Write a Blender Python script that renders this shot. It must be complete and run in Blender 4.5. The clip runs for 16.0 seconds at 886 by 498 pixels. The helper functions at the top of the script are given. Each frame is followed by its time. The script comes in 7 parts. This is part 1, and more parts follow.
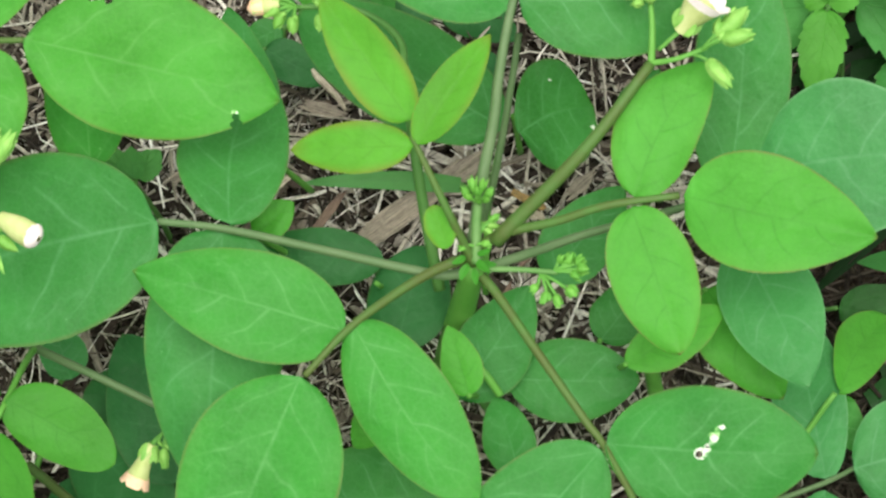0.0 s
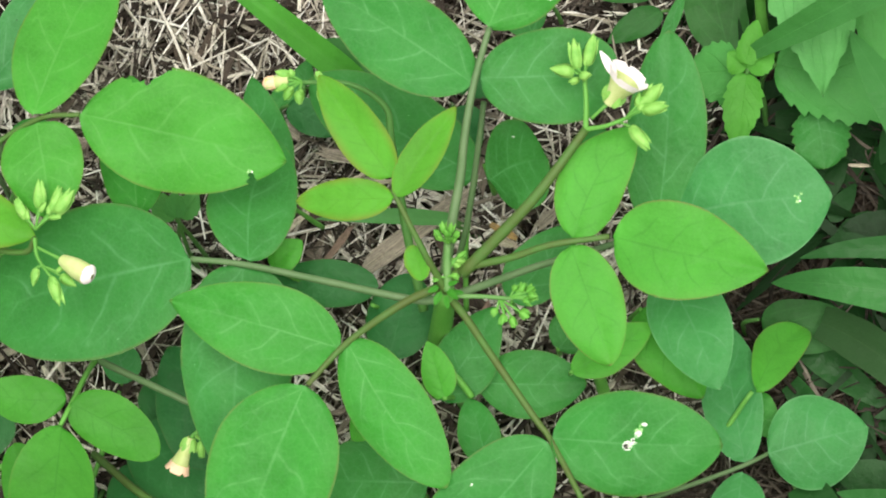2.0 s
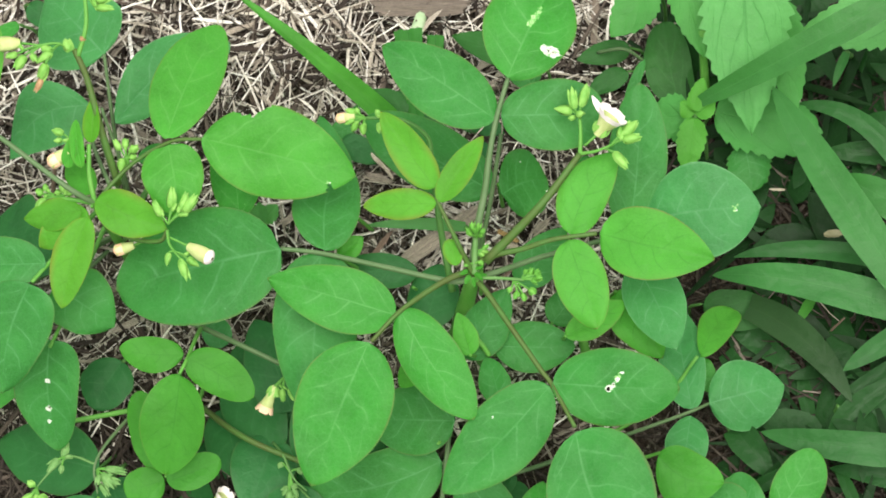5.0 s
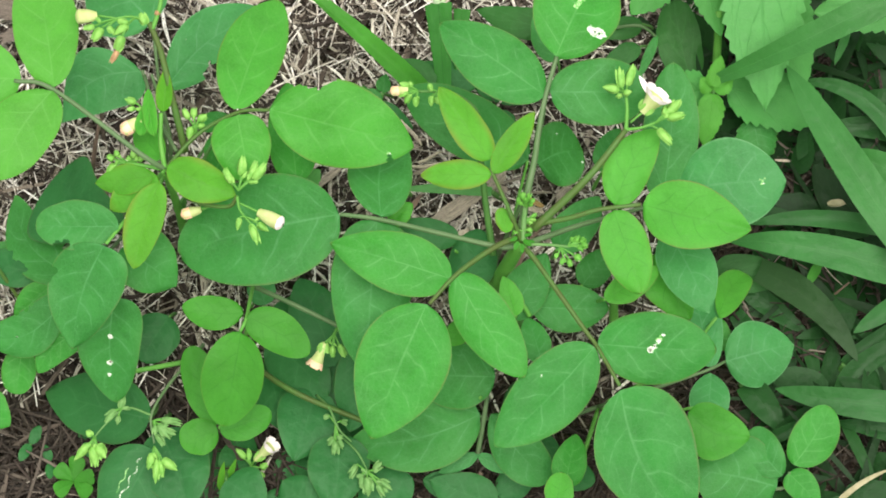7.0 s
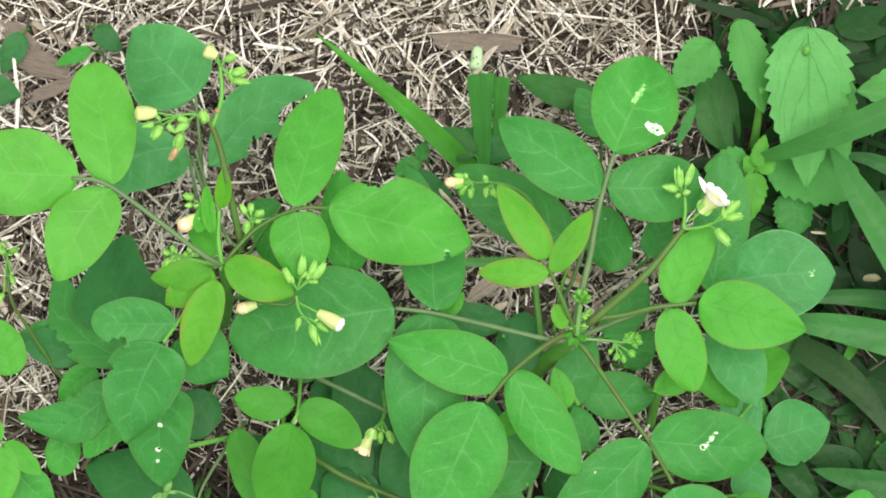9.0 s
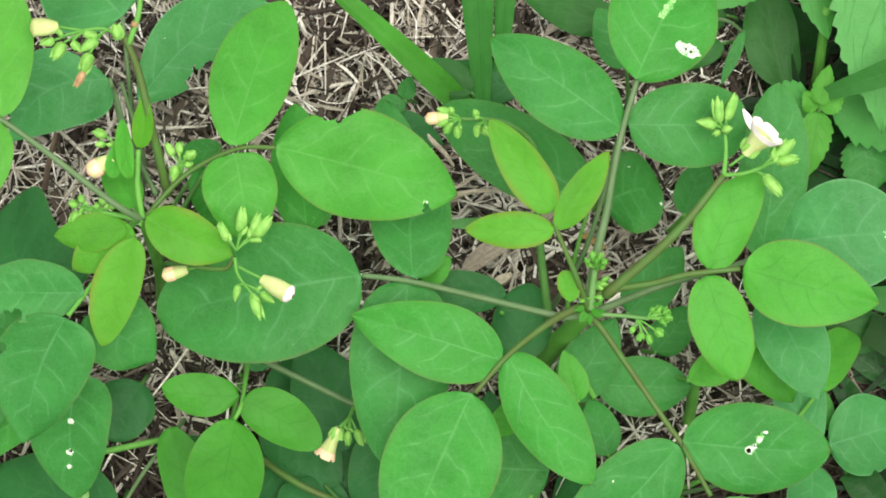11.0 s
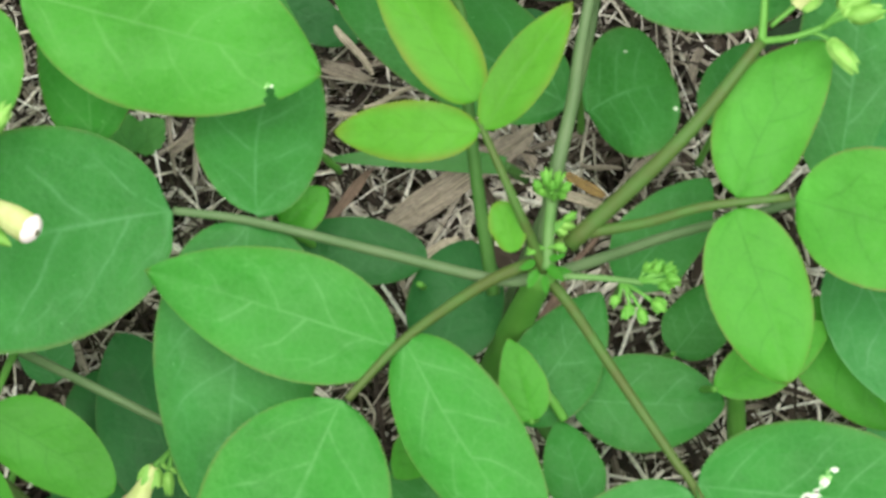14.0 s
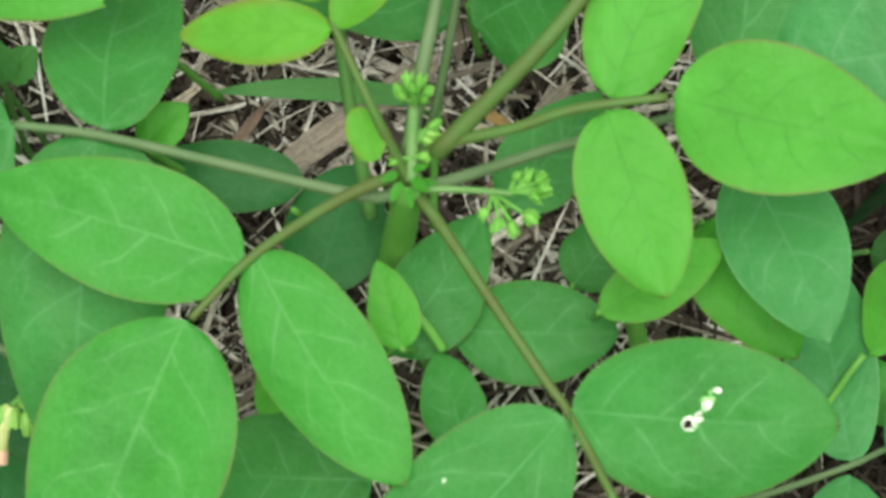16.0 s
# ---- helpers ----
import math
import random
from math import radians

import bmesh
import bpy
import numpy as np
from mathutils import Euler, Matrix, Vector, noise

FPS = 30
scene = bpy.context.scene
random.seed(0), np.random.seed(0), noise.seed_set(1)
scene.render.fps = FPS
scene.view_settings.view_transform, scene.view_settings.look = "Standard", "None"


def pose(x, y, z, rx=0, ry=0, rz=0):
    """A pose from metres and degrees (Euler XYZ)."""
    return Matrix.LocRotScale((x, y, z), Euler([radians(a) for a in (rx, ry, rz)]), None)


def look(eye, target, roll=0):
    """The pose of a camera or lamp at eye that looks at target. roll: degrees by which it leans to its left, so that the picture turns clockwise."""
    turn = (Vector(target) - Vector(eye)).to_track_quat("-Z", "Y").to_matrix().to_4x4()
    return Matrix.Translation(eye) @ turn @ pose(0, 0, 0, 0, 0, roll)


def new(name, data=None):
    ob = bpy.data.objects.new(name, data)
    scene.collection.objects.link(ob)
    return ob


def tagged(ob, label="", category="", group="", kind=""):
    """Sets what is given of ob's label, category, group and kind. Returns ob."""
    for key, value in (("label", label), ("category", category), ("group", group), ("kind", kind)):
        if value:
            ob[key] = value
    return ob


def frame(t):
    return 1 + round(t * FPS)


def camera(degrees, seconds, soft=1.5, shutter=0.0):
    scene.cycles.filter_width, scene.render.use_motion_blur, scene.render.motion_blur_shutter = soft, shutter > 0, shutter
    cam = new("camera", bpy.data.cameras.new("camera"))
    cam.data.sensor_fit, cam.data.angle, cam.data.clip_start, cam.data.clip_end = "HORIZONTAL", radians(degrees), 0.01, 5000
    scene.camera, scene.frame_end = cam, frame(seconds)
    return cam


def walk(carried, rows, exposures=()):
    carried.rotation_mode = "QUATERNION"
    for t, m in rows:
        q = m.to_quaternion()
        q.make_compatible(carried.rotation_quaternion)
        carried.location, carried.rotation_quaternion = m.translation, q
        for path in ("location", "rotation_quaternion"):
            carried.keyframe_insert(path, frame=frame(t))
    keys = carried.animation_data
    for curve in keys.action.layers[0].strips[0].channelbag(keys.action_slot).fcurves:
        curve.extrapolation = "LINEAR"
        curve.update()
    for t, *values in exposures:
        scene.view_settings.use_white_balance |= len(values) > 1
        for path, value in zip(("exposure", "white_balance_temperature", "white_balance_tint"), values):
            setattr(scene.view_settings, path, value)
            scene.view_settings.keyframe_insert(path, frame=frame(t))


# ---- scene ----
cam = camera(16.0, 16.0, soft=1.8)
cam.data.dof.use_dof = True
cam.data.dof.focus_distance = 0.94
cam.data.dof.aperture_fstop = 110
PATH = [
    (0, (0.07485, -0.19037, 0.60673), (-0.02515, 0.16834, -0.32135), -15.307),
    (0.5, (0.10331, -0.21794, 0.62264), (-0.03270, 0.16757, -0.28999), -18.925),
    (1, (0.13048, -0.23938, 0.64145), (-0.03812, 0.16158, -0.25899), -22.241),
    (1.5, (0.12737, -0.23944, 0.68262), (-0.02861, 0.14327, -0.22799), -21.677),
    (2, (0.12497, -0.21735, 0.73357), (-0.01955, 0.12135, -0.19615), -22.826),
    (2.5, (0.10834, -0.23777, 0.77909), (-0.00819, 0.10701, -0.15234), -18.555),
    (3, (0.11624, -0.26697, 0.80741), (-0.00296, 0.09530, -0.11701), -17.921),
    (3.5, (0.12410, -0.28761, 0.83773), (0.00033, 0.08212, -0.08313), -18.175),
    (4, (0.13036, -0.30281, 0.87256), (0.00382, 0.06709, -0.04785), -18.543),
    (4.2, (0.13140, -0.31231, 0.88823), (0.00503, 0.06018, -0.03116), -18.308),
    (6.3, (0.05791, -0.35708, 1.00951), (0.00853, 0.00786, 0.07979), -7.555),
    (6.5, (0.05193, -0.36451, 1.00224), (0.00676, 0.00698, 0.07490), -6.616),
    (7, (-0.00250, -0.33470, 1.02092), (-0.00250, 0.00732, 0.08123), -0.000),
    (7.5, (-0.04752, -0.28816, 1.04451), (-0.01143, 0.01104, 0.09100), 6.919),
    (8, (-0.08302, -0.25222, 1.05680), (-0.01842, 0.01649, 0.09575), 13.652),
    (8.2, (-0.09834, -0.23811, 1.06136), (-0.02129, 0.01849, 0.09791), 16.744),
    (10.3, (-0.05747, -0.20650, 0.94436), (-0.01447, 0.05527, -0.01981), 9.514),
    (10.5, (-0.05533, -0.19953, 0.91425), (-0.01174, 0.06246, -0.04983), 9.763),
    (11, (-0.04123, -0.18981, 0.85074), (-0.00858, 0.08118, -0.11129), 7.201),
    (11.5, (-0.01703, -0.20079, 0.77704), (-0.00585, 0.10402, -0.17531), 2.670),
    (12, (0.02589, -0.19398, 0.71228), (-0.01259, 0.12421, -0.23497), -6.145),
    (12.5, (0.05558, -0.18799, 0.65200), (-0.02210, 0.14393, -0.28810), -12.484),
    (13, (0.05922, -0.16914, 0.61089), (-0.02739, 0.15572, -0.33090), -14.127),
    (13.5, (0.04730, -0.15462, 0.56829), (-0.02626, 0.17062, -0.37448), -11.720),
    (14, (0.03402, -0.14522, 0.53618), (-0.02093, 0.18350, -0.40665), -8.304),
    (14.5, (0.04456, -0.14196, 0.50446), (-0.02888, 0.19810, -0.43307), -11.065),
    (15, (0.05383, -0.15244, 0.49530), (-0.03173, 0.20674, -0.43403), -12.392),
    (15.5, (0.07316, -0.16051, 0.48628), (-0.04395, 0.20982, -0.43521), -16.583),
    (16, (0.08032, -0.16001, 0.48989), (-0.03459, 0.20072, -0.43567), -16.525),
]
walk(cam, [(t, look(eye, target, roll)) for t, eye, target, roll in PATH], exposures=[(0, 1.55), (16, 1.55)])

# ---- light ----
world = bpy.data.worlds.new("sky")
scene.world = world
world.use_nodes = True
wn = world.node_tree
sky = wn.nodes.new("ShaderNodeTexSky")
sky.sky_type = 'NISHITA'
sky.sun_disc = False
sky.sun_elevation = radians(62)
sky.sun_rotation = radians(200)
sky.dust_density = 3.0
wn.nodes["Background"].inputs["Strength"].default_value = 0.055
cloud = wn.nodes.new("ShaderNodeMix")
cloud.data_type = 'RGBA'
cloud.inputs[0].default_value = 0.75
cloud.inputs[7].default_value = (8.2, 8.0, 7.4, 1)
wn.links.new(sky.outputs[0], cloud.inputs[6])
wn.links.new(cloud.outputs[2], wn.nodes["Background"].inputs["Color"])
sun = new("sun", bpy.data.lights.new("sun", 'SUN'))
sun.data.energy = 1.5
sun.data.angle = radians(45)
sun.data.color = (1.0, 0.95, 0.87)
sun.matrix_world = look((0.1, -0.18, 0.9), (0, 0, 0))


# ---- materials ----
def nodes_of(name, rough=0.6, spec=0.4):
    mat = bpy.data.materials.new(name)
    mat.use_nodes = True
    nt = mat.node_tree
    b = nt.nodes["Principled BSDF"]
    b.inputs["Roughness"].default_value = rough
    b.inputs["Specular IOR Level"].default_value = spec
    return mat, nt, b


def mth(nt, op, a, b=None, clamp=False):
    n = nt.nodes.new("ShaderNodeMath")
    n.operation = op
    n.use_clamp = clamp
    for i, v in enumerate((a, b)):
        if v is None:
            continue
        if isinstance(v, (int, float)):
            n.inputs[i].default_value = v
        else:
            nt.links.new(v, n.inputs[i])
    return n.outputs[0]


def mixc(nt, fac, a, b, mode='MIX'):
    n = nt.nodes.new("ShaderNodeMix")
    n.data_type = 'RGBA'
    n.blend_type = mode
    for i, v in ((0, fac), (6, a), (7, b)):
        if isinstance(v, (int, float)):
            n.inputs[i].default_value = v
        elif isinstance(v, tuple):
            n.inputs[i].default_value = (*v, 1)
        else:
            nt.links.new(v, n.inputs[i])
    return n.outputs[2]


def noise_of(nt, scale, detail=3, vec=None, rough=0.5):
    n = nt.nodes.new("ShaderNodeTexNoise")
    n.inputs["Scale"].default_value = scale
    n.inputs["Detail"].default_value = detail
    n.inputs["Roughness"].default_value = rough
    if vec is not None:
        nt.links.new(vec, n.inputs["Vector"])
    return n.outputs["Fac"]


def ramp(nt, fac, lo, hi):
    n = nt.nodes.new("ShaderNodeMapRange")
    n.inputs["From Min"].default_value = lo
    n.inputs["From Max"].default_value = hi
    nt.links.new(fac, n.inputs["Value"])
    return n.outputs["Result"]


def leaf_surface(name, base, vein, edge, edge_amount, veins=4.4, slant=1.35, vein_strength=0.5, glow=0.4, rough=0.5, blade=False, quilt=0.12, flush=0.25):
    """Leaf skin: mottled blade, pinnate veins laid out along the leaf's own UV, coloured margin, light passing through."""
    mat, nt, b = nodes_of(name, rough, 0.20)
    obj = nt.nodes.new("ShaderNodeTexCoord")
    uvm = nt.nodes.new("ShaderNodeUVMap")
    uvm.uv_map = "leaf"
    sep = nt.nodes.new("ShaderNodeSeparateXYZ")
    nt.links.new(uvm.outputs[0], sep.inputs[0])
    u, v = sep.outputs[0], sep.outputs[1]
    info = nt.nodes.new("ShaderNodeObjectInfo")
    seed = nt.nodes.new("ShaderNodeVectorMath")
    seed.operation = 'ADD'
    nt.links.new(obj.outputs["Object"], seed.inputs[0])
    nt.links.new(info.outputs["Random"], seed.inputs[1])
    place = seed.outputs[0]
    n_big = noise_of(nt, 70, 2, place)
    n_mid = noise_of(nt, 320, 3, place)
    n_fine = noise_of(nt, 1700, 3, place, 0.6)
    n_blot = noise_of(nt, 150, 4, place, 0.65)
    av = mth(nt, 'ABSOLUTE', v)
    wob = mth(nt, 'MULTIPLY', mth(nt, 'SUBTRACT', n_big, 0.5), 0.17 if not blade else 0.0)
    mid = ramp(nt, mth(nt, 'ABSOLUTE', mth(nt, 'ADD', v, mth(nt, 'MULTIPLY', wob, 0.25))), 0.042, 0.006)
    if blade:
        fine = mth(nt, 'SINE', mth(nt, 'MULTIPLY', v, 34.0))
        lat = mth(nt, 'MULTIPLY', ramp(nt, fine, 0.2, 1.0), 0.16)
    else:
        side = mth(nt, 'MULTIPLY', mth(nt, 'GREATER_THAN', v, 0.0), 0.46)
        bent = mth(nt, 'ADD', mth(nt, 'MULTIPLY', av, 0.62), mth(nt, 'MULTIPLY', mth(nt, 'POWER', av, 3.0), 0.38))
        ph = mth(nt, 'SUBTRACT', mth(nt, 'MULTIPLY', mth(nt, 'ADD', u, mth(nt, 'MULTIPLY', wob, 1.1)), veins), mth(nt, 'MULTIPLY', bent, slant))
        ph = mth(nt, 'ADD', ph, side)
        d = mth(nt, 'ABSOLUTE', mth(nt, 'SUBTRACT', mth(nt, 'FRACT', ph), 0.5))
        line = mth(nt, 'MULTIPLY', ramp(nt, d, 0.062, 0.012), ramp(nt, n_mid, 0.25, 0.55))
        halo = mth(nt, 'MULTIPLY', ramp(nt, d, 0.24, 0.0), 0.22)
        lat = mth(nt, 'MAXIMUM', line, halo)
        lat = mth(nt, 'MULTIPLY', lat, ramp(nt, av, 0.93, 0.55))
        # arches that join the side veins near the margin
        arch = mth(nt, 'ADD', 0.70, mth(nt, 'MULTIPLY', mth(nt, 'SINE', mth(nt, 'MULTIPLY', ph, 6.283)), 0.10))
        arch = mth(nt, 'ABSOLUTE', mth(nt, 'SUBTRACT', av, mth(nt, 'ADD', arch, mth(nt, 'MULTIPLY', wob, 0.7))))
        arch = mth(nt, 'MULTIPLY', ramp(nt, arch, 0.045, 0.008), mth(nt, 'MULTIPLY', ramp(nt, n_mid, 0.42, 0.62), 0.55))
        # fine cross veins between them
        cross = mth(nt, 'ADD', mth(nt, 'MULTIPLY', u, veins * 2.7), mth(nt, 'ADD', mth(nt, 'MULTIPLY', av, 1.9), mth(nt, 'MULTIPLY', n_blot, 2.6)))
        cross = mth(nt, 'ABSOLUTE', mth(nt, 'SUBTRACT', mth(nt, 'FRACT', cross), 0.5))
        cross = mth(nt, 'MULTIPLY', ramp(nt, cross, 0.075, 0.01), mth(nt, 'MULTIPLY', ramp(nt, n_mid, 0.48, 0.66), 0.34))
        lat = mth(nt, 'MAXIMUM', lat, mth(nt, 'MAXIMUM', arch, mth(nt, 'MULTIPLY', cross, ramp(nt, av, 0.95, 0.7))))
        lat = mth(nt, 'MULTIPLY', lat, ramp(nt, u, 0.95, 0.75))
        mid = mth(nt, 'MULTIPLY', mid, mth(nt, 'MULTIPLY', ramp(nt, u, 1.02, 0.25), ramp(nt, n_mid, 0.05, 0.55)))
    vm = mth(nt, 'MULTIPLY', mth(nt, 'MAXIMUM', mid, mth(nt, 'MULTIPLY', lat, 0.85)), vein_strength * 1.15, True)
    tone = mixc(nt, ramp(nt, n_big, 0.3, 0.7), tuple(c * 0.80 for c in base), tuple(min(1, c * 1.14) for c in base))
    tone = mixc(nt, mth(nt, 'MULTIPLY', ramp(nt, n_fine, 0.35, 0.75), 0.35), tone, tuple(c * 1.28 for c in base))
    tone = mixc(nt, mth(nt, 'MULTIPLY', info.outputs["Random"], 0.22), tone, (base[0] * 1.35, base[1] * 1.08, base[2] * 0.75))
    tone = mixc(nt, mth(nt, 'MULTIPLY', ramp(nt, n_blot, 0.50, 0.72), 0.30), tone, tuple(0.6 * a + 0.4 * c for a, c in zip(base, vein)))
    tone = mixc(nt, mth(nt, 'MULTIPLY', ramp(nt, n_blot, 0.44, 0.26), 0.35), tone, tuple(c * 0.66 for c in base))
    fleck = mth(nt, 'MULTIPLY', ramp(nt, noise_of(nt, 1100, 1, place), 0.79, 0.84), 0.35)
    tone = mixc(nt, fleck, tone, tuple(min(1, c * 1.6 + 0.06) for c in vein))
    if not blade:
        net = nt.nodes.new("ShaderNodeTexVoronoi")
        net.feature = 'DISTANCE_TO_EDGE'
        net.inputs["Scale"].default_value = 620
        nt.links.new(place, net.inputs["Vector"])
        tone = mixc(nt, mth(nt, 'MULTIPLY', ramp(nt, net.outputs["Distance"], 0.10, 0.0), 0.13 * min(1.0, vein_strength * 2)), tone, vein)
        knot = mth(nt, 'MULTIPLY', ramp(nt, u, 0.035, 0.0), ramp(nt, av, 1.4, 0.2))
        vm = mth(nt, 'MAXIMUM', vm, mth(nt, 'MULTIPLY', knot, 0.6))
    tone = mixc(nt, vm, tone, vein)
    near_edge = mth(nt, 'MAXIMUM', av, ramp(nt, u, 0.55, 1.0))
    rim = mth(nt, 'MULTIPLY', ramp(nt, near_edge, 0.945, 0.995), ramp(nt, n_mid, 0.2, 0.5))
    blush = mth(nt, 'MULTIPLY', mth(nt, 'POWER', ramp(nt, near_edge, 0.55, 1.0), 1.8), mth(nt, 'MULTIPLY', ramp(nt, n_big, 0.40, 0.66), flush))
    rim = mth(nt, 'MULTIPLY', mth(nt, 'MAXIMUM', rim, blush), edge_amount, True)
    col = mixc(nt, rim, tone, edge)
    nt.links.new(col, b.inputs["Base Color"])
    bump = nt.nodes.new("ShaderNodeBump")
    bump.inputs["Strength"].default_value = 0.6
    bump.inputs["Distance"].default_value = 0.0011
    h = mth(nt, 'SUBTRACT', mth(nt, 'ADD', mth(nt, 'MULTIPLY', n_mid, 0.8), mth(nt, 'MULTIPLY', n_big, 1.1)), mth(nt, 'MULTIPLY', vm, quilt))
    nt.links.new(h, bump.inputs["Height"])
    nt.links.new(bump.outputs[0], b.inputs["Normal"])
    tr = nt.nodes.new("ShaderNodeBsdfTranslucent")
    nt.links.new(mixc(nt, 1.0, col, (1.15, 1.2, 0.55), 'MULTIPLY'), tr.inputs[0])
    mx = nt.nodes.new("ShaderNodeMixShader")
    mx.inputs[0].default_value = glow
    nt.links.new(b.outputs[0], mx.inputs[1])
    nt.links.new(tr.outputs[0], mx.inputs[2])
    nt.links.new(mx.outputs[0], nt.nodes["Material Output"].inputs[0])
    return mat


RED = (0.20, 0.10, 0.06)
LEAF = {
    # darker veins on young, bright and fresh leaves also paint the midrib crease's shade
    "young": leaf_surface("young_leaf", (0.099, 0.368, 0.032), (0.075, 0.25, 0.018), (0.25, 0.17, 0.035), 0.58, vein_strength=0.36, glow=0.45, flush=1.0),
    "bright": leaf_surface("bright_leaf", (0.079, 0.360, 0.042), (0.046, 0.23, 0.022), RED, 0.6, vein_strength=0.42),
    "mid": leaf_surface("green_leaf", (0.045, 0.283, 0.037), (0.16, 0.45, 0.15), RED, 0.38, vein_strength=0.38),
    "cool": leaf_surface("cool_green_leaf", (0.039, 0.243, 0.041), (0.14, 0.41, 0.15), RED, 0.35, vein_strength=0.40),
    "pale": leaf_surface("pale_leaf", (0.090, 0.366, 0.045), (0.18, 0.48, 0.12), RED, 0.25, vein_strength=0.34),
    "lush": leaf_surface("lush_leaf", (0.064, 0.325, 0.037), (0.16, 0.46, 0.12), RED, 0.4, vein_strength=0.36),
    "fresh": leaf_surface("fresh_leaf", (0.054, 0.270, 0.028), (0.034, 0.19, 0.018), RED, 0.18, vein_strength=0.45),
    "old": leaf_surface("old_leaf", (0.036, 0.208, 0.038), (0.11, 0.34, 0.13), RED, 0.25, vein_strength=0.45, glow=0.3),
    # dark green, lowered further to hold the shade under the canopy
    "deep": leaf_surface("deep_green_shaded_leaf", (0.020, 0.126, 0.030), (0.05, 0.19, 0.065), RED, 0.15, vein_strength=0.35, glow=0.2),
    "blue": leaf_surface("dull_leaf", (0.045, 0.225, 0.059), (0.13, 0.34, 0.16), (0.22, 0.42, 0.22), 0.35, vein_strength=0.38, glow=0.25),
}
MINT = leaf_surface("toothed_leaf", (0.108, 0.36, 0.100), (0.082, 0.30, 0.080), (0.12, 0.3, 0.1), 0.3, veins=3.2, slant=2.6, vein_strength=0.5, glow=0.35, quilt=1.0)
GRASS = leaf_surface("grass_blade", (0.045, 0.190, 0.045), (0.075, 0.25, 0.07), (0.1, 0.25, 0.08), 0.2, vein_strength=0.5, glow=0.35, rough=0.42, blade=True)
# near-black green: the shade between the weeds is put into the colour
WEED = leaf_surface("shaded_weed_leaf", (0.007, 0.033, 0.007), (0.018, 0.07, 0.018), (0.06, 0.15, 0.05), 0.2, vein_strength=0.35, glow=0.3)
YOUNGMINT = leaf_surface("young_toothed_leaf", (0.085, 0.33, 0.040), (0.055, 0.25, 0.03), (0.12, 0.3, 0.1), 0.2, veins=5, slant=2.2, vein_strength=0.16, glow=0.4, quilt=1.0)
# same for broad low leaves, colour lowered to stand for shade
LOWLEAF = leaf_surface("shaded_low_leaf", (0.012, 0.060, 0.012), (0.03, 0.11, 0.03), (0.06, 0.15, 0.05), 0.2, vein_strength=0.3, glow=0.3)
DARKWEED = leaf_surface("broad_weed_leaf", (0.027, 0.125, 0.024), (0.055, 0.20, 0.05), (0.06, 0.15, 0.05), 0.2, veins=2.6, slant=2.4, vein_strength=0.42, glow=0.3)
MIDMINT = leaf_surface("green_toothed_leaf", (0.068, 0.285, 0.062), (0.11, 0.36, 0.09), (0.1, 0.3, 0.08), 0.2, veins=4, slant=2.2, vein_strength=0.28, glow=0.35, quilt=1.0)
# darker copy of the grass colour, carrying the shade on lower blades
MIDGRASS = leaf_surface("half_shaded_grass", (0.030, 0.132, 0.032), (0.05, 0.18, 0.05), (0.1, 0.25, 0.08), 0.2, vein_strength=0.5, glow=0.35, rough=0.42, blade=True)
DULLBLADE = leaf_surface("withering_grass", (0.023, 0.068, 0.021), (0.040, 0.092, 0.03), (0.06, 0.08, 0.04), 0.2, vein_strength=0.4, glow=0.25, blade=True)
# darkest grass copy, for the lowest blades, shade painted into its green
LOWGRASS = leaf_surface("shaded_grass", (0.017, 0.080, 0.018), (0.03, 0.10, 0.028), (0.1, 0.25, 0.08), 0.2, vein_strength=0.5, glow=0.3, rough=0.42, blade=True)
PALEBLADE = leaf_surface("downy_grass", (0.095, 0.30, 0.095), (0.09, 0.25, 0.09), (0.1, 0.25, 0.08), 0.2, vein_strength=0.4, glow=0.35, blade=True)
MOWNBLADE = leaf_surface("mown_grass", (0.042, 0.20, 0.036), (0.02, 0.11, 0.02), (0.08, 0.25, 0.05), 0.2, vein_strength=0.5, glow=0.35, blade=True)
YOUNGBLADE = leaf_surface("pale_grass", (0.070, 0.295, 0.040), (0.10, 0.34, 0.06), (0.1, 0.3, 0.06), 0.2, vein_strength=0.4, glow=0.4, blade=True)


def stalk_surface(name, low, high, scale=160):
    mat, nt, b = nodes_of(name, 0.55, 0.3)
    tc = nt.nodes.new("ShaderNodeTexCoord")
    n1 = noise_of(nt, scale, 3, tc.outputs["Object"])
    n2 = noise_of(nt, 2200, 2, tc.outputs["Object"])
    c = mixc(nt, ramp(nt, n1, 0.35, 0.65), low, high)
    c = mixc(nt, mth(nt, 'MULTIPLY', n2, 0.35), c, tuple(min(1, v * 1.3 + 0.012) for v in high))
    nt.links.new(c, b.inputs["Base Color"])
    bp = nt.nodes.new("ShaderNodeBump")
    bp.inputs["Strength"].default_value = 0.5
    bp.inputs["Distance"].default_value = 0.0002
    nt.links.new(n2, bp.inputs["Height"])
    nt.links.new(bp.outputs[0], b.inputs["Normal"])
    return mat


STALK = {
    "green": stalk_surface("green_stalk", (0.068, 0.235, 0.030), (0.10, 0.285, 0.045)),
    "brown": stalk_surface("red_brown_stalk", (0.060, 0.080, 0.016), (0.050, 0.128, 0.021)),
    "grey": stalk_surface("downy_grey_stalk", (0.063, 0.130, 0.045), (0.092, 0.154, 0.065)),
    "downy": stalk_surface("downy_green_stalk", (0.070, 0.190, 0.042), (0.105, 0.225, 0.066)),
    # green stalk colour taken darker, the shade on low stalks included
    "dark": stalk_surface("shaded_stem", (0.045, 0.145, 0.026), (0.065, 0.175, 0.036)),
}
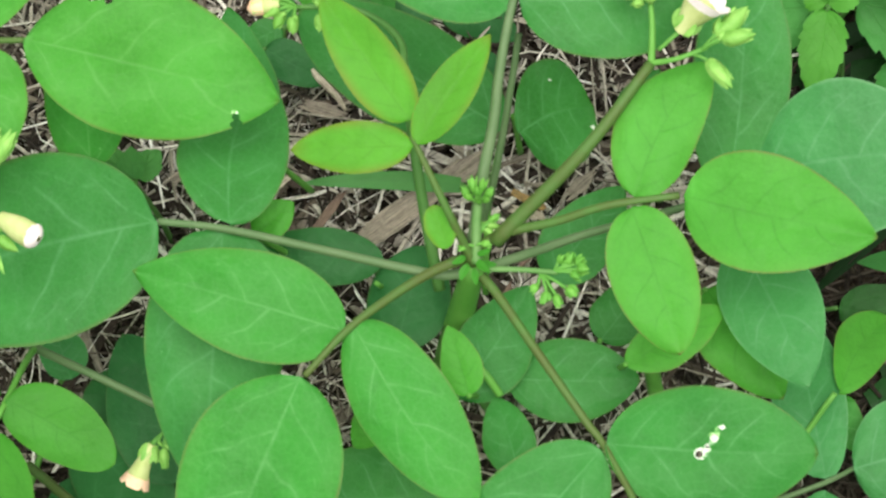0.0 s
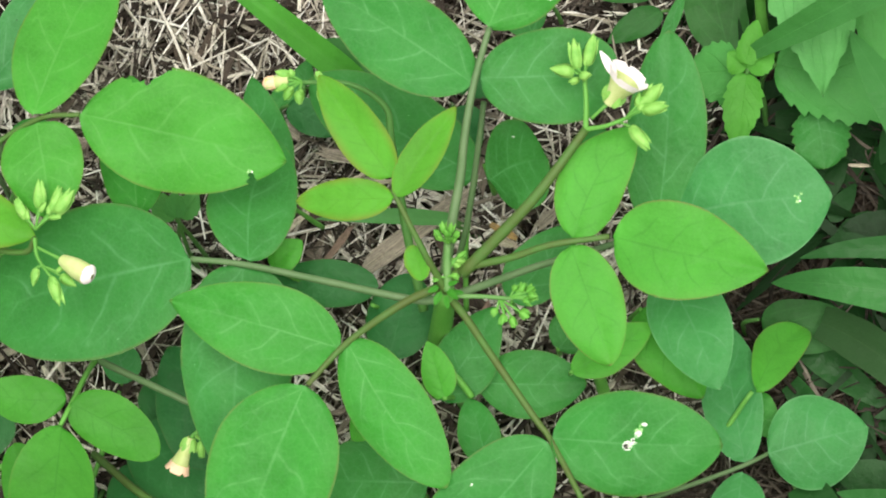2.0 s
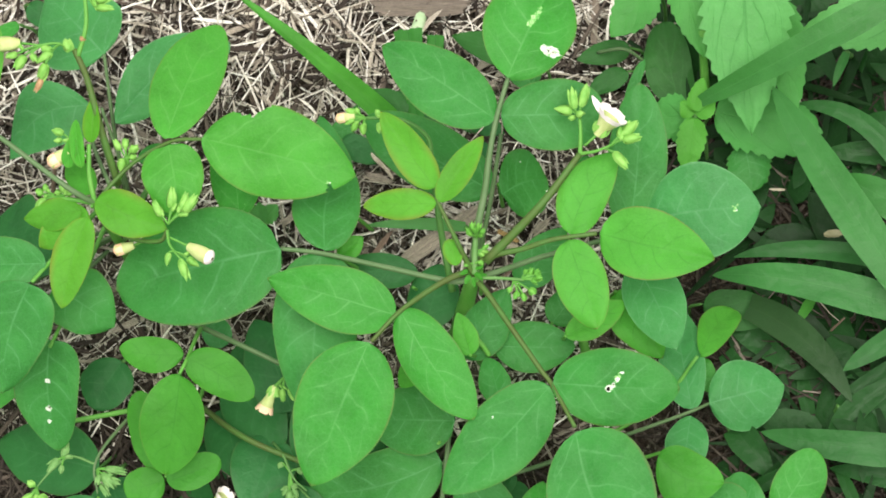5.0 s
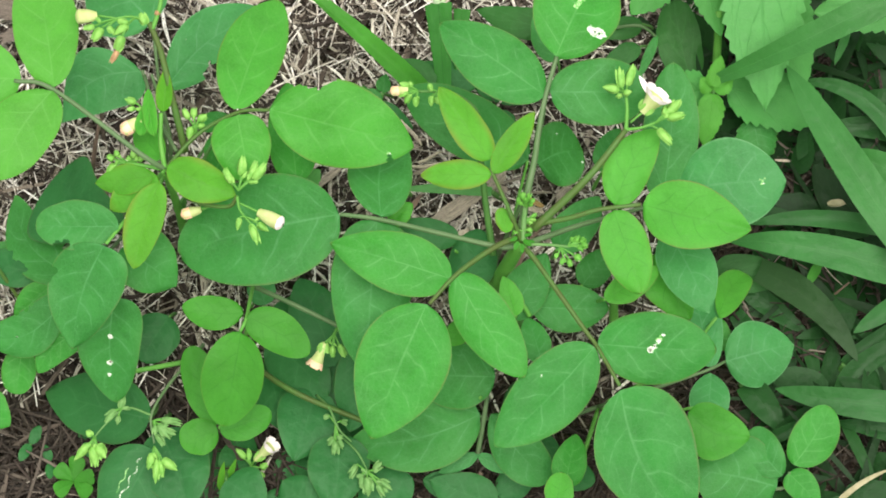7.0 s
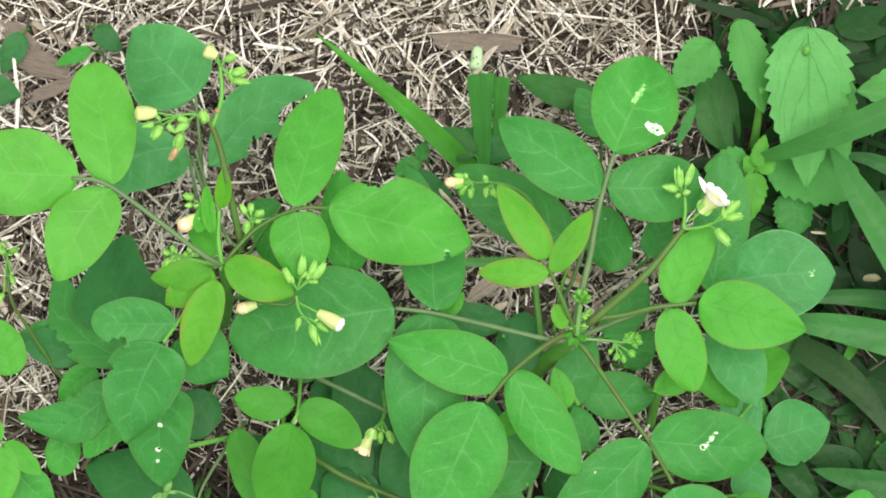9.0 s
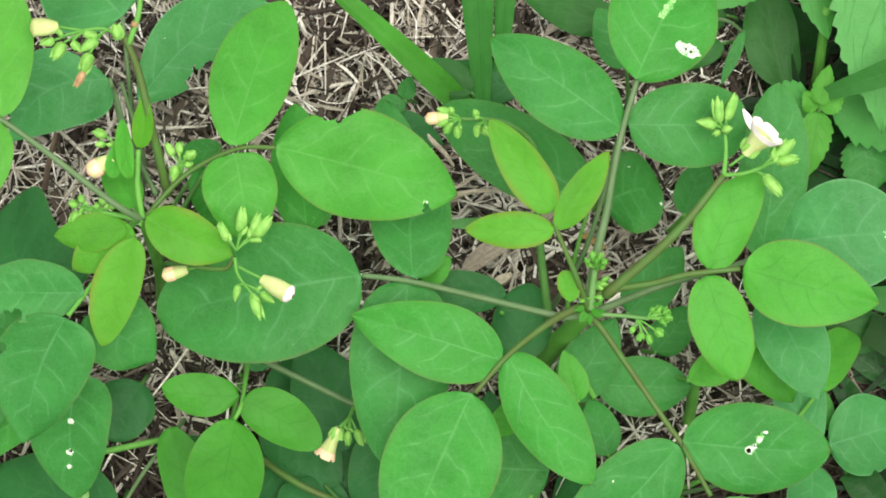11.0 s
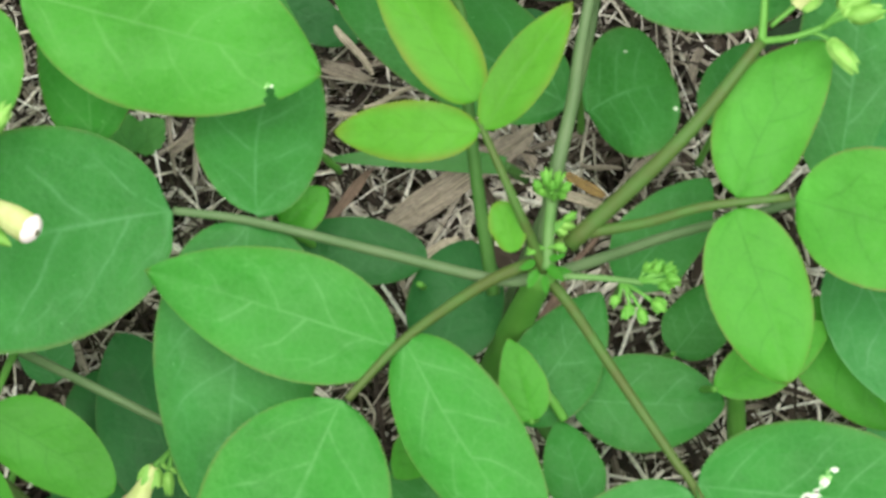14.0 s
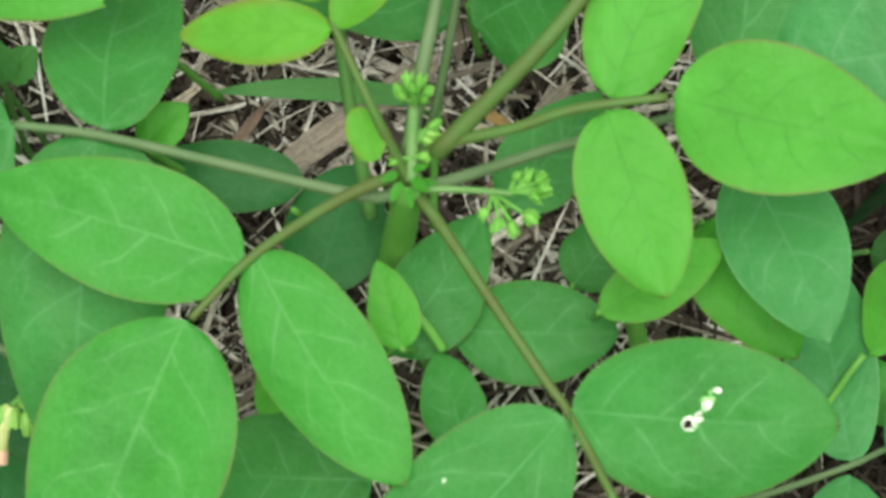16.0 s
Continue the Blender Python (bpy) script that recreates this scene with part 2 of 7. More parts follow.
HUSK = stalk_surface("dry_husk", (0.21, 0.20, 0.10), (0.34, 0.31, 0.19), 300)
TWIG = stalk_surface("dry_twig", (0.09, 0.06, 0.045), (0.16, 0.115, 0.085))
SEPAL = stalk_surface("green_sepal", (0.100, 0.295, 0.038), (0.205, 0.42, 0.085), 400)
YOUNGBUD = stalk_surface("young_green_bud", (0.060, 0.235, 0.024), (0.120, 0.335, 0.045), 400)
WITHERED = stalk_surface("withered_petal", (0.25, 0.135, 0.06), (0.42, 0.27, 0.14), 500)
GREYBUD = stalk_surface("downy_grey_bud", (0.075, 0.205, 0.045), (0.150, 0.300, 0.090), 400)
COROLLA = stalk_surface("pale_yellow_tube", (0.34, 0.42, 0.13), (0.44, 0.50, 0.22), 300)
PETAL = stalk_surface("white_petal", (0.66, 0.60, 0.58), (0.74, 0.68, 0.67), 300)
PITH = stalk_surface("pale_pith", (0.30, 0.46, 0.24), (0.42, 0.55, 0.34), 300)
PINK = stalk_surface("faded_pink_petal", (0.72, 0.42, 0.25), (0.78, 0.55, 0.40), 300)

faint_mat, fn, fb = nodes_of("scraped_leaf_skin", 0.7, 0.2)
fc = fn.nodes.new("ShaderNodeTexCoord")
fn.links.new(mixc(fn, ramp(fn, noise_of(fn, 1900, 3, fc.outputs["Object"]), 0.40, 0.62), (0.10, 0.34, 0.07), (0.34, 0.56, 0.24)), fb.inputs["Base Color"])

hole_mat, hn, hb = nodes_of("eaten_patch", 0.8, 0.2)
hc = hn.nodes.new("ShaderNodeTexCoord")
hn.links.new(mixc(hn, ramp(hn, noise_of(hn, 2100, 3, hc.outputs["Object"]), 0.38, 0.52), (0.14, 0.38, 0.12), (0.61, 0.67, 0.57)), hb.inputs["Base Color"])

soil, sn, sb = nodes_of("soil", 0.95, 0.15)
sc = sn.nodes.new("ShaderNodeTexCoord")
s1 = noise_of(sn, 60, 5, sc.outputs["Object"])
s2 = noise_of(sn, 700, 4, sc.outputs["Object"], 0.65)
scol = mixc(sn, ramp(sn, s1, 0.3, 0.7), (0.018, 0.013, 0.010), (0.050, 0.037, 0.028))
scol = mixc(sn, ramp(sn, s2, 0.45, 0.75), scol, (0.17, 0.135, 0.10))
sn.links.new(scol, sb.inputs["Base Color"])
sbp = sn.nodes.new("ShaderNodeBump")
sbp.inputs["Distance"].default_value = 0.002
sn.links.new(s2, sbp.inputs["Height"])
sn.links.new(sbp.outputs[0], sb.inputs["Normal"])

def straw_surface(name, stops):
    """Straw bits that differ piece by piece, with weathered stains."""
    mat, nt, b = nodes_of(name, 0.75, 0.25)
    geo = nt.nodes.new("ShaderNodeNewGeometry")
    cr = nt.nodes.new("ShaderNodeValToRGB")
    while len(cr.color_ramp.elements) < len(stops):
        cr.color_ramp.elements.new(0.5)
    for e, (p, c) in zip(cr.color_ramp.elements, stops):
        e.position, e.color = p, (*c, 1)
    nt.links.new(geo.outputs["Random Per Island"], cr.inputs[0])
    tc = nt.nodes.new("ShaderNodeTexCoord")
    tf = noise_of(nt, 900, 3, tc.outputs["Object"], 0.6)
    col = mixc(nt, mth(nt, 'MULTIPLY', ramp(nt, tf, 0.42, 0.72), 0.45), cr.outputs[0], (0.10, 0.075, 0.06))
    grain = nt.nodes.new("ShaderNodeUVMap")
    grain.uv_map = "leaf"
    fibre = noise_of(nt, 2.4, 4, grain.outputs[0], 0.7)
    col = mixc(nt, mth(nt, 'MULTIPLY', ramp(nt, fibre, 0.50, 0.62), 0.5), col, (0.030, 0.022, 0.017))
    col = mixc(nt, mth(nt, 'MULTIPLY', ramp(nt, fibre, 0.46, 0.34), 0.6), col, (1.9, 1.85, 1.75), 'MULTIPLY')
    nt.links.new(col, b.inputs["Base Color"])
    bp = nt.nodes.new("ShaderNodeBump")
    bp.inputs["Distance"].default_value = 0.0004
    bp.inputs["Strength"].default_value = 0.6
    nt.links.new(fibre, bp.inputs["Height"])
    nt.links.new(bp.outputs[0], b.inputs["Normal"])
    return mat


straw = straw_surface("dry_straw", [(0.0, (0.012, 0.009, 0.007)), (0.40, (0.040, 0.030, 0.024)), (0.62, (0.130, 0.106, 0.083)), (0.80, (0.42, 0.375, 0.305)), (1.0, (0.88, 0.84, 0.75))])
chips = straw_surface("bark_and_stem_chips", [(0.0, (0.028, 0.020, 0.015)), (0.40, (0.085, 0.064, 0.048)), (0.72, (0.22, 0.182, 0.143)), (1.0, (0.56, 0.50, 0.41))])
pale_straw = straw_surface("bleached_straw", [(0.0, (0.30, 0.27, 0.215)), (0.35, (0.60, 0.555, 0.475)), (0.7, (0.86, 0.82, 0.74)), (1.0, (0.95, 0.93, 0.87))])
# damp straw, coloured darker still for shade under plants and between weeds
damp_shaded = straw_surface("damp_shaded_straw", [(0.0, (0.008, 0.007, 0.005)), (0.50, (0.022, 0.018, 0.013)), (0.80, (0.058, 0.048, 0.037)), (0.95, (0.13, 0.11, 0.088)), (1.0, (0.26, 0.23, 0.19))])
WOOD = straw_surface("split_wood", [(0.0, (0.20, 0.165, 0.13)), (1.0, (0.40, 0.35, 0.285))])
PALEWOOD = straw_surface("pale_wood", [(0.0, (0.42, 0.36, 0.27)), (1.0, (0.60, 0.53, 0.42))])
ROSEWOOD = straw_surface("rose_brown_stem", [(0.0, (0.15, 0.098, 0.075)), (1.0, (0.26, 0.18, 0.14))])
OCHRE = straw_surface("ochre_leaf_scrap", [(0.0, (0.30, 0.19, 0.07)), (1.0, (0.42, 0.28, 0.11))])
BARK = straw_surface("weathered_bark", [(0.0, (0.085, 0.070, 0.056)), (1.0, (0.21, 0.176, 0.145))])


# ---- building blocks (lengths in millimetres, turned into metres) ----
def mm(p):
    return Vector(p) * 0.001


def mesh_of(name, verts, faces, mat, uvs=None, smooth=True):
    me = bpy.data.meshes.new(name)
    me.from_pydata([tuple(v) for v in verts], [], faces)
    me.materials.append(mat)
    if uvs is not None:
        layer = me.uv_layers.new(name="leaf")
        flat = np.empty(len(me.loops) * 2, dtype=np.float32)
        idx = np.empty(len(me.loops), dtype=np.int32)
        me.loops.foreach_get("vertex_index", idx)
        flat[0::2] = np.array([q[0] for q in uvs])[idx]
        flat[1::2] = np.array([q[1] for q in uvs])[idx]
        layer.data.foreach_set("uv", flat)
    if smooth:
        me.polygons.foreach_set("use_smooth", [True] * len(me.polygons))
    me.update()
    return me


def part(name, me, parent, label=""):
    ob = new(name, me)
    ob.parent = parent
    if parent.type == 'EMPTY':
        ob.matrix_parent_inverse = Matrix.Translation(-parent.location)
    if label:
        tagged(ob, label)
    return ob


def tube_data(points, radii, sides=8, steps=10, cap=True):
    """A round tapered tube along a smooth curve through the points."""
    pts = [Vector(p) for p in points]
    ext = [pts[0] * 2 - pts[1]] + pts + [pts[-1] * 2 - pts[-2]]
    line, rad = [], []
    n = len(pts) - 1
    for i in range(n):
        p0, p1, p2, p3 = ext[i:i + 4]
        for k in range(steps + (i == n - 1)):
            s = k / steps
            line.append(0.5 * (2 * p1 + (p2 - p0) * s + (2 * p0 - 5 * p1 + 4 * p2 - p3) * s * s + (3 * p1 - p0 - 3 * p2 + p3) * s ** 3))
            rad.append(radii[i] * (1 - s) + radii[i + 1] * s)
    verts, faces = [], []
    side = None
    for i, p in enumerate(line):
        d = (line[min(i + 1, len(line) - 1)] - line[max(i - 1, 0)]).normalized()
        if side is None:
            side = d.orthogonal().normalized()
        side = (side - d * side.dot(d)).normalized()
        other = d.cross(side)
        for j in range(sides):
            a = 2 * math.pi * j / sides
            verts.append(p + (side * math.cos(a) + other * math.sin(a)) * rad[i])
    for i in range(len(line) - 1):
        for j in range(sides):
            k = (j + 1) % sides
            faces.append((i * sides + j, i * sides + k, (i + 1) * sides + k, (i + 1) * sides + j))
    if cap:
        faces.append(tuple(range(sides))[::-1])
        faces.append(tuple((len(line) - 1) * sides + j for j in range(sides)))
    return verts, faces


def tube(name, points, radii, mat, parent, label="", sides=8, steps=8):
    v, f = tube_data([mm(p) for p in points], [r * 0.001 for r in radii], sides, steps)
    return part(name, mesh_of(name, v, f, mat), parent, label)


FACING = Vector((0.0, -0.30, 0.95)).normalized()


def blade_shape(s, form):
    """Half width along the blade, 1 at its widest; form: a name, or how blunt the foot and the point are."""
    if isinstance(form, tuple):
        foot, point = form
        top = foot / (foot + point)
        return (s ** foot) * ((1 - s) ** point) / (top ** foot * (1 - top) ** point)
    if form == "round":
        return (s ** 0.5) * ((1 - s) ** 0.5) / 0.5
    if form == "wide":
        return (s ** 0.62) * ((1 - s) ** 0.45) / 0.4852
    if form == "slim":
        return (s ** 0.6) * ((1 - s) ** 0.8) / 0.3921
    if form == "tip":
        return (s ** 0.5) * ((1 - s) ** 0.85) / 0.4022
    if form == "spear":
        return (s ** 0.5) * ((1 - s) ** 1.1) / 0.3701
    if form == "egg":
        return (s ** 0.55) * ((1 - s) ** 0.62) / 0.4453
    return (s ** 0.5) * ((1 - s) ** 0.76) / 0.4285


def leaf_data(base, tip, width, form="oval", roll=0.0, cup=0.12, fold=0.10, droop=0.06, wave=0.02, seed=0, bites=(), patches=(), teeth=0, nu=22, nv=12, uneven=None, bow=0.0):
    """A thin leaf blade with midrib fold, cupping, droop and waves. bites and patches: (u, v, radius) in the leaf's own measures; a fourth value makes a patch faint."""
    base, tip = mm(base), mm(tip)
    along = tip - base
    length = along.length
    ax = along.normalized()
    up = FACING if abs(ax.dot(FACING)) < 0.9 else Vector((0, -1, 0))
    sd = ax.cross(up).normalized()
    sd = (Matrix.Rotation(radians(roll), 3, ax) @ sd)
    nr = sd.cross(ax).normalized()
    half = width * 0.0005
    rng = random.Random(seed)
    ph = [rng.uniform(0, 6.3) for _ in range(5)]
    sway = rng.uniform(-0.03, 0.03)
    aniso = rng.uniform(-0.05, 0.05)
    ripple = 1.0
    if uneven is not None:
        sway, aniso, ripple = bow, uneven, 0.35
    verts, uvs, faces = [], [], []
    for i in range(nu + 1):
        s = i / nu
        s2 = 0.5 - 0.5 * math.cos(math.pi * s)
        s = 0.35 * s + 0.65 * s2
        hw = half * max(blade_shape(min(max(s, 0.0), 1.0), form), 0.012)
        for j in range(nv + 1):
            v = 2 * j / nv - 1
            w = hw * (1 + aniso * (1 if v > 0 else -1))
            w *= 1 + ripple * 0.028 * math.sin(7 * s + ph[2] + (2.2 if v > 0 else 0)) + ripple * 0.014 * math.sin(17 * s + ph[3] + (1 if v > 0 else 0))
            if teeth and abs(v) > 0.99 and 0.08 < s < 0.97:
                k = (s * teeth + (0.37 if v > 0 else 0.0)) % 1.0
                w *= 0.89 + 0.20 * min(1.0, k * 1.12) ** 0.8 * (1 if k < 0.9 else (1 - k) * 10) * (0.8 + 0.4 * noise.noise((int(s * teeth) * 0.7, v * 3, seed)))
            off = fold * abs(v) * w - cup * v * v * w * 1.2 - droop * length * (s - 0.35) ** 2 * 1.6
            off += wave * half * (math.sin(5 * s + ph[0] + 1.5 * v) * abs(v) + 0.6 * math.sin(11 * s + ph[1]) * v * v)
            verts.append(base + ax * (length * s) + sd * (w * v + sway * length * math.sin(math.pi * s)) + nr * off)
            uvs.append((s, v))
    m = nv + 1
    for i in range(nu):
        for j in range(nv):
            su, sv = uvs[i * m + j][0] + 0.5 / nu, uvs[i * m + j][1] + 1.0 / nv
            ragged = 1 + 0.45 * noise.noise((su * 26, sv * 8, seed + 5.5)) if bites else 1
            if any(((su - bu) * length / half) ** 2 + (sv * max(blade_shape(min(su, 0.999), form), 0.05) - bv) ** 2 < (br * ragged) ** 2 for bu, bv, br in bites):
                continue
            a = i * m + j
            faces.append((a, a + 1, a + m + 1, a + m))
    if patches:
        marks = []
        for fc in faces:
            su = sum(uvs[k][0] for k in fc) / 4
            sv = sum(uvs[k][1] for k in fc) / 4 * max(blade_shape(min(su, 0.999), form), 0.05)
            jag = 1 + 0.5 * noise.noise((su * 26, sv * 8, seed)) + 0.45 * noise.noise((su * 60, sv * 20, seed))
            hit = [q for q in patches if ((su - q[0]) * length / half) ** 2 + (sv - q[1]) ** 2 < (q[2] * (jag if q[2] < 0.089 else 0.75 + 0.25 * jag)) ** 2]
            marks.append(0 if not hit else 2 if len(hit[0]) > 3 else 1)
        return verts, faces, uvs, marks
    return verts, faces, uvs


leaf_count = [0]


def leaflet(parent, base, tip, width, tone="mid", form="oval", name="leaflet", label="", **kw):
    leaf_count[0] += 1
    if kw.get("bites") or kw.get("patches"):
        kw.setdefault("nu", 170)
        kw.setdefault("nv", 110)
    vary = random.Random(leaf_count[0] * 13)
    kw.setdefault("cup", vary.uniform(0.05, 0.22))
    kw.setdefault("fold", vary.uniform(0.08, 0.28))
    if tone in ("bright", "young"):
        kw["fold"] += 0.12
    kw.setdefault("droop", vary.uniform(0.02, 0.09))
    kw.setdefault("wave", vary.uniform(0.04, 0.11))
    v, f, uv, *marks = leaf_data(base, tip, width, form, seed=leaf_count[0] * 7, **kw)
    mat = LEAF[tone] if isinstance(tone, str) else tone
    me = mesh_of(name, v, f, mat, uv)
    if marks:
        me.materials.append(hole_mat)
        me.materials.append(faint_mat)
        me.polygons.foreach_set("material_index", marks[0])
    return part(name, me, parent, label)


def grass_blade(parent, points, width, mat=None, name="blade", fold=0.22, twist=0.0, label=""):
    """A long folded blade along a curve from its foot to its tip."""
    line, n = [], 26
    p0, p1, p2 = (mm(p) for p in points)
    c = p1 * 2 - (p0 + p2) * 0.5
    verts, uvs, faces = [], [], []
    for i in range(n + 1):
        s = i / n
        p = p0 * (1 - s) ** 2 + c * 2 * s * (1 - s) + p2 * s * s
        d = ((c - p0) * (1 - s) + (p2 - c) * s).normalized()
        sd = d.cross(FACING).normalized()
        sd = Matrix.Rotation(radians(twist * (s - 0.3)), 3, d) @ sd
        nr = sd.cross(d)
        w = width * 0.0005 * (0.75 + 0.25 * min(1, s * 4)) * max(1 - s ** 2.6, 0.0) ** 0.75
        w = max(w, 0.00012)
        for j in range(7):
            v = j / 3 - 1
            off = fold * abs(v) * w + 0.05 * w * math.sin(9 * s + 2 * v)
            verts.append(p + sd * w * v + nr * off)
            uvs.append((s, v))
    for i in range(n):
        for j in range(6):
            a = i * 7 + j
            faces.append((a, a + 1, a + 8, a + 7))
    return part(name, mesh_of(name, verts, faces, mat or GRASS, uvs), parent, label)


def cut_blade(parent, foot, end, w0, w1, mat, label=""):
    """A grooved grass blade cut off square at its top."""
    a, b = mm(foot), mm(end)
    d = (b - a).normalized()
    sd = d.cross(FACING).normalized()
    nr = sd.cross(d)
    verts, faces, uvs = [], [], []
    for i in range(13):
        q = i / 12
        w = (w0 + (w1 - w0) * q) * 0.0005
        for j in range(9):
            v = j / 4 - 1
            off = w * (0.42 * min(abs(v), 0.55) - 0.35 * max(0.0, abs(v) - 0.55))
            lip = 0.0007 * noise.noise((v * 3, w0, 0.5)) if i == 12 else 0.0
            verts.append(a.lerp(b, q) + sd * w * v + nr * off + d * lip)
            uvs.append((q * 0.8, v))
    for i in range(12):
        for j in range(8):
            k = i * 9 + j
            faces.append((k, k + 1, k + 10, k + 9))
    return part("cut_blade", mesh_of("cut_blade", verts, faces, mat, uvs), parent, label)


def bark_chip(at, to, width, label, mat=None):
    """A split slab of wood or bark, grained along its length, with ragged ends."""
    a, b = mm(at), mm(to)
    d = (b - a).normalized()
    sd = d.cross(Vector((0, 0, 1))).normalized()
    up = sd.cross(d)
    rng2 = random.Random(int(width * 100))
    verts, faces, grain = [], [], []
    n, m = 14, 9
    thick = width * 0.00014
    ends = [(rng2.uniform(-1, 1) * width * 0.0006, rng2.uniform(-1, 1) * width * 0.0006) for _ in range(m)]
    ridge = [rng2.uniform(0.5, 1.2) for _ in range(m)]
    for i in range(n):
        q = i / (n - 1)
        w = width * 0.0005 * (0.72 + 0.28 * math.sin(math.pi * (q * 0.9 + 0.08))) * (1 + 0.08 * math.sin(9 * q + width))
        for j in range(m):
            v = 2 * j / (m - 1) - 1
            p = a.lerp(b, q) + sd * w * v + d * (ends[j][0] * (1 - q) ** 3 + ends[j][1] * q ** 3)
            verts.append(p + up * thick * ridge[j] * (1.2 - 0.7 * v * v))
            grain.append((q * (b - a).length * 60 + width * 7, v * w * 2000))
        verts.append(a.lerp(b, q) - up * thick)
        grain.append((q, 0.0))
    k = m + 1
    for i in range(n - 1):
        for j in range(k):
            j2 = (j + 1) % k
            faces.append((i * k + j, i * k + j2, i * k + k + j2, i * k + k + j))
    faces += [tuple(range(k))[::-1], tuple((n - 1) * k + j for j in range(k))]
    return tagged(new("bark_chip", mesh_of("bark_chip", verts, faces, mat or straw, grain, smooth=False)), label, "bark", "bark chips")


def straw_piece(at, to, thick, label, mat):
    """A thick dry stem lying loose on the litter, slightly bent, with a flared joint and a split end."""
    a, b = Vector(at), Vector(to)
    sd = (b - a).cross(Vector((0, 0, 1))).normalized() * (b - a).length * 0.03
    pts = [a, a.lerp(b, 0.3) + sd, a.lerp(b, 0.42) + sd * 0.7, a.lerp(b, 0.75) - sd * 0.5, b]
    v, f = tube_data([tuple(p) for p in pts], [thick * k for k in (0.46, 0.5, 0.6, 0.5, 0.3)], 7, 4)[:2]
    v = [p * 0.001 for p in v]
    grain = [((p - mm(at)).length * 60 + thick * 9, (k % 7) * 1.3) for k, p in enumerate(v)]
    me = mesh_of("straw_stalk", v, f, mat, grain, smooth=False)
    return tagged(new("straw_stalk", me), label, "straw", "loose straw stalks")


def stalked_bud(st, start, foot, tip, width, tone=None):
    tube("bud_stalk", [start, [(a + b) / 2 + (0.4 if k == 2 else 0) for k, (a, b) in enumerate(zip(start, foot))], foot], [0.32, 0.28, 0.36], STALK["green"], st, sides=6, steps=4)
    d = Vector(tip) - Vector(foot)
    return bud(st, foot, d, d.length, width * 0.82, tone, spread={YOUNGBUD: (0.6, 1.5), GREYBUD: (0.7, 1.6)}.get(tone, (0.35, 0.95)))


def petiole(plant, points, tone="green", r0=0.9, r1=0.6, label="", name="leaf_stalk"):
    n = len(points)
    return tube(name, points, [r0 + (r1 - r0) * i / (n - 1) for i in range(n)], STALK[tone], plant, label)


def plant_root(at, label, category="woodsorrel", name="woodsorrel_plant", group="flowering weeds"):
    ob = new(name)
    ob.empty_display_size = 0.01
    ob.location = mm(at)
    return tagged(ob, label, category, group)


def bud(parent, at, way, length=5.5, width=2.6, tone=None, name="bud", spread=(0.35, 0.95)):
    """A pointed bud of overlapping sepals on its short stalk."""
    at, way = mm(at), Vector(way).normalized()
    sd = way.orthogonal().normalized()
    ot = way.cross(sd)
    verts, faces = [], []
    n, m = 9, 10
    for i in range(n + 1):
        s = i / n
        r = width * 0.0005 * max((s ** 0.5) * ((1 - s) ** 0.9) / 0.40, 0.03)
        for j in range(m):
            a = 2 * math.pi * j / m
            rr = r * 0.86 * (1 + 0.22 * math.cos(5 * a) * (1 - 0.5 * s))
            verts.append(at + way * (length * 0.001 * s) + (sd * math.cos(a) + ot * math.sin(a)) * rr)
    for i in range(n):
        for j in range(m):
            k = (j + 1) % m
            faces.append((i * m + j, i * m + k, (i + 1) * m + k, (i + 1) * m + j))
    vary = random.Random(int(at.x * 1e6) + 3 * int(at.y * 1e6))
    for k in range(5):
        a = 2 * math.pi * k / 5 + vary.uniform(-0.3, 0.3)
        d = sd * math.cos(a) + ot * math.sin(a)
        reach = vary.uniform(0.62, 1.02)
        foot = at + d * width * 0.0002
        end = at + way * (length * 0.001 * reach) + d * width * 0.0005 * vary.uniform(*spread)
        v, f, _ = leaf_data(foot * 1000, end * 1000, width * vary.uniform(0.40, 0.6), "tip", cup=0.4, nu=6, nv=4)
        o = len(verts)
        verts += v
        faces += [tuple(q + o for q in face) for face in f]
    return part(name, mesh_of(name, verts, faces, tone or SEPAL), parent)


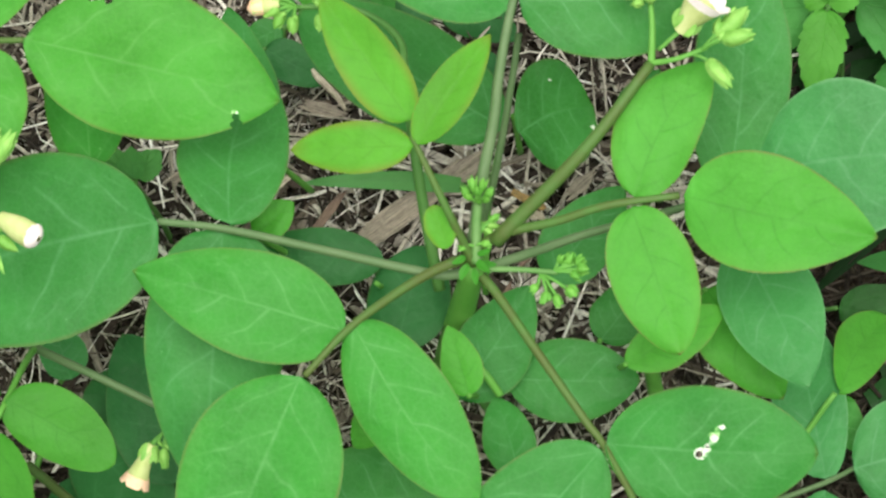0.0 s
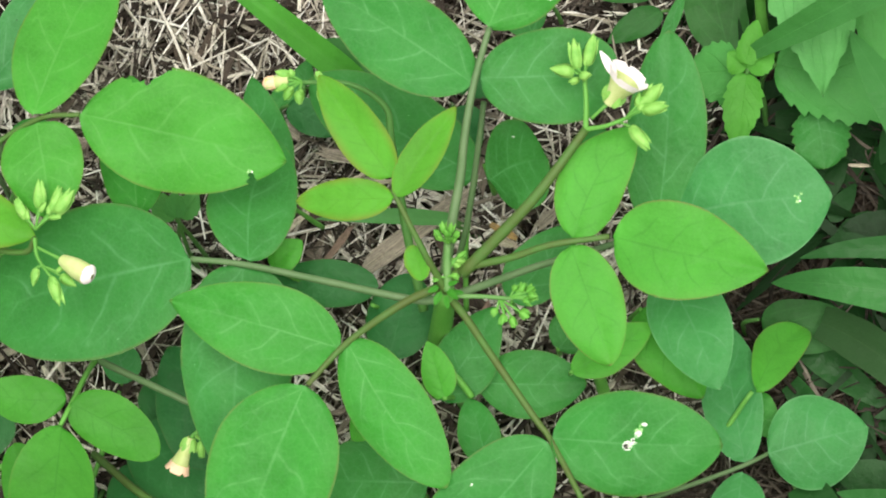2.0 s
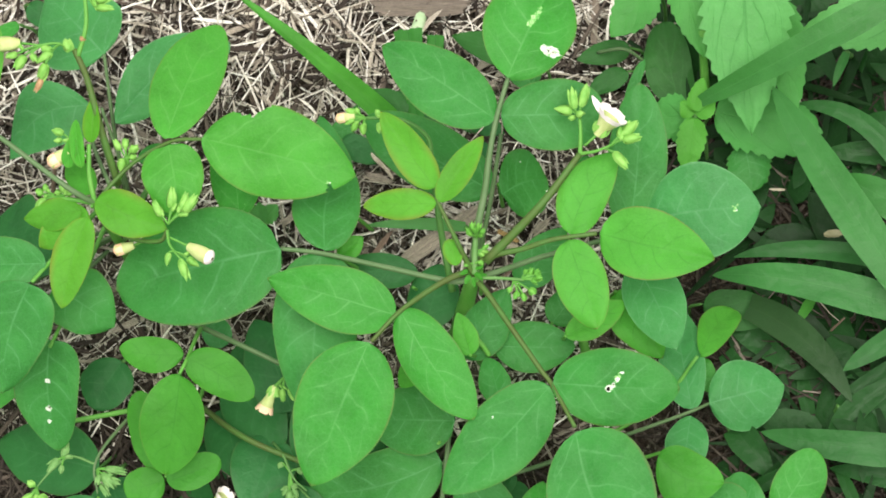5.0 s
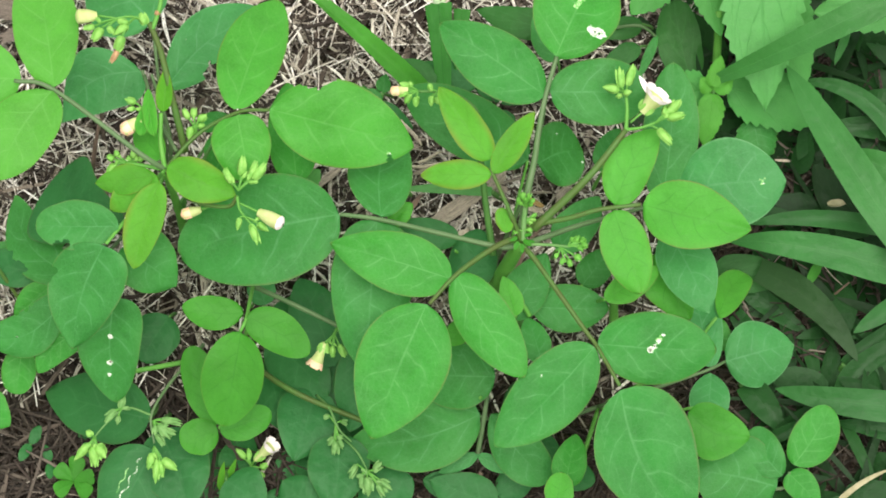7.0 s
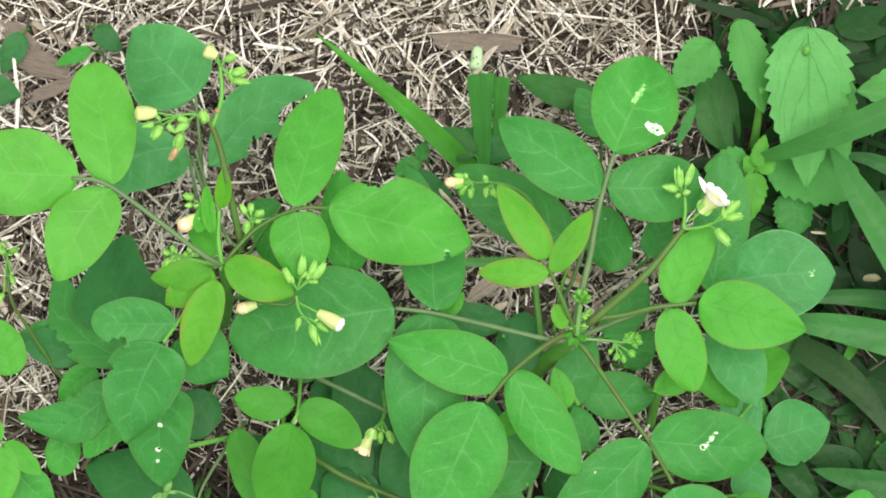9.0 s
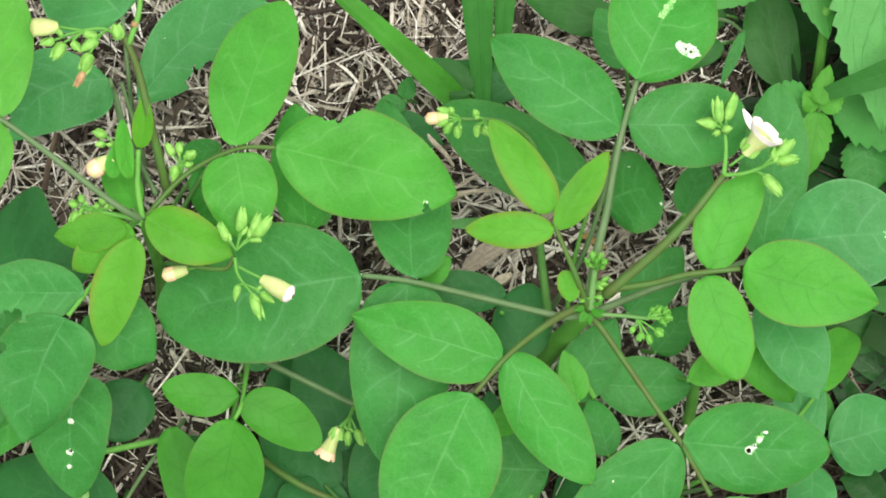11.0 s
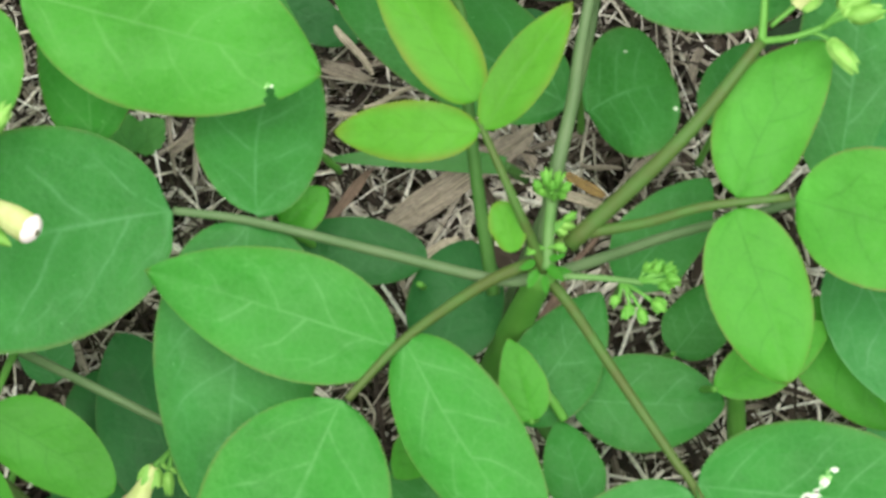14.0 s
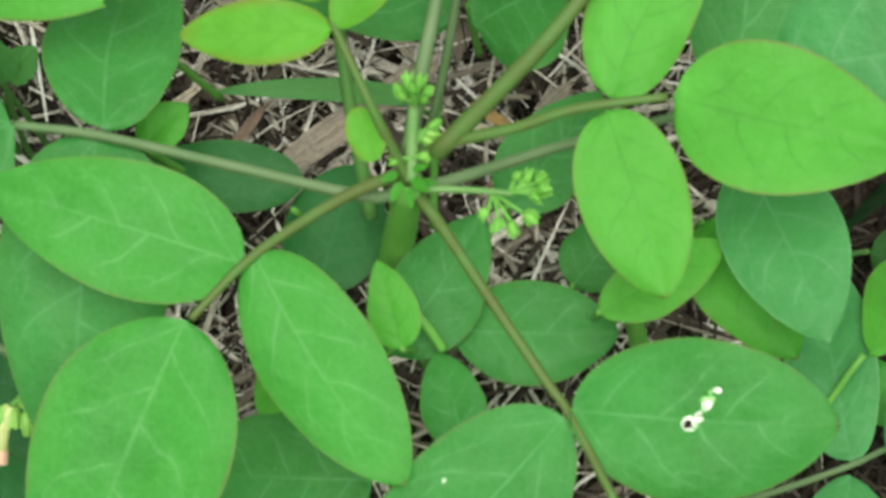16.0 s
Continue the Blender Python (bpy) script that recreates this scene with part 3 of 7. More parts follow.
def flower(parent, at, mouth, width=5.0, faded=False, lobes=True, label="", petal=None):
    """A pale yellow funnel flower with sepals at its foot and five petal lobes at its mouth."""
    p, w = mm(at), Vector(mouth) - Vector(at)
    length = w.length
    w.normalize()
    sd = w.orthogonal().normalized()
    ot = w.cross(sd)
    verts, faces = [], []
    n, m = 8, 15
    for i in range(n + 1):
        s = i / n
        r = width * 0.0005 * ((0.35 + 0.65 * s ** 1.3) if lobes else (0.55 + 0.45 * math.sin(min(1, s * 1.4) * 1.57)))
        for j in range(m):
            a = 2 * math.pi * j / m
            rr = r * (1 + 0.08 * math.cos(5 * a) * s)
            verts.append(p + w * (length * 0.001 * s * 0.8) + (sd * math.cos(a) + ot * math.sin(a)) * rr)
    for i in range(n):
        for j in range(m):
            k = (j + 1) % m
            faces.append((i * m + j, i * m + k, (i + 1) * m + k, (i + 1) * m + j))
    body = part("flower", mesh_of("flower", verts, faces, COROLLA), parent, label or "pale yellow tubular flower")
    verts, faces = [], []
    for k in range(5):
        a0 = 2 * math.pi * k / 5
        o = len(verts)
        for i in range(5):
            s = i / 4
            for j in range(5):
                q = (j / 4 - 0.5) * 1.42 * (1 - (0.40 if lobes else 0.25) * s ** 3)
                a = a0 + q
                r = width * 0.0005 * (1.04 + (0.34 * s if lobes else -0.80 * (s * s if not faded else max(0.0, (s - 0.6) / 0.4) ** 2)))
                z = length * 0.001 * ((0.78 + (0.24 if lobes else 0.14) * s) if lobes or not faded else 0.48 + 0.46 * s)
                verts.append(p + w * z + (sd * math.cos(a) + ot * math.sin(a)) * r)
        for i in range(4):
            for j in range(4):
                b0 = o + i * 5 + j
                faces.append((b0, b0 + 1, b0 + 6, b0 + 5))
    me = mesh_of("petals", verts, faces, petal or (PINK if faded else PETAL))
    part("petals", me, parent, "" if petal else "faded pink petal lobes" if faded else "white petal lobes")
    for k in range(5):
        a = 2 * math.pi * k / 5 + 0.4
        d = sd * math.cos(a) + ot * math.sin(a)
        foot = p + d * width * 0.00012
        end = p + w * (length * 0.00042) + d * width * 0.00036
        v, f, uv = leaf_data(foot * 1000, end * 1000, width * 0.34, "slim", nu=6, nv=4)
        part("sepal", mesh_of("sepal", v, f, SEPAL, uv), parent)
    return body


def flower_stalk(plant, points, r0, r1, tone="green", label=""):
    n = len(points)
    return tube("flower_stalk", points, [r0 + (r1 - r0) * k / (n - 1) for k in range(n)], STALK[tone], plant, label)


# ---- ground ----
def ground_height(x, y):
    r = math.hypot(x, y)
    k = max(0.0, 1 - r / 1.2)
    return (0.005 * noise.noise((x * 14, y * 14, 0.3)) + 0.0025 * noise.noise((x * 50, y * 50, 1.7))) * k - 0.004


def build_ground():
    near = [-0.6 + 1.2 * i / 120 for i in range(121)]
    far = [0.8, 1.2, 2, 4, 10, 40, 160, 600]
    line = [-v for v in far[::-1]] + near + far
    n = len(line)
    verts = [(x, y, ground_height(x, y)) for y in line for x in line]
    faces = [(j * n + i, j * n + i + 1, (j + 1) * n + i + 1, (j + 1) * n + i) for j in range(n - 1) for i in range(n - 1)]
    return tagged(new("ground", mesh_of("ground", verts, faces, soil)), "dark brown soil under dry straw mulch", "ground", kind="structure")


build_ground()


def build_litter(lot, count, rng, xr, yr, lengths, widths, zr, thin=0.98, void=None, flat=(0.25, 0.7), bend=0.04):
    """Straws or chips strewn over the soil, added to a lot of (corners, faces, grain)."""
    verts, faces, grain = lot
    stray = random.Random(count)
    drift = max(0.0, (xr[1] - xr[0]) - 0.6) * 0.13
    for _ in range(count):
        x, y = rng.uniform(*xr), rng.uniform(*yr)
        if drift and max(abs(x) / 0.28, (y - 0.02) / 0.24) > 1:
            x, y = x + stray.gauss(0, drift), y + stray.gauss(0, drift)
        if void and void[0] < x < void[1] and void[2] < y < void[3]:
            continue
        if x > 0.075 + 0.02 * noise.noise((y * 30, 0, 0)) and y < 0.15 and rng.random() < thin:
            continue
        a = rng.uniform(0, math.pi)
        ln = math.exp(rng.uniform(math.log(lengths[0]), math.log(lengths[1])))
        w = rng.uniform(*widths) * (0.5 + 0.5 * rng.random())
        th = w * rng.uniform(*flat)
        z = ground_height(x, y) + rng.uniform(*zr)
        pitch = rng.gauss(0, 0.11)
        bow = rng.gauss(0, bend) * ln
        d = Vector((math.cos(a), math.sin(a), pitch)).normalized()
        s = Vector((-math.sin(a), math.cos(a), rng.gauss(0, 0.3))).normalized()
        u = d.cross(s).normalized()
        if u.z < 0:
            u = -u
        c = Vector((x, y, z + abs(pitch) * ln * 0.25))
        o = len(verts)
        mark = rng.uniform(0, 60)
        skew = [rng.uniform(-0.6, 0.6) * w for _ in range(2)]
        for k in range(4):
            q = k / 3 - 0.5
            p = c + d * (ln * q) + s * (bow * (1 - 4 * q * q))
            ww = w * (rng.uniform(0.85, 1.1) if 0 < k < 3 else rng.uniform(0.35, 0.9)) * 0.5
            tilt = d * (skew[0] if k == 0 else skew[1] if k == 3 else 0)
            verts += [p - s * ww - tilt, p + u * th * 0.5 - s * ww * 0.4, p + s * ww + tilt, p - u * th * 0.5]
            grain += [(mark + q * ln * 60, 0.0), (mark + q * ln * 60, w * 800), (mark + q * ln * 60, w * 2000), (mark + q * ln * 60, w * 1000)]
        for k in range(3):
            for j in range(4):
                j2 = (j + 1) % 4
                faces.append((o + k * 4 + j, o + k * 4 + j2, o + (k + 1) * 4 + j2, o + (k + 1) * 4 + j))
        faces.append((o + 3, o + 2, o + 1, o))
        faces.append((o + 12, o + 13, o + 14, o + 15))


def litter_thing(name, lot, mat, label, category):
    return tagged(new(name, mesh_of(name, lot[0], lot[1], mat, lot[2], smooth=False)), label, category, kind="stuff")


rng = random.Random(5)
lot = ([], [], [])
build_litter(lot, 12000, rng, (-0.26, 0.26), (-0.012, 0.26), (0.005, 0.040), (0.0005, 0.0021), (0.0, 0.011))
build_litter(lot, 6000, rng, (-0.48, 0.42), (-0.002, 0.50), (0.01, 0.05), (0.0006, 0.0026), (0.0, 0.010))
build_litter(lot, 420, rng, (-0.30, -0.05), (-0.11, 0.0), (0.006, 0.045), (0.0005, 0.0018), (0.003, 0.010))
build_litter(lot, 9000, rng, (-0.62, 0.62), (0.42, 0.80), (0.01, 0.05), (0.0006, 0.0026), (0.0, 0.010), 0.0)
build_litter(lot, 17000, rng, (-1.1, 1.1), (-0.9, 1.2), (0.02, 0.09), (0.0012, 0.004), (0.0, 0.010), 0.0, (-0.5, 0.5, -0.15, 0.78))
litter_thing("straw_litter", lot, straw, "dry grey-brown straw and stem bits covering the soil", "straw")
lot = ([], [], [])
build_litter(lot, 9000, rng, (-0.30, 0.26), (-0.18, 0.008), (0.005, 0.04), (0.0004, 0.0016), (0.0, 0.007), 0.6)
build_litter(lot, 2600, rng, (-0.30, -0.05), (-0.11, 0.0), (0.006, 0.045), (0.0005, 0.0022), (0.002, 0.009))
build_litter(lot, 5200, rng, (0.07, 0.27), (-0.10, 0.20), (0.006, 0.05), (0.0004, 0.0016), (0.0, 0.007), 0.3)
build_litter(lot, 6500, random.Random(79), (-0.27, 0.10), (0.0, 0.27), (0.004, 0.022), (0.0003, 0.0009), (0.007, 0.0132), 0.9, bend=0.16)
litter_thing("damp_shaded_litter", lot, damp_shaded, "dark damp decaying straw on the soil, with shade in its colour", "straw")
lot = ([], [], [])
build_litter(lot, 1100, rng, (-0.26, 0.25), (0.0, 0.26), (0.008, 0.028), (0.0016, 0.0038), (0.002, 0.0115), flat=(0.12, 0.3), bend=0.02)
build_litter(lot, 300, rng, (-0.45, 0.40), (0.0, 0.48), (0.010, 0.034), (0.0018, 0.0044), (0.004, 0.012), flat=(0.12, 0.3), bend=0.02)
litter_thing("bark_chips", lot, chips, "flat dry brown bark and stem chips lying in the straw", "mulch")
lot = ([], [], [])
build_litter(lot, 5600, rng, (-0.27, 0.26), (-0.012, 0.27), (0.008, 0.042), (0.0004, 0.0013), (0.004, 0.0125), 1.0)
build_litter(lot, 2600, rng, (-0.6, 0.6), (0.40, 0.80), (0.012, 0.055), (0.0005, 0.0016), (0.005, 0.0135), 1.0)
build_litter(lot, 2400, rng, (-0.45, 0.40), (-0.002, 0.48), (0.012, 0.055), (0.0005, 0.0016), (0.005, 0.0135), 1.0)
# extra pale straws standing in for brighter sky light on the open litter
build_litter(lot, 1700, random.Random(77), (-0.30, -0.03), (0.045, 0.27), (0.006, 0.030), (0.0004, 0.0014), (0.003, 0.0125), 1.0)
build_litter(lot, 2400, random.Random(78), (-0.27, 0.10), (0.0, 0.27), (0.004, 0.020), (0.00025, 0.0006), (0.008, 0.0135), 1.0, bend=0.16)
litter_thing("pale_straws", lot, pale_straw, "thin bleached grass straws lying over the mulch", "straw")

# ---- plants ----
# the plant with the spreading three-part leaves

main = plant_root((8.7, 9.4, 0), "woodsorrel plant with spreading three-part green leaves and small flowers")
tube("stem", [(8.7, 10.4, -3), (15.5, 13, 32), (22.8, 14.3, 69)], [3.0, 2.9, 2.2], STALK["green"], main)
lf = petiole(main, [(20.9, 15.4, 69.5), (14.9, 12.1, 71), (7.6, 6.4, 73), (0.5, -0.3, 75), (-6.8, -9.1, 75.5)], "brown", 1.1, 0.65)
leaflet(lf, (0.2, -0.6, 75), (-38.2, 9.1, 82), 19.7, "mid", form=(0.53, 0.82), uneven=-0.01, bow=0.008)
leaflet(lf, (1.4, 1.2, 75), (23.4, -30.3, 65), 17.7, "mid", form=(0.57, 0.69), uneven=-0.08, bow=0.031)
leaflet(lf, (-7.7, -9.1, 75), (-25.3, -49.5, 61), 29.6, "mid", form=(0.59, 0.81), uneven=-0.03, bow=0.011)
lf = petiole(main, [(23.7, 17.1, 71), (28.9, 19.0, 73), (38.4, 19.9, 76), (47.7, 21.6, 79), (60.6, 22.9, 80)], "brown", 1.1, 0.7)
leaflet(lf, (52.4, 22.8, 80), (66.2, 46.7, 86), 15.2, "bright", form=(0.50, 0.68), uneven=-0.08, bow=-0.056)
leaflet(lf, (61.3, 22.8, 80), (95.4, 13.3, 83), 21.7, "bright", form=(0.53, 0.82), uneven=-0.02, bow=0.012)
leaflet(lf, (51.9, 20.9, 80), (60.5, -5.1, 74), 15.8, "bright", form=(0.50, 0.64), uneven=0.03, bow=-0.008)
lf = petiole(main, [(23.6, 14.4, 66), (34.3, 19.8, 62), (42.9, 23.6, 60), (57.4, 28.5, 58), (74.4, 33.7, 58)], "grey", 1.05, 0.7)
leaflet(lf, (72.8, 35.4, 58), (109.1, 36.9, 65), 29.8, "blue", form=(0.74, 0.75), uneven=-0.00, bow=-0.034, patches=[(0.79, 0.0, 0.03, 1), (0.80, 0.05, 0.018), (0.775, -0.03, 0.02, 1), (0.812, -0.05, 0.02, 1), (0.80, -0.02, 0.016), (0.785, 0.06, 0.02, 1)])
leaflet(lf, (70.7, 23.8, 55), (83.3, -5.4, 57), 18.2, "blue", form=(0.62, 0.81), uneven=-0.00, bow=-0.019)
leaflet(lf, (69.3, 32.4, 57), (73.0, 75.0, 74), 18.8, "old", form=(0.52, 0.62), uneven=-0.01, bow=0.021)
lf = petiole(main, [(23.6, 13.3, 67), (27.0, 9.0, 67), (33.8, -1.1, 66.5), (43.2, -14.6, 64.5), (46.4, -19.0, 64), (53.7, -33.0, 65)], "brown", 1.0, 0.65)
leaflet(lf, (46.8, -19.0, 65), (84.6, -21.7, 67), 23.4, "cool", form=(0.54, 0.65), uneven=0.00, bow=0.013, bites=[(0.445, 0.05, 0.062), (0.480, -0.06, 0.024)], patches=[(0.45, 0.04, 0.092), (0.482, -0.055, 0.058), (0.50, -0.13, 0.035), (0.514, -0.20, 0.05), (0.53, -0.27, 0.04, 1), (0.548, -0.37, 0.04), (0.50, -0.26, 0.04, 1), (0.52, -0.33, 0.035, 1)], label="leaflet with a pale-rimmed insect hole")
leaflet(lf, (45.8, -19.7, 64), (13.9, -50.8, 57), 22.5, "cool", form=(0.57, 0.78), uneven=0.04, bow=-0.027, patches=[(0.41, 0.56, 0.026)])
leaflet(lf, (53.8, -34.5, 65), (74.6, -76.4, 55), 32.8, "cool", form=(0.56, 0.82), uneven=-0.18, bow=0.090)
lf = petiole(main, [(20.7, 13.8, 66), (14.5, 13.8, 66), (-5.4, 17.6, 69), (-23.3, 20.7, 72.5), (-35.5, 21.8, 74)], "grey", 1.05, 0.7)
leaflet(lf, (-35.8, 21.8, 74), (-88.7, 13.1, 63), 35.2, "old", form=(0.46, 0.58), uneven=-0.03, bow=0.018)
leaflet(lf, (-22.5, 21.8, 73), (-19.5, 54.3, 68), 21.1, "old", form=(0.56, 0.68), uneven=0.02, bow=-0.063)
leaflet(lf, (-23.7, 21.0, 72), (-27.1, -26.0, 58), 26.6, "old", form=(0.42, 0.66), uneven=0.00, bow=0.006)
lf = petiole(main, [(22.7, 18.1, 71), (24.6, 28.4, 76), (26.8, 37.9, 80), (28.1, 46.4, 84), (30.5, 57.5, 88), (34.0, 69.4, 91)], "grey", 1.3, 0.72)
leaflet(lf, (30.2, 57.2, 88), (-3.6, 78.1, 98), 20.5, "cool", form=(0.58, 0.76), uneven=-0.06, bow=0.010)
leaflet(lf, (31.8, 58.6, 88), (62.9, 59.7, 86), 21.8, "old", form=(0.46, 0.40), uneven=0.01, bow=0.008)
leaflet(lf, (33.8, 69.7, 91), (47.6, 99.8, 95), 28.5, "mid", form=(0.63, 0.60), uneven=-0.01, bow=-0.010, bites=[(0.366, 0.60, 0.022), (0.362, 0.70, 0.026)], patches=[(0.368, 0.47, 0.07), (0.368, 0.55, 0.10), (0.366, 0.62, 0.115), (0.364, 0.69, 0.105), (0.362, 0.75, 0.088), (0.53, -0.03, 0.05, 1), (0.555, -0.02, 0.06, 1), (0.58, 0.0, 0.055, 1), (0.605, 0.0, 0.065, 1), (0.63, 0.02, 0.06, 1), (0.655, 0.0, 0.05, 1), (0.675, 0.04, 0.05, 1), (0.72, 0.02, 0.035, 1)], label="leaflet with a bleached white patch")
lf = petiole(main, [(22.8, 14.3, 69), (18.4, 21.4, 80), (12.6, 32.6, 87)], "brown", 0.95, 0.6)
leaflet(lf, (12.9, 30.5, 87), (-9.8, 31.1, 85), 9.6, "young", form=(0.57, 0.73), uneven=0.00, bow=0.001)
leaflet(lf, (13.5, 30.9, 87), (26.9, 50.7, 91), 8.7, "young", form=(0.58, 0.84), uneven=0.01, bow=-0.002)
leaflet(lf, (12.4, 35.1, 88), (-3.8, 57.4, 95), 11.2, "young", form=(0.47, 0.71), uneven=0.01, bow=-0.005)
lf = petiole(main, [(20.5, 26, 22), (22.1, 38.7, 36), (25.7, 50.7, 48)], "green", 0.7, 0.5)
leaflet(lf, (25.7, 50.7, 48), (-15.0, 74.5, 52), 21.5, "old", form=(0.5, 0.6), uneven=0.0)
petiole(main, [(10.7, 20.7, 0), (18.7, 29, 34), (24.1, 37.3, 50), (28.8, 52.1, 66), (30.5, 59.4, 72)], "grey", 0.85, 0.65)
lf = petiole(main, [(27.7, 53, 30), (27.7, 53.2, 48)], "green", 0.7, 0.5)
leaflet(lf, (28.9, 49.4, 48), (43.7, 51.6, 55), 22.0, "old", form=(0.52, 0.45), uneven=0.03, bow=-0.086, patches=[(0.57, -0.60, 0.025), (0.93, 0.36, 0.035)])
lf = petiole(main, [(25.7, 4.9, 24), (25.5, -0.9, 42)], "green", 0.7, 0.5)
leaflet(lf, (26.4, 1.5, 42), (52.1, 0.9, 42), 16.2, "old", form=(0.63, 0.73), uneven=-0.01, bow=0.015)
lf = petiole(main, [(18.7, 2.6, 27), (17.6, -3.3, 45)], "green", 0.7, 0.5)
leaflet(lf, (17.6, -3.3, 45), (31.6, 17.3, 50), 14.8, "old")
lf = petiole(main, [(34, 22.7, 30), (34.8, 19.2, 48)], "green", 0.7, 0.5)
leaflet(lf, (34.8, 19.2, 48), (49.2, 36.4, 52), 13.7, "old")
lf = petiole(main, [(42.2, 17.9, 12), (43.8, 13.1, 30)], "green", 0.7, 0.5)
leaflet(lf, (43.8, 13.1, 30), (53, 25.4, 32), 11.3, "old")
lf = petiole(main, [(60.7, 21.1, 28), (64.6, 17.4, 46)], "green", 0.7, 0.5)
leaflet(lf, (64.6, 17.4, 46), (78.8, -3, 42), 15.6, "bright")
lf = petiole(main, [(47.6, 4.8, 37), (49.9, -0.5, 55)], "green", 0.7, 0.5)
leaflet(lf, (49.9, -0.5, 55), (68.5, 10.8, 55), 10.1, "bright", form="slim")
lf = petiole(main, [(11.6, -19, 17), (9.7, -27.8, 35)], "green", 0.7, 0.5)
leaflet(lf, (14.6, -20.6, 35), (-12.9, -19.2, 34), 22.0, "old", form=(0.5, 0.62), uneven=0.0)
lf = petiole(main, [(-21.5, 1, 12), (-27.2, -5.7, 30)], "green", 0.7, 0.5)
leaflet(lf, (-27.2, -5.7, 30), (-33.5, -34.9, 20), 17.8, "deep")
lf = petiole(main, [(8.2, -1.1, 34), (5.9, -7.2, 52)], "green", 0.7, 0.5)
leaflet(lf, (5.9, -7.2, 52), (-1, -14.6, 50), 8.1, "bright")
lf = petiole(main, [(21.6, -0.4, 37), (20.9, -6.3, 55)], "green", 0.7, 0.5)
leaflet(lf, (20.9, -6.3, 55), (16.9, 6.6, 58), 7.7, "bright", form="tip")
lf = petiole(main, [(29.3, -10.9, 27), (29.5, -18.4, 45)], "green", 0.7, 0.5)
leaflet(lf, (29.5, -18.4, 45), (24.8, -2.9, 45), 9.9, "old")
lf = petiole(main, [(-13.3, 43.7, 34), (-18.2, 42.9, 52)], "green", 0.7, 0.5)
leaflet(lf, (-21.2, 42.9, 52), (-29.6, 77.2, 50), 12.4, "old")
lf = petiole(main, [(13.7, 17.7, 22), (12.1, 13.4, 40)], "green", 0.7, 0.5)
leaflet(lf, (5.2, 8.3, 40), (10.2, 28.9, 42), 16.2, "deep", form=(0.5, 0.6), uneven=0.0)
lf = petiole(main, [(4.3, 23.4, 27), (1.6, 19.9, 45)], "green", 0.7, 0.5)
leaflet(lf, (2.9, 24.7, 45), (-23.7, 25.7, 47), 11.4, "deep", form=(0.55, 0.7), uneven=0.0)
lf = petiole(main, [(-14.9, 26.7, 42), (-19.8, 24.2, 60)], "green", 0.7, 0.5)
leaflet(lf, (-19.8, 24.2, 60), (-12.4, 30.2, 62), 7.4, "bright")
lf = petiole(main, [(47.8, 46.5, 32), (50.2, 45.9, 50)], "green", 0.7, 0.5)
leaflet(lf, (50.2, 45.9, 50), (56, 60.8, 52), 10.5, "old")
# low plant with the rounded dull leaflets

side = plant_root((50.3, -19.9, 0), "low woodsorrel with rounded dull green leaflets")
lf = petiole(side, [(50.2, -20.5, 2), (66.5, -18.5, 14), (85.1, -13.0, 18), (93.1, -7.6, 13)], "grey", 0.7, 0.5)
leaflet(lf, (92.5, -8.5, 15), (116.0, -1.1, 11), 22.8, "blue", form=(0.60, 0.76), uneven=0.04, bow=-0.008)
leaflet(lf, (87.0, -11.4, 17), (81.2, 23.2, 17), 14.7, "blue", form="round")
leaflet(lf, (86.8, -15.1, 22), (84.9, -32.6, 26), 13.4, "blue", form=(0.61, 0.43), uneven=-0.01, bow=0.009)
lf = petiole(side, [(50.3, -19.9, 0), (76.5, -7.7, 12), (89, 4.5, 22)], "green", 0.8, 0.55)
leaflet(lf, (90.1, 5.7, 20), (101.2, 25.4, 9), 11.2, "bright", form=(0.57, 0.53), uneven=-0.00, bow=-0.067)
leaflet(lf, (88.8, 7.4, 12), (92.8, -3.4, 10), 8.3, "mid")
lf = petiole(side, [(50.3, -19.9, 0), (66.1, -29, 20), (79, -31.4, 36)], "green", 0.8, 0.55)
leaflet(lf, (77.3, -34.1, 40), (97.1, -42.3, 38), 17.9, "fresh", form=(0.59, 0.73), uneven=0.03, bow=0.141)
lf = petiole(side, [(50.3, -19.9, 0), (85, -48.5, 10), (108.7, -53.1, 16), (111.7, -48.9, 21)], "grey", 0.8, 0.55)
leaflet(lf, (107.7, -53.1, 18), (79.4, -48.4, 22), 27.9, "old")
leaflet(lf, (109.1, -50.2, 21), (97.5, -35.4, 22), 13.9, "old", form=(0.55, 0.33), uneven=-0.00, bow=-0.022)
leaflet(lf, (113.0, -46.7, 22), (125.3, -27.8, 26), 15.4, "mid", form=(0.52, 0.54), uneven=0.05, bow=0.033)
leaflet(lf, (111.1, -49.2, 21), (120.7, -59.9, 21), 10.1, "mid", form=(0.39, 0.66), uneven=-0.02, bow=-0.020)
lf = petiole(side, [(50.3, -19.9, 0), (25, -32.1, 14), (9.8, -30.6, 24)], "grey", 0.8, 0.55)
leaflet(lf, (9.6, -30.6, 26), (-33.9, -38.5, 19), 22.4, "old", form=(0.45, 0.73), uneven=-0.05, bow=-0.073)
leaflet(lf, (13.4, -29.9, 24), (32.2, -51.1, 15), 16.3, "old", form=(0.69, 0.55), uneven=0.00, bow=0.032)
lf = petiole(side, [(50.3, -19.9, 0), (41.7, -47.7, 14), (37.6, -54.2, 22)], "green", 0.8, 0.55)
leaflet(lf, (37.5, -54.8, 24), (41.7, -37.2, 26), 11.5, "mid")
leaflet(lf, (34.4, -64.6, 30), (35.9, -52.1, 32), 9.6, "bright", form="round")
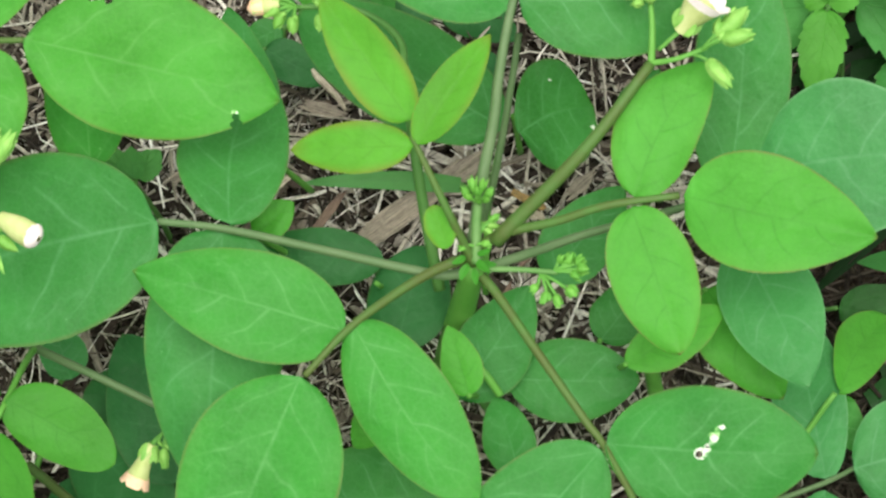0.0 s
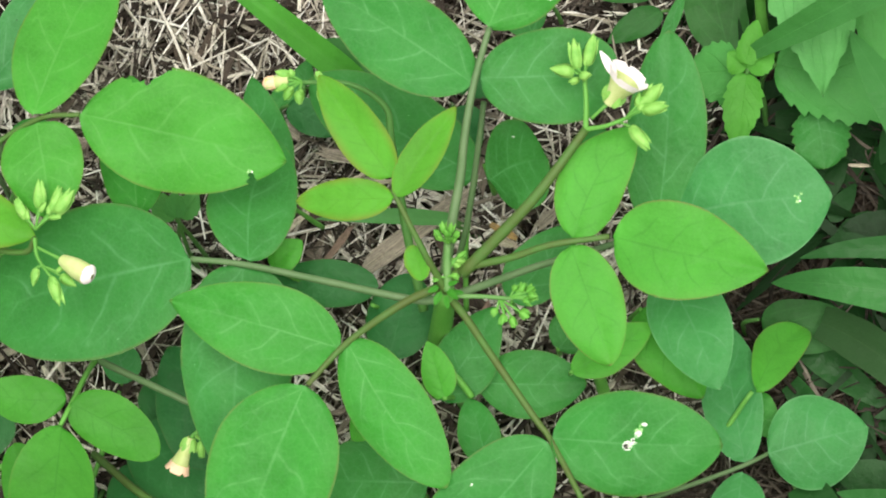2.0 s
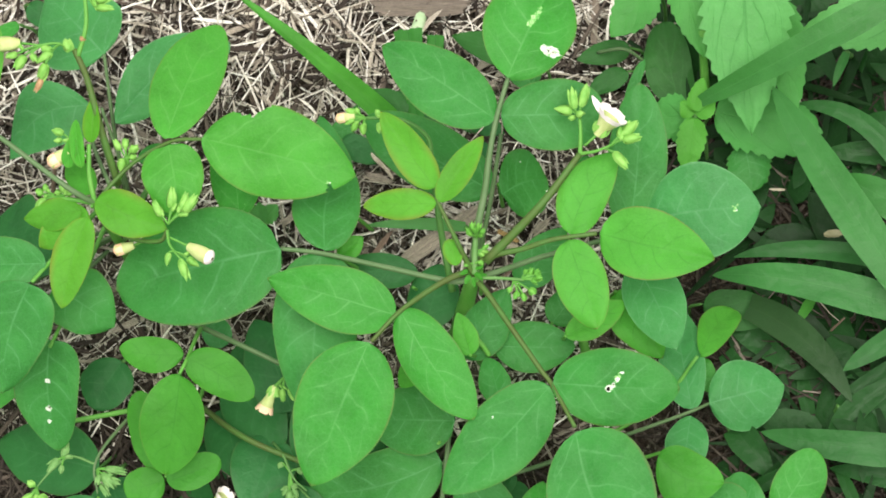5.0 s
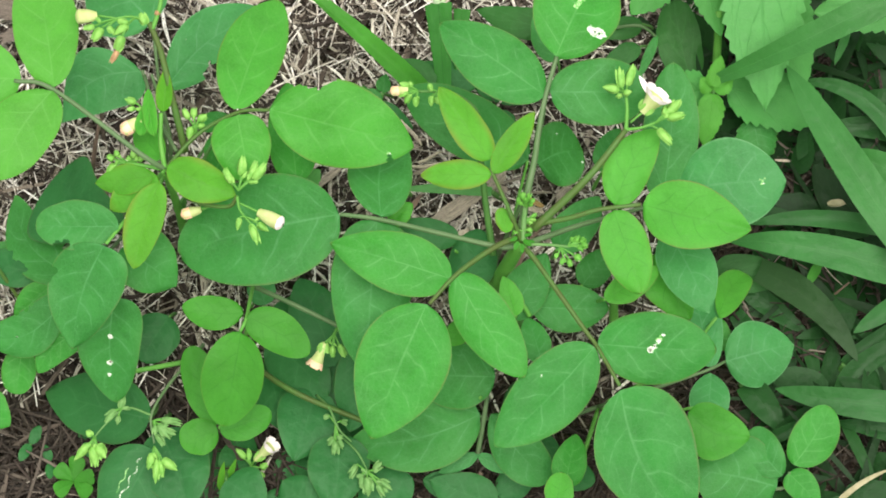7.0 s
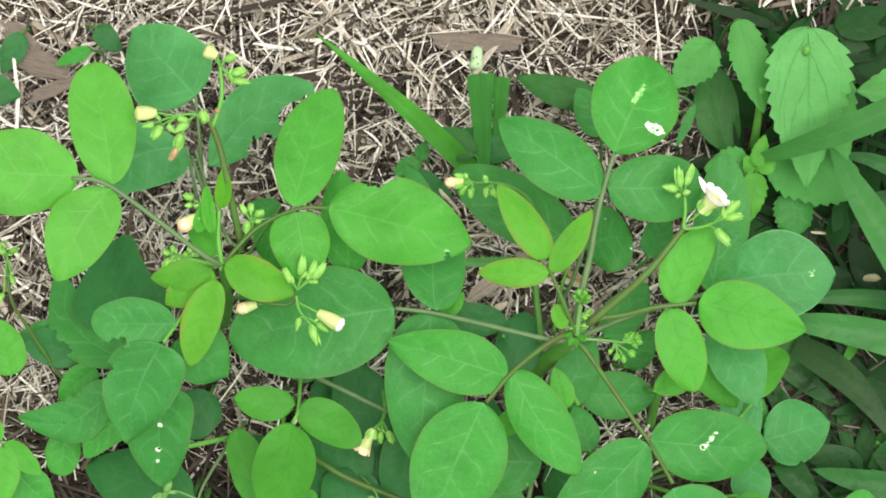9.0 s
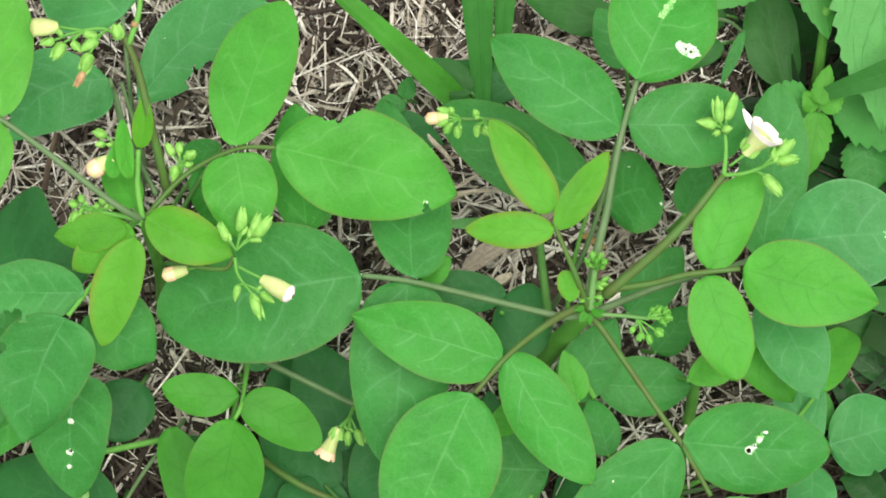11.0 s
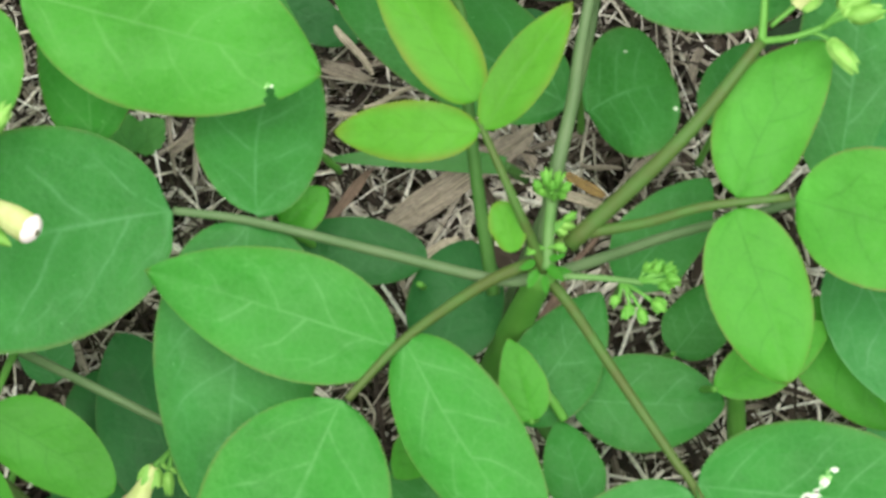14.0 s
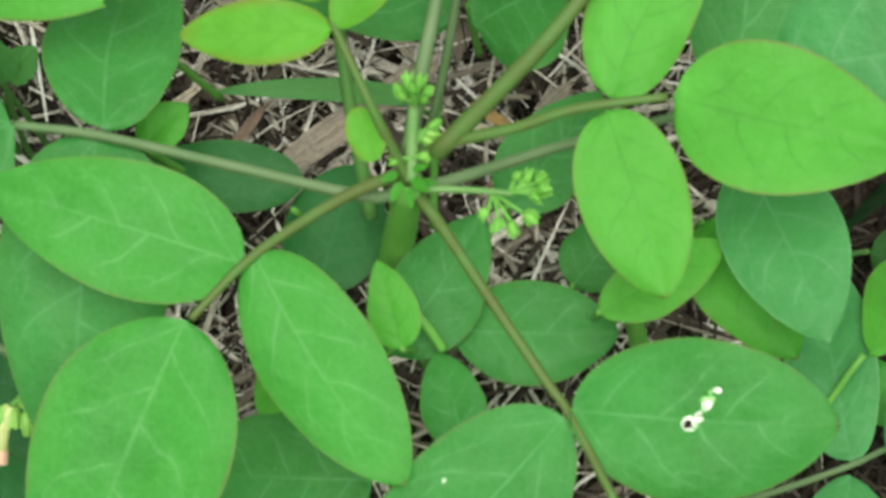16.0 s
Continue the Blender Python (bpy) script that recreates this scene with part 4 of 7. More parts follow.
# the tall plant with the flower heads

tall = plant_root((-90.9, 31.8, 0), "tall woodsorrel with yellow-green top leaves and flower heads")
tube("stem", [(-90.9, 31.8, -3), (-88.9, 30.8, 42), (-90.9, 31.8, 88)], [1.6, 1.6, 1.2], STALK["green"], tall)
lf = petiole(tall, [(-90.9, 31.8, 88), (-80.3, 43.2, 90), (-67.6, 48.5, 95), (-57.5, 48.5, 97)], "brown", 0.75, 0.55)
leaflet(lf, (-57.5, 48.7, 97), (-11.6, 39.4, 88), 27.7, "lush", form=(0.65, 0.81), uneven=-0.05, bow=-0.005, bites=[(0.185, -0.82, 0.15), (0.225, -0.86, 0.20), (0.265, -0.93, 0.22), (0.30, -0.98, 0.22), (0.86, 0.46, 0.075), (0.852, 0.37, 0.05)], patches=[(0.842, 0.31, 0.03, 1), (0.85, 0.30, 0.025)])
leaflet(lf, (-68.4, 49.2, 97), (-55.2, 91.2, 90), 20.5, "lush", form=(0.58, 0.66), uneven=-0.06, bow=-0.026)
leaflet(lf, (-67.8, 47.2, 96), (-64.1, 26.4, 91), 18.7, "lush", form=(0.34, 0.56), uneven=0.04, bow=-0.011)
lf = petiole(tall, [(-90.9, 31.8, 88), (-98.8, 34.8, 95), (-125.5, 52.3, 105), (-137.6, 54.7, 106)], "grey", 1.0, 0.65)
leaflet(lf, (-125.1, 53.1, 105), (-132.3, 93.2, 106), 20.9, "pale", form=(0.54, 0.50), uneven=-0.00, bow=0.008)
leaflet(lf, (-125.7, 51.7, 105), (-142.1, 22.7, 102), 21.1, "pale", form=(0.58, 0.78), uneven=-0.02, bow=0.058)
leaflet(lf, (-135.5, 55.4, 106), (-175.2, 57.4, 108), 27.0, "pale", form="egg")
lf = petiole(tall, [(-90.9, 31.8, 88), (-91.4, 29.9, 90)], "green", 0.6, 0.5)
leaflet(lf, (-89.8, 31.5, 92), (-68.2, 22.1, 90), 13.4, "young", form=(0.59, 0.77), uneven=-0.02, bow=0.025)
leaflet(lf, (-92.2, 26.1, 91), (-100.5, 0.7, 81), 12.3, "young", form=(0.56, 0.69), uneven=0.03, bow=0.036)
leaflet(lf, (-94.8, 29.5, 88), (-113.3, 28.2, 85), 10.1, "young", form="slim")
leaflet(lf, (-93.4, 29.9, 87), (-108.5, 20.2, 82), 12.6, "young", form="oval")
lf = petiole(tall, [(-92.6, 38.9, 70), (-102.1, 18.7, 82), (-108.9, 7.3, 86)], "green", 0.85, 0.6)
leaflet(lf, (-109.6, 6.8, 86), (-120.6, -21.7, 67), 24.5, "old", form=(0.40, 0.80), uneven=0.00, bow=0.059, bites=[(0.40, 1.0, 0.19), (0.46, 1.02, 0.14)])
leaflet(lf, (-105.2, 13.4, 86), (-131.6, 13.8, 86), 15.7, "old", form="round", bites=[(0.62, -0.74, 0.20), (0.72, -0.85, 0.24)])
leaflet(lf, (-105.5, 10.9, 72), (-88.6, 2, 60), 20.4, "old", form="oval")
lf = petiole(tall, [(-94.9, 48.7, 45), (-102.7, 15.1, 55), (-108.3, -4.1, 60)], "green", 0.85, 0.6)
leaflet(lf, (-108.5, -1.7, 60), (-109.0, -29.8, 35), 21.4, "old", form=(0.30, 0.66), uneven=0.01, bow=0.053, bites=[(0.60, 0.0, 0.04)], patches=[(0.36, -0.02, 0.07), (0.61, 0.02, 0.09), (0.73, 0.08, 0.06)])
leaflet(lf, (-126.4, -1.1, 52), (-157.0, -8.0, 42), 15.9, "old", form=(0.38, 0.76), uneven=0.01, bow=-0.179, bites=[(0.30, 0.98, 0.10), (0.36, 0.95, 0.13), (0.48, 0.98, 0.12), (0.55, 0.02, 0.04)])
leaflet(lf, (-120.5, -9.6, 48), (-135.1, -20.7, 40), 11.6, "mid", form=(0.41, 0.71), uneven=0.00, bow=0.121)
# older plants under the tall one

under = plant_root((-97.5, 60.1, 0), "older woodsorrel with large dark green leaves eaten by insects")
lf = petiole(under, [(-97.1, 58.5, 4), (-99.4, 67.5, 35), (-103.1, 82.3, 50)], "grey", 0.8, 0.55)
leaflet(lf, (-103.3, 81.8, 50), (-130.0, 65.3, 45), 23.3, "blue", form=(0.61, 1.07), uneven=-0.06, bow=0.198)
lf = petiole(under, [(-97.1, 58.5, 4), (-97.9, 76.3, 35), (-100.3, 99.8, 50)], "grey", 0.8, 0.55)
leaflet(lf, (-100.3, 99.8, 50), (-122.3, 123.8, 48), 29.6, "blue", form="oval")
lf = petiole(under, [(-97.1, 58.5, 4), (-101.2, 43.5, 35), (-106.6, 34.7, 50)], "grey", 0.8, 0.55)
leaflet(lf, (-109.2, 25.5, 50), (-126.3, 52.2, 45), 29.0, "deep", form=(0.62, 0.58), uneven=-0.03, bow=-0.329)
lf = petiole(under, [(-97.1, 58.5, 4), (-112.1, 37, 30.8), (-127.7, 21.1, 44)], "grey", 0.8, 0.55)
leaflet(lf, (-121.4, 10.9, 44), (-146.1, 41.9, 40), 17.2, "old", form=(0.40, 0.67), uneven=-0.00, bow=-0.158, bites=[(0.45, -0.98, 0.34), (0.58, -0.95, 0.25), (0.85, 0.9, 0.2), (0.30, 0.95, 0.16)])
lf = petiole(under, [(-97.1, 58.5, 4), (-116.2, 35, 26.6), (-135.7, 16.3, 38)], "grey", 0.8, 0.55)
leaflet(lf, (-136.4, 14.2, 38), (-157.4, 20.0, 36), 12.9, "deep", form=(0.48, 0.75), uneven=0.01, bow=0.003)
lf = petiole(under, [(-97.1, 58.5, 4), (-119.1, 23.1, 22.4), (-141, -7.9, 32)], "grey", 0.8, 0.55)
leaflet(lf, (-141.3, -8.5, 32), (-143.5, -24.3, 28), 11.5, "mid", form=(0.52, 0.45), uneven=0.00, bow=-0.001)
leaflet(under, (-95.4, 76.5, 48), (-60.9, 106.8, 44), 21.2, "blue", form=(0.75, 0.65), uneven=0.01, bow=-0.093, bites=[(0.35, 0.84, 0.26), (0.39, 0.90, 0.32), (0.44, 0.94, 0.30), (0.68, 0.66, 0.29), (0.73, 0.72, 0.38), (0.79, 0.72, 0.44), (0.87, 0.62, 0.38), (0.35, -0.5, 0.016)])
lf = petiole(under, [(-97.1, 58.5, 4), (-94.8, 65.3, 34), (-100.1, 81.3, 49)], "grey", 0.8, 0.55)
# the small plant with drooping flowers

small = plant_root((-65.5, 30.9, 0), "small woodsorrel with bright leaflets and drooping flower heads")
lf = petiole(small, [(-65.4, 30.2, 2), (-65.1, 9.6, 40), (-66, -7.5, 57), (-67.8, -12.5, 58)], "green", 0.8, 0.55)
leaflet(lf, (-66.9, -6.2, 58), (-86.7, -4.7, 60), 11.3, "fresh", form=(0.60, 0.66), uneven=-0.01, bow=-0.047)
leaflet(lf, (-65.7, -7.2, 58), (-45.6, -18.2, 52), 13.4, "fresh", form=(0.44, 0.58), uneven=-0.05, bow=-0.021)
leaflet(lf, (-67.6, -12.7, 58), (-74.0, -39.4, 41), 20.2, "fresh", form=(0.54, 0.64), uneven=-0.00, bow=-0.010)
lf = petiole(small, [(-72.3, 12.6, 40), (-55.2, 4, 42), (-36, -4.4, 38)], "grey", 0.95, 0.75)
lf = petiole(small, [(-65.4, 30.2, 2), (-71.6, -11.7, 12), (-75.8, -36.5, 30)], "green", 0.8, 0.55)
leaflet(lf, (-75.4, -37.9, 30), (-58.9, -30.7, 30), 10.7, "fresh", form="round")
leaflet(lf, (-76.2, -37.3, 30), (-88.7, -41.1, 30), 12.2, "fresh", form="round")
leaflet(lf, (-76.6, -35.4, 30), (-86.1, -9.4, 34), 12.6, "fresh", form="round")
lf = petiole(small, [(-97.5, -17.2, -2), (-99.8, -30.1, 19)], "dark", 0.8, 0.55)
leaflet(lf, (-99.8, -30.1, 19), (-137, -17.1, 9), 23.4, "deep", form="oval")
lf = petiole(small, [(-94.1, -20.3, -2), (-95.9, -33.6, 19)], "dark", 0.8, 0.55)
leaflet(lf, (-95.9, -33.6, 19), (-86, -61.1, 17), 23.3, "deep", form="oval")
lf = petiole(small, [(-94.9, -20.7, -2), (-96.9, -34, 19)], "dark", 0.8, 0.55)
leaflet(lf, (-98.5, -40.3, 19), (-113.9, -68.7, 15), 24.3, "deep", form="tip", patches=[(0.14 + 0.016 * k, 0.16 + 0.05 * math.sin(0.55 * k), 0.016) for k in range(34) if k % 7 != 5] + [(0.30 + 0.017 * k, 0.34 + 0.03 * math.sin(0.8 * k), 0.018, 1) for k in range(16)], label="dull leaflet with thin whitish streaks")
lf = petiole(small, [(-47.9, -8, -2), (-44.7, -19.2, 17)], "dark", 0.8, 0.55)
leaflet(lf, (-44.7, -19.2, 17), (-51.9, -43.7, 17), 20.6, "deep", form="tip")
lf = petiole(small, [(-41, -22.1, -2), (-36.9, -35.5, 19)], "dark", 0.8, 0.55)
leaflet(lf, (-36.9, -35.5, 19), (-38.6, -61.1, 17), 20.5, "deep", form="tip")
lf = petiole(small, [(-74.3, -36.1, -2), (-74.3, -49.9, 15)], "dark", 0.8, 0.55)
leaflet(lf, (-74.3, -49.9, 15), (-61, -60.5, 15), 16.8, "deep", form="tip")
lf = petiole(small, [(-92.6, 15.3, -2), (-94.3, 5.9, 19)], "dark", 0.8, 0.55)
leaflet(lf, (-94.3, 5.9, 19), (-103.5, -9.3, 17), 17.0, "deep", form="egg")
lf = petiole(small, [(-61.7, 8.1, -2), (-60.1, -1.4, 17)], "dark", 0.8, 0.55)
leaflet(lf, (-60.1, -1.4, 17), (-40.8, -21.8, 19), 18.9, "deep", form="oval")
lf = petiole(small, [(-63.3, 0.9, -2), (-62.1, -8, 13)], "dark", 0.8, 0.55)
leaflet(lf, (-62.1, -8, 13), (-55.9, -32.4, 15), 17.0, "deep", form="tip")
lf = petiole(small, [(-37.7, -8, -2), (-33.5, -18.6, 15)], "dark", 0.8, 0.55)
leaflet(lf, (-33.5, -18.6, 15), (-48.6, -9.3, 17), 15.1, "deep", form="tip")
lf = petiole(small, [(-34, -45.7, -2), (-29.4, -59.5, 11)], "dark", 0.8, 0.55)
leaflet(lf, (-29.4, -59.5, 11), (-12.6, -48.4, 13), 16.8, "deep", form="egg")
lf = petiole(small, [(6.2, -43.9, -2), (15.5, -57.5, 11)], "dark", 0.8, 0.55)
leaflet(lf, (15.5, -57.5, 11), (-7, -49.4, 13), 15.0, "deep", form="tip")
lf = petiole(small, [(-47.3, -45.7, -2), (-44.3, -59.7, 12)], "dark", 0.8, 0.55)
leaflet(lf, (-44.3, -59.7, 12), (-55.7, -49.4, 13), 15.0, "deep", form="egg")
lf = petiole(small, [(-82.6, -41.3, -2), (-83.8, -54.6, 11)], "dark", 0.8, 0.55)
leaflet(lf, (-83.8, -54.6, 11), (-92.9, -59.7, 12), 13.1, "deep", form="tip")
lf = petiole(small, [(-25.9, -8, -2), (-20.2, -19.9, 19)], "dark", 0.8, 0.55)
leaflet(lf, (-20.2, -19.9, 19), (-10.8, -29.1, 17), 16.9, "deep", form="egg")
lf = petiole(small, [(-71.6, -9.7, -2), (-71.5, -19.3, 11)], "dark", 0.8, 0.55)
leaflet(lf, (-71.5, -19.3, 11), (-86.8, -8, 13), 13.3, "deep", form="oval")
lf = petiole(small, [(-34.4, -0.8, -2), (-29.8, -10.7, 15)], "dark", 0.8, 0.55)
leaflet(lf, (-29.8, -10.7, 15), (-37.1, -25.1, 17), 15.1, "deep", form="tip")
# added filler leaves in the shaded green, closing bare straw under the others
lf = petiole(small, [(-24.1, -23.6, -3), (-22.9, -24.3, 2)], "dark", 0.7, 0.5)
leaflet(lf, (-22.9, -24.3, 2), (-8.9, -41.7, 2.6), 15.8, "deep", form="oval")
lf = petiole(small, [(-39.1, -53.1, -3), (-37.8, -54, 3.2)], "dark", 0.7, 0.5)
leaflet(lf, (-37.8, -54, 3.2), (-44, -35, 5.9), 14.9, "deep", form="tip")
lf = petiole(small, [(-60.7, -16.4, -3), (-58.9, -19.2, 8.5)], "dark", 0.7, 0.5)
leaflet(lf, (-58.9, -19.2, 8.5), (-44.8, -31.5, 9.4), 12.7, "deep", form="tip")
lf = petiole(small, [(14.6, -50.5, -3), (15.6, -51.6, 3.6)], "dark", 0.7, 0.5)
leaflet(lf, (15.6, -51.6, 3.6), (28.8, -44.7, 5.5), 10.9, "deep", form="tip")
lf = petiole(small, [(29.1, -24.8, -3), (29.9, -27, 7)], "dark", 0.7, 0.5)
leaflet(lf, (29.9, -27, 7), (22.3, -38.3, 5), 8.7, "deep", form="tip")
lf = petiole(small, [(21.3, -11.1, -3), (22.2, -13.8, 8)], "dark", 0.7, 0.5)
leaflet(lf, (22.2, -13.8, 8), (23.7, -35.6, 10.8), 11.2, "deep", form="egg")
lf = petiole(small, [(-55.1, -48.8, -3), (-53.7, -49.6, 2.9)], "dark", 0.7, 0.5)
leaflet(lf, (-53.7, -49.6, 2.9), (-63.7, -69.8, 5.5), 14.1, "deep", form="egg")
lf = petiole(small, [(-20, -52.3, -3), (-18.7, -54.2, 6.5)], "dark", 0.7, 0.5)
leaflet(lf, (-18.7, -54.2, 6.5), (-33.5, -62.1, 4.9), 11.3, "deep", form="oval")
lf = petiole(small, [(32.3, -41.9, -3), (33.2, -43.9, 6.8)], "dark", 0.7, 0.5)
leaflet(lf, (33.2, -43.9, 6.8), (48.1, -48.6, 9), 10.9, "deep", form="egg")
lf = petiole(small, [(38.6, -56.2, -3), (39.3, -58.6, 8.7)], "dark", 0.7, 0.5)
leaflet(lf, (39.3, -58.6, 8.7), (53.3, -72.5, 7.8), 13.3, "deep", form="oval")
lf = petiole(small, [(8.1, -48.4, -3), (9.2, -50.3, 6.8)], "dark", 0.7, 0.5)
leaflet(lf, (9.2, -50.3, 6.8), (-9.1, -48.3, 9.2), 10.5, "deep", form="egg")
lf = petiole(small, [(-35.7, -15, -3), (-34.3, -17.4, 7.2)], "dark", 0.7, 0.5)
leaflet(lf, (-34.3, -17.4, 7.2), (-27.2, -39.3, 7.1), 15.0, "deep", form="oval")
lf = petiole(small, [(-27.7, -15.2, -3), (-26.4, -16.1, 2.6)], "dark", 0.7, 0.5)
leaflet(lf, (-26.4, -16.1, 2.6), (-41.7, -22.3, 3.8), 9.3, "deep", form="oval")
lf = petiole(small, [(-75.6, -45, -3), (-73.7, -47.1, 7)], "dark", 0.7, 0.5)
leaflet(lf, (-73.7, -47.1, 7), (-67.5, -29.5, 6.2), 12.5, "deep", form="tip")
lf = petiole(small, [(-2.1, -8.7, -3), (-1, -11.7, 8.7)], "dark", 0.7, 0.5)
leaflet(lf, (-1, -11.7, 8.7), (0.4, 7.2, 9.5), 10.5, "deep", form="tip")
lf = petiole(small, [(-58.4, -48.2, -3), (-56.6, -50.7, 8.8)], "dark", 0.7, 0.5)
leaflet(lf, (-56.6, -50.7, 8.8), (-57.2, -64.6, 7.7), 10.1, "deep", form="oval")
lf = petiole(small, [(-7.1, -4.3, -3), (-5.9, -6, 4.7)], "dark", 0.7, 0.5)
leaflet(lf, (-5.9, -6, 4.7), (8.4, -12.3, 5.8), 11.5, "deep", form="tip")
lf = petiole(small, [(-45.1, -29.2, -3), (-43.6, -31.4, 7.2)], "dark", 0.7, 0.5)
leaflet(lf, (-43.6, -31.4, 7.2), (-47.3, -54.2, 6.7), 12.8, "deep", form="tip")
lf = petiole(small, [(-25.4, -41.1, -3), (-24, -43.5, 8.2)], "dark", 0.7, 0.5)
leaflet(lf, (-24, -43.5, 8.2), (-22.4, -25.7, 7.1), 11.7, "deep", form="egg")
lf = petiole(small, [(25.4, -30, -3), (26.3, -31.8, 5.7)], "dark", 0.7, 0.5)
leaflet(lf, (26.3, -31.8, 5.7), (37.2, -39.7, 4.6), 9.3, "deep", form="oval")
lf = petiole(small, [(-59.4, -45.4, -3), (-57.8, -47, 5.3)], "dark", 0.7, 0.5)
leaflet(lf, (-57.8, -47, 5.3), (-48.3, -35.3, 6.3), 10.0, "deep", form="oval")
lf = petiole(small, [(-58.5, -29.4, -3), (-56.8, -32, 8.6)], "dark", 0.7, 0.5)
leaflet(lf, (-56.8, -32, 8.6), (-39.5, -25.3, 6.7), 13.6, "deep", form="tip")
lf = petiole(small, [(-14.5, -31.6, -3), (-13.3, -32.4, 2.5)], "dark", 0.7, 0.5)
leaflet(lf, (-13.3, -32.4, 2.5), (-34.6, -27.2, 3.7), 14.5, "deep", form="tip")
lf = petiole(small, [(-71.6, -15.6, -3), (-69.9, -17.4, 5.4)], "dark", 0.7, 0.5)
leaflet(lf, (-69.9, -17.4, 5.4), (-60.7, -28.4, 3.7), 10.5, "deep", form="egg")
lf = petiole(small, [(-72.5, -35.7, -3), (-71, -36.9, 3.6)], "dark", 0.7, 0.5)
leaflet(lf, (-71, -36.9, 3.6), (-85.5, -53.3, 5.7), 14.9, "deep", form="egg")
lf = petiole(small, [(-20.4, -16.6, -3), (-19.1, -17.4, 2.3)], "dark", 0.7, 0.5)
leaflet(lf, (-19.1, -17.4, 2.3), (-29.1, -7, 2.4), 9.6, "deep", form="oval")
# flower heads of the spreading plant
st = flower_stalk(main, [(26.7, 17.6, 72), (43.7, 30.9, 83), (55.9, 45, 89)], 1.5, 0.95, "brown")
tube("branch", [(55.9, 45, 89), (56.2, 50.5, 92), (55.9, 55.4, 93)], [0.7, 0.55, 0.5], STALK["green"], st)
tube("branch", [(55.9, 45, 89), (60.7, 44.9, 91), (66, 46.5, 92)], [0.6, 0.5, 0.45], STALK["green"], st)
stalked_bud(st, (55.9, 55.4, 93), (54.4, 57.3, 94), (53.7, 63.7, 97), 3.4)
stalked_bud(st, (55.9, 55.4, 93), (56.4, 58.1, 94), (58.2, 64.6, 97), 3.8)
stalked_bud(st, (55.9, 55.4, 93), (53.7, 56.7, 94), (48.3, 57.3, 95), 4.1)
stalked_bud(st, (55.9, 55.4, 93), (55.1, 55.4, 94), (57.5, 55.3, 96), 2.9)
stalked_bud(st, (55.9, 55.4, 93), (54.4, 55.4, 93), (52.9, 53.8, 95), 2.2)
stalked_bud(st, (55.9, 55.4, 93), (54.5, 57.3, 94.5), (53.5, 59.5, 95.6), 1.4)
stalked_bud(st, (55.9, 55.4, 93), (56.2, 57.9, 94.5), (56.2, 60.4, 95.6), 1.5)
stalked_bud(st, (65.1, 46.1, 92), (68.7, 48.6, 93), (73.3, 53, 95), 4.5)
stalked_bud(st, (65.1, 46.1, 92), (68.7, 47.4, 93), (74.7, 48, 94), 3.8)
stalked_bud(st, (65.1, 46.1, 92), (67.3, 48.2, 93), (71.5, 51, 95), 2.9)
stalked_bud(st, (65.1, 46.1, 92), (67.7, 48.4, 93.5), (68.3, 51.4, 94.5), 2.4)
stalked_bud(st, (65.1, 46.1, 92), (68, 47.3, 93.5), (69.5, 49.1, 93.9), 1.6)
stalked_bud(st, (63, 45.7, 91), (66, 44.5, 91), (70.4, 38.9, 91), 3.6)
tube("flower_pedicel", [(57.3, 47.1, 90), (59.2, 48.3, 91.4), (61.1, 49.8, 92)], [0.4, 0.36, 0.45], STALK["green"], st, sides=6, steps=4)
flower(st, (61.1, 49.8, 92), (66.1, 54.3, 97), 7.2, False, True)
leaflet(st, (63.2, 54.1, 96), (59.8, 59.5, 99), 2.0, PETAL, form="slim", name="petal", label="narrow white petal")
st = flower_stalk(main, [(24, 13.5, 69), (31.6, 12.8, 70), (38.2, 11.8, 71)], 0.6, 0.5, "downy")
for foot, tip, wide in [((40, 13, 72), (41.2, 14.8, 73.6), 2.0), ((41.4, 13, 72), (43.4, 13.8, 73.4), 2.1), ((41.8, 12, 72), (44.1, 11.6, 73), 2.1), ((40.8, 11.4, 72), (42.3, 9.8, 73), 1.9), ((38.4, 13.3, 72), (39.4, 14.2, 73.6), 1.6)]:
    stalked_bud(st, (37.6, 11.9, 71), foot, tip, wide, YOUNGBUD)
for foot, tip, wide in [((36.2, 8.5, 70), (35.4, 6.1, 69.4), 2.0), ((37.8, 7.9, 70), (38.6, 5.4, 69.4), 2.1), ((39.7, 9.1, 70), (42.0, 7.5, 70.2), 2.4), ((34.6, 9.7, 70), (33, 8.4, 70), 1.6)]:
    stalked_bud(st, (35, 12.2, 70), foot, tip, wide, YOUNGBUD)
st = flower_stalk(main, [(23.3, 14.3, 70), (23.4, 19.4, 73.5), (23.9, 23.6, 76.6)], 1.1, 0.8, "downy")
for foot, tip, wide in [((22.4, 24.3, 77.6), (21, 25.6, 79.6), 1.6), ((23.3, 25, 78), (22.9, 27.4, 80), 1.8), ((24.5, 24.9, 78), (25.2, 27, 80.2), 1.7), ((25.2, 24.3, 77.5), (27.1, 25.2, 79.2), 1.7), ((24, 24.3, 78), (24, 25.2, 80.4), 1.7), ((22.9, 23.7, 77.8), (22, 23.8, 80), 1.5), ((25, 23.5, 77.4), (26.2, 23.2, 79.6), 1.6), ((24.2, 23.2, 77.4), (24.3, 22.4, 79.6), 1.4)]:
    stalked_bud(st, (23.9, 23.4, 76.4), foot, tip, wide, YOUNGBUD)
stalked_bud(st, (23.3, 18, 72), (23.6, 20.9, 73.4), (27.3, 18.2, 71.6), 1.9)
stalked_bud(st, (23.3, 18, 72), (24.8, 20.6, 73.6), (28.1, 20.3, 72), 1.7)
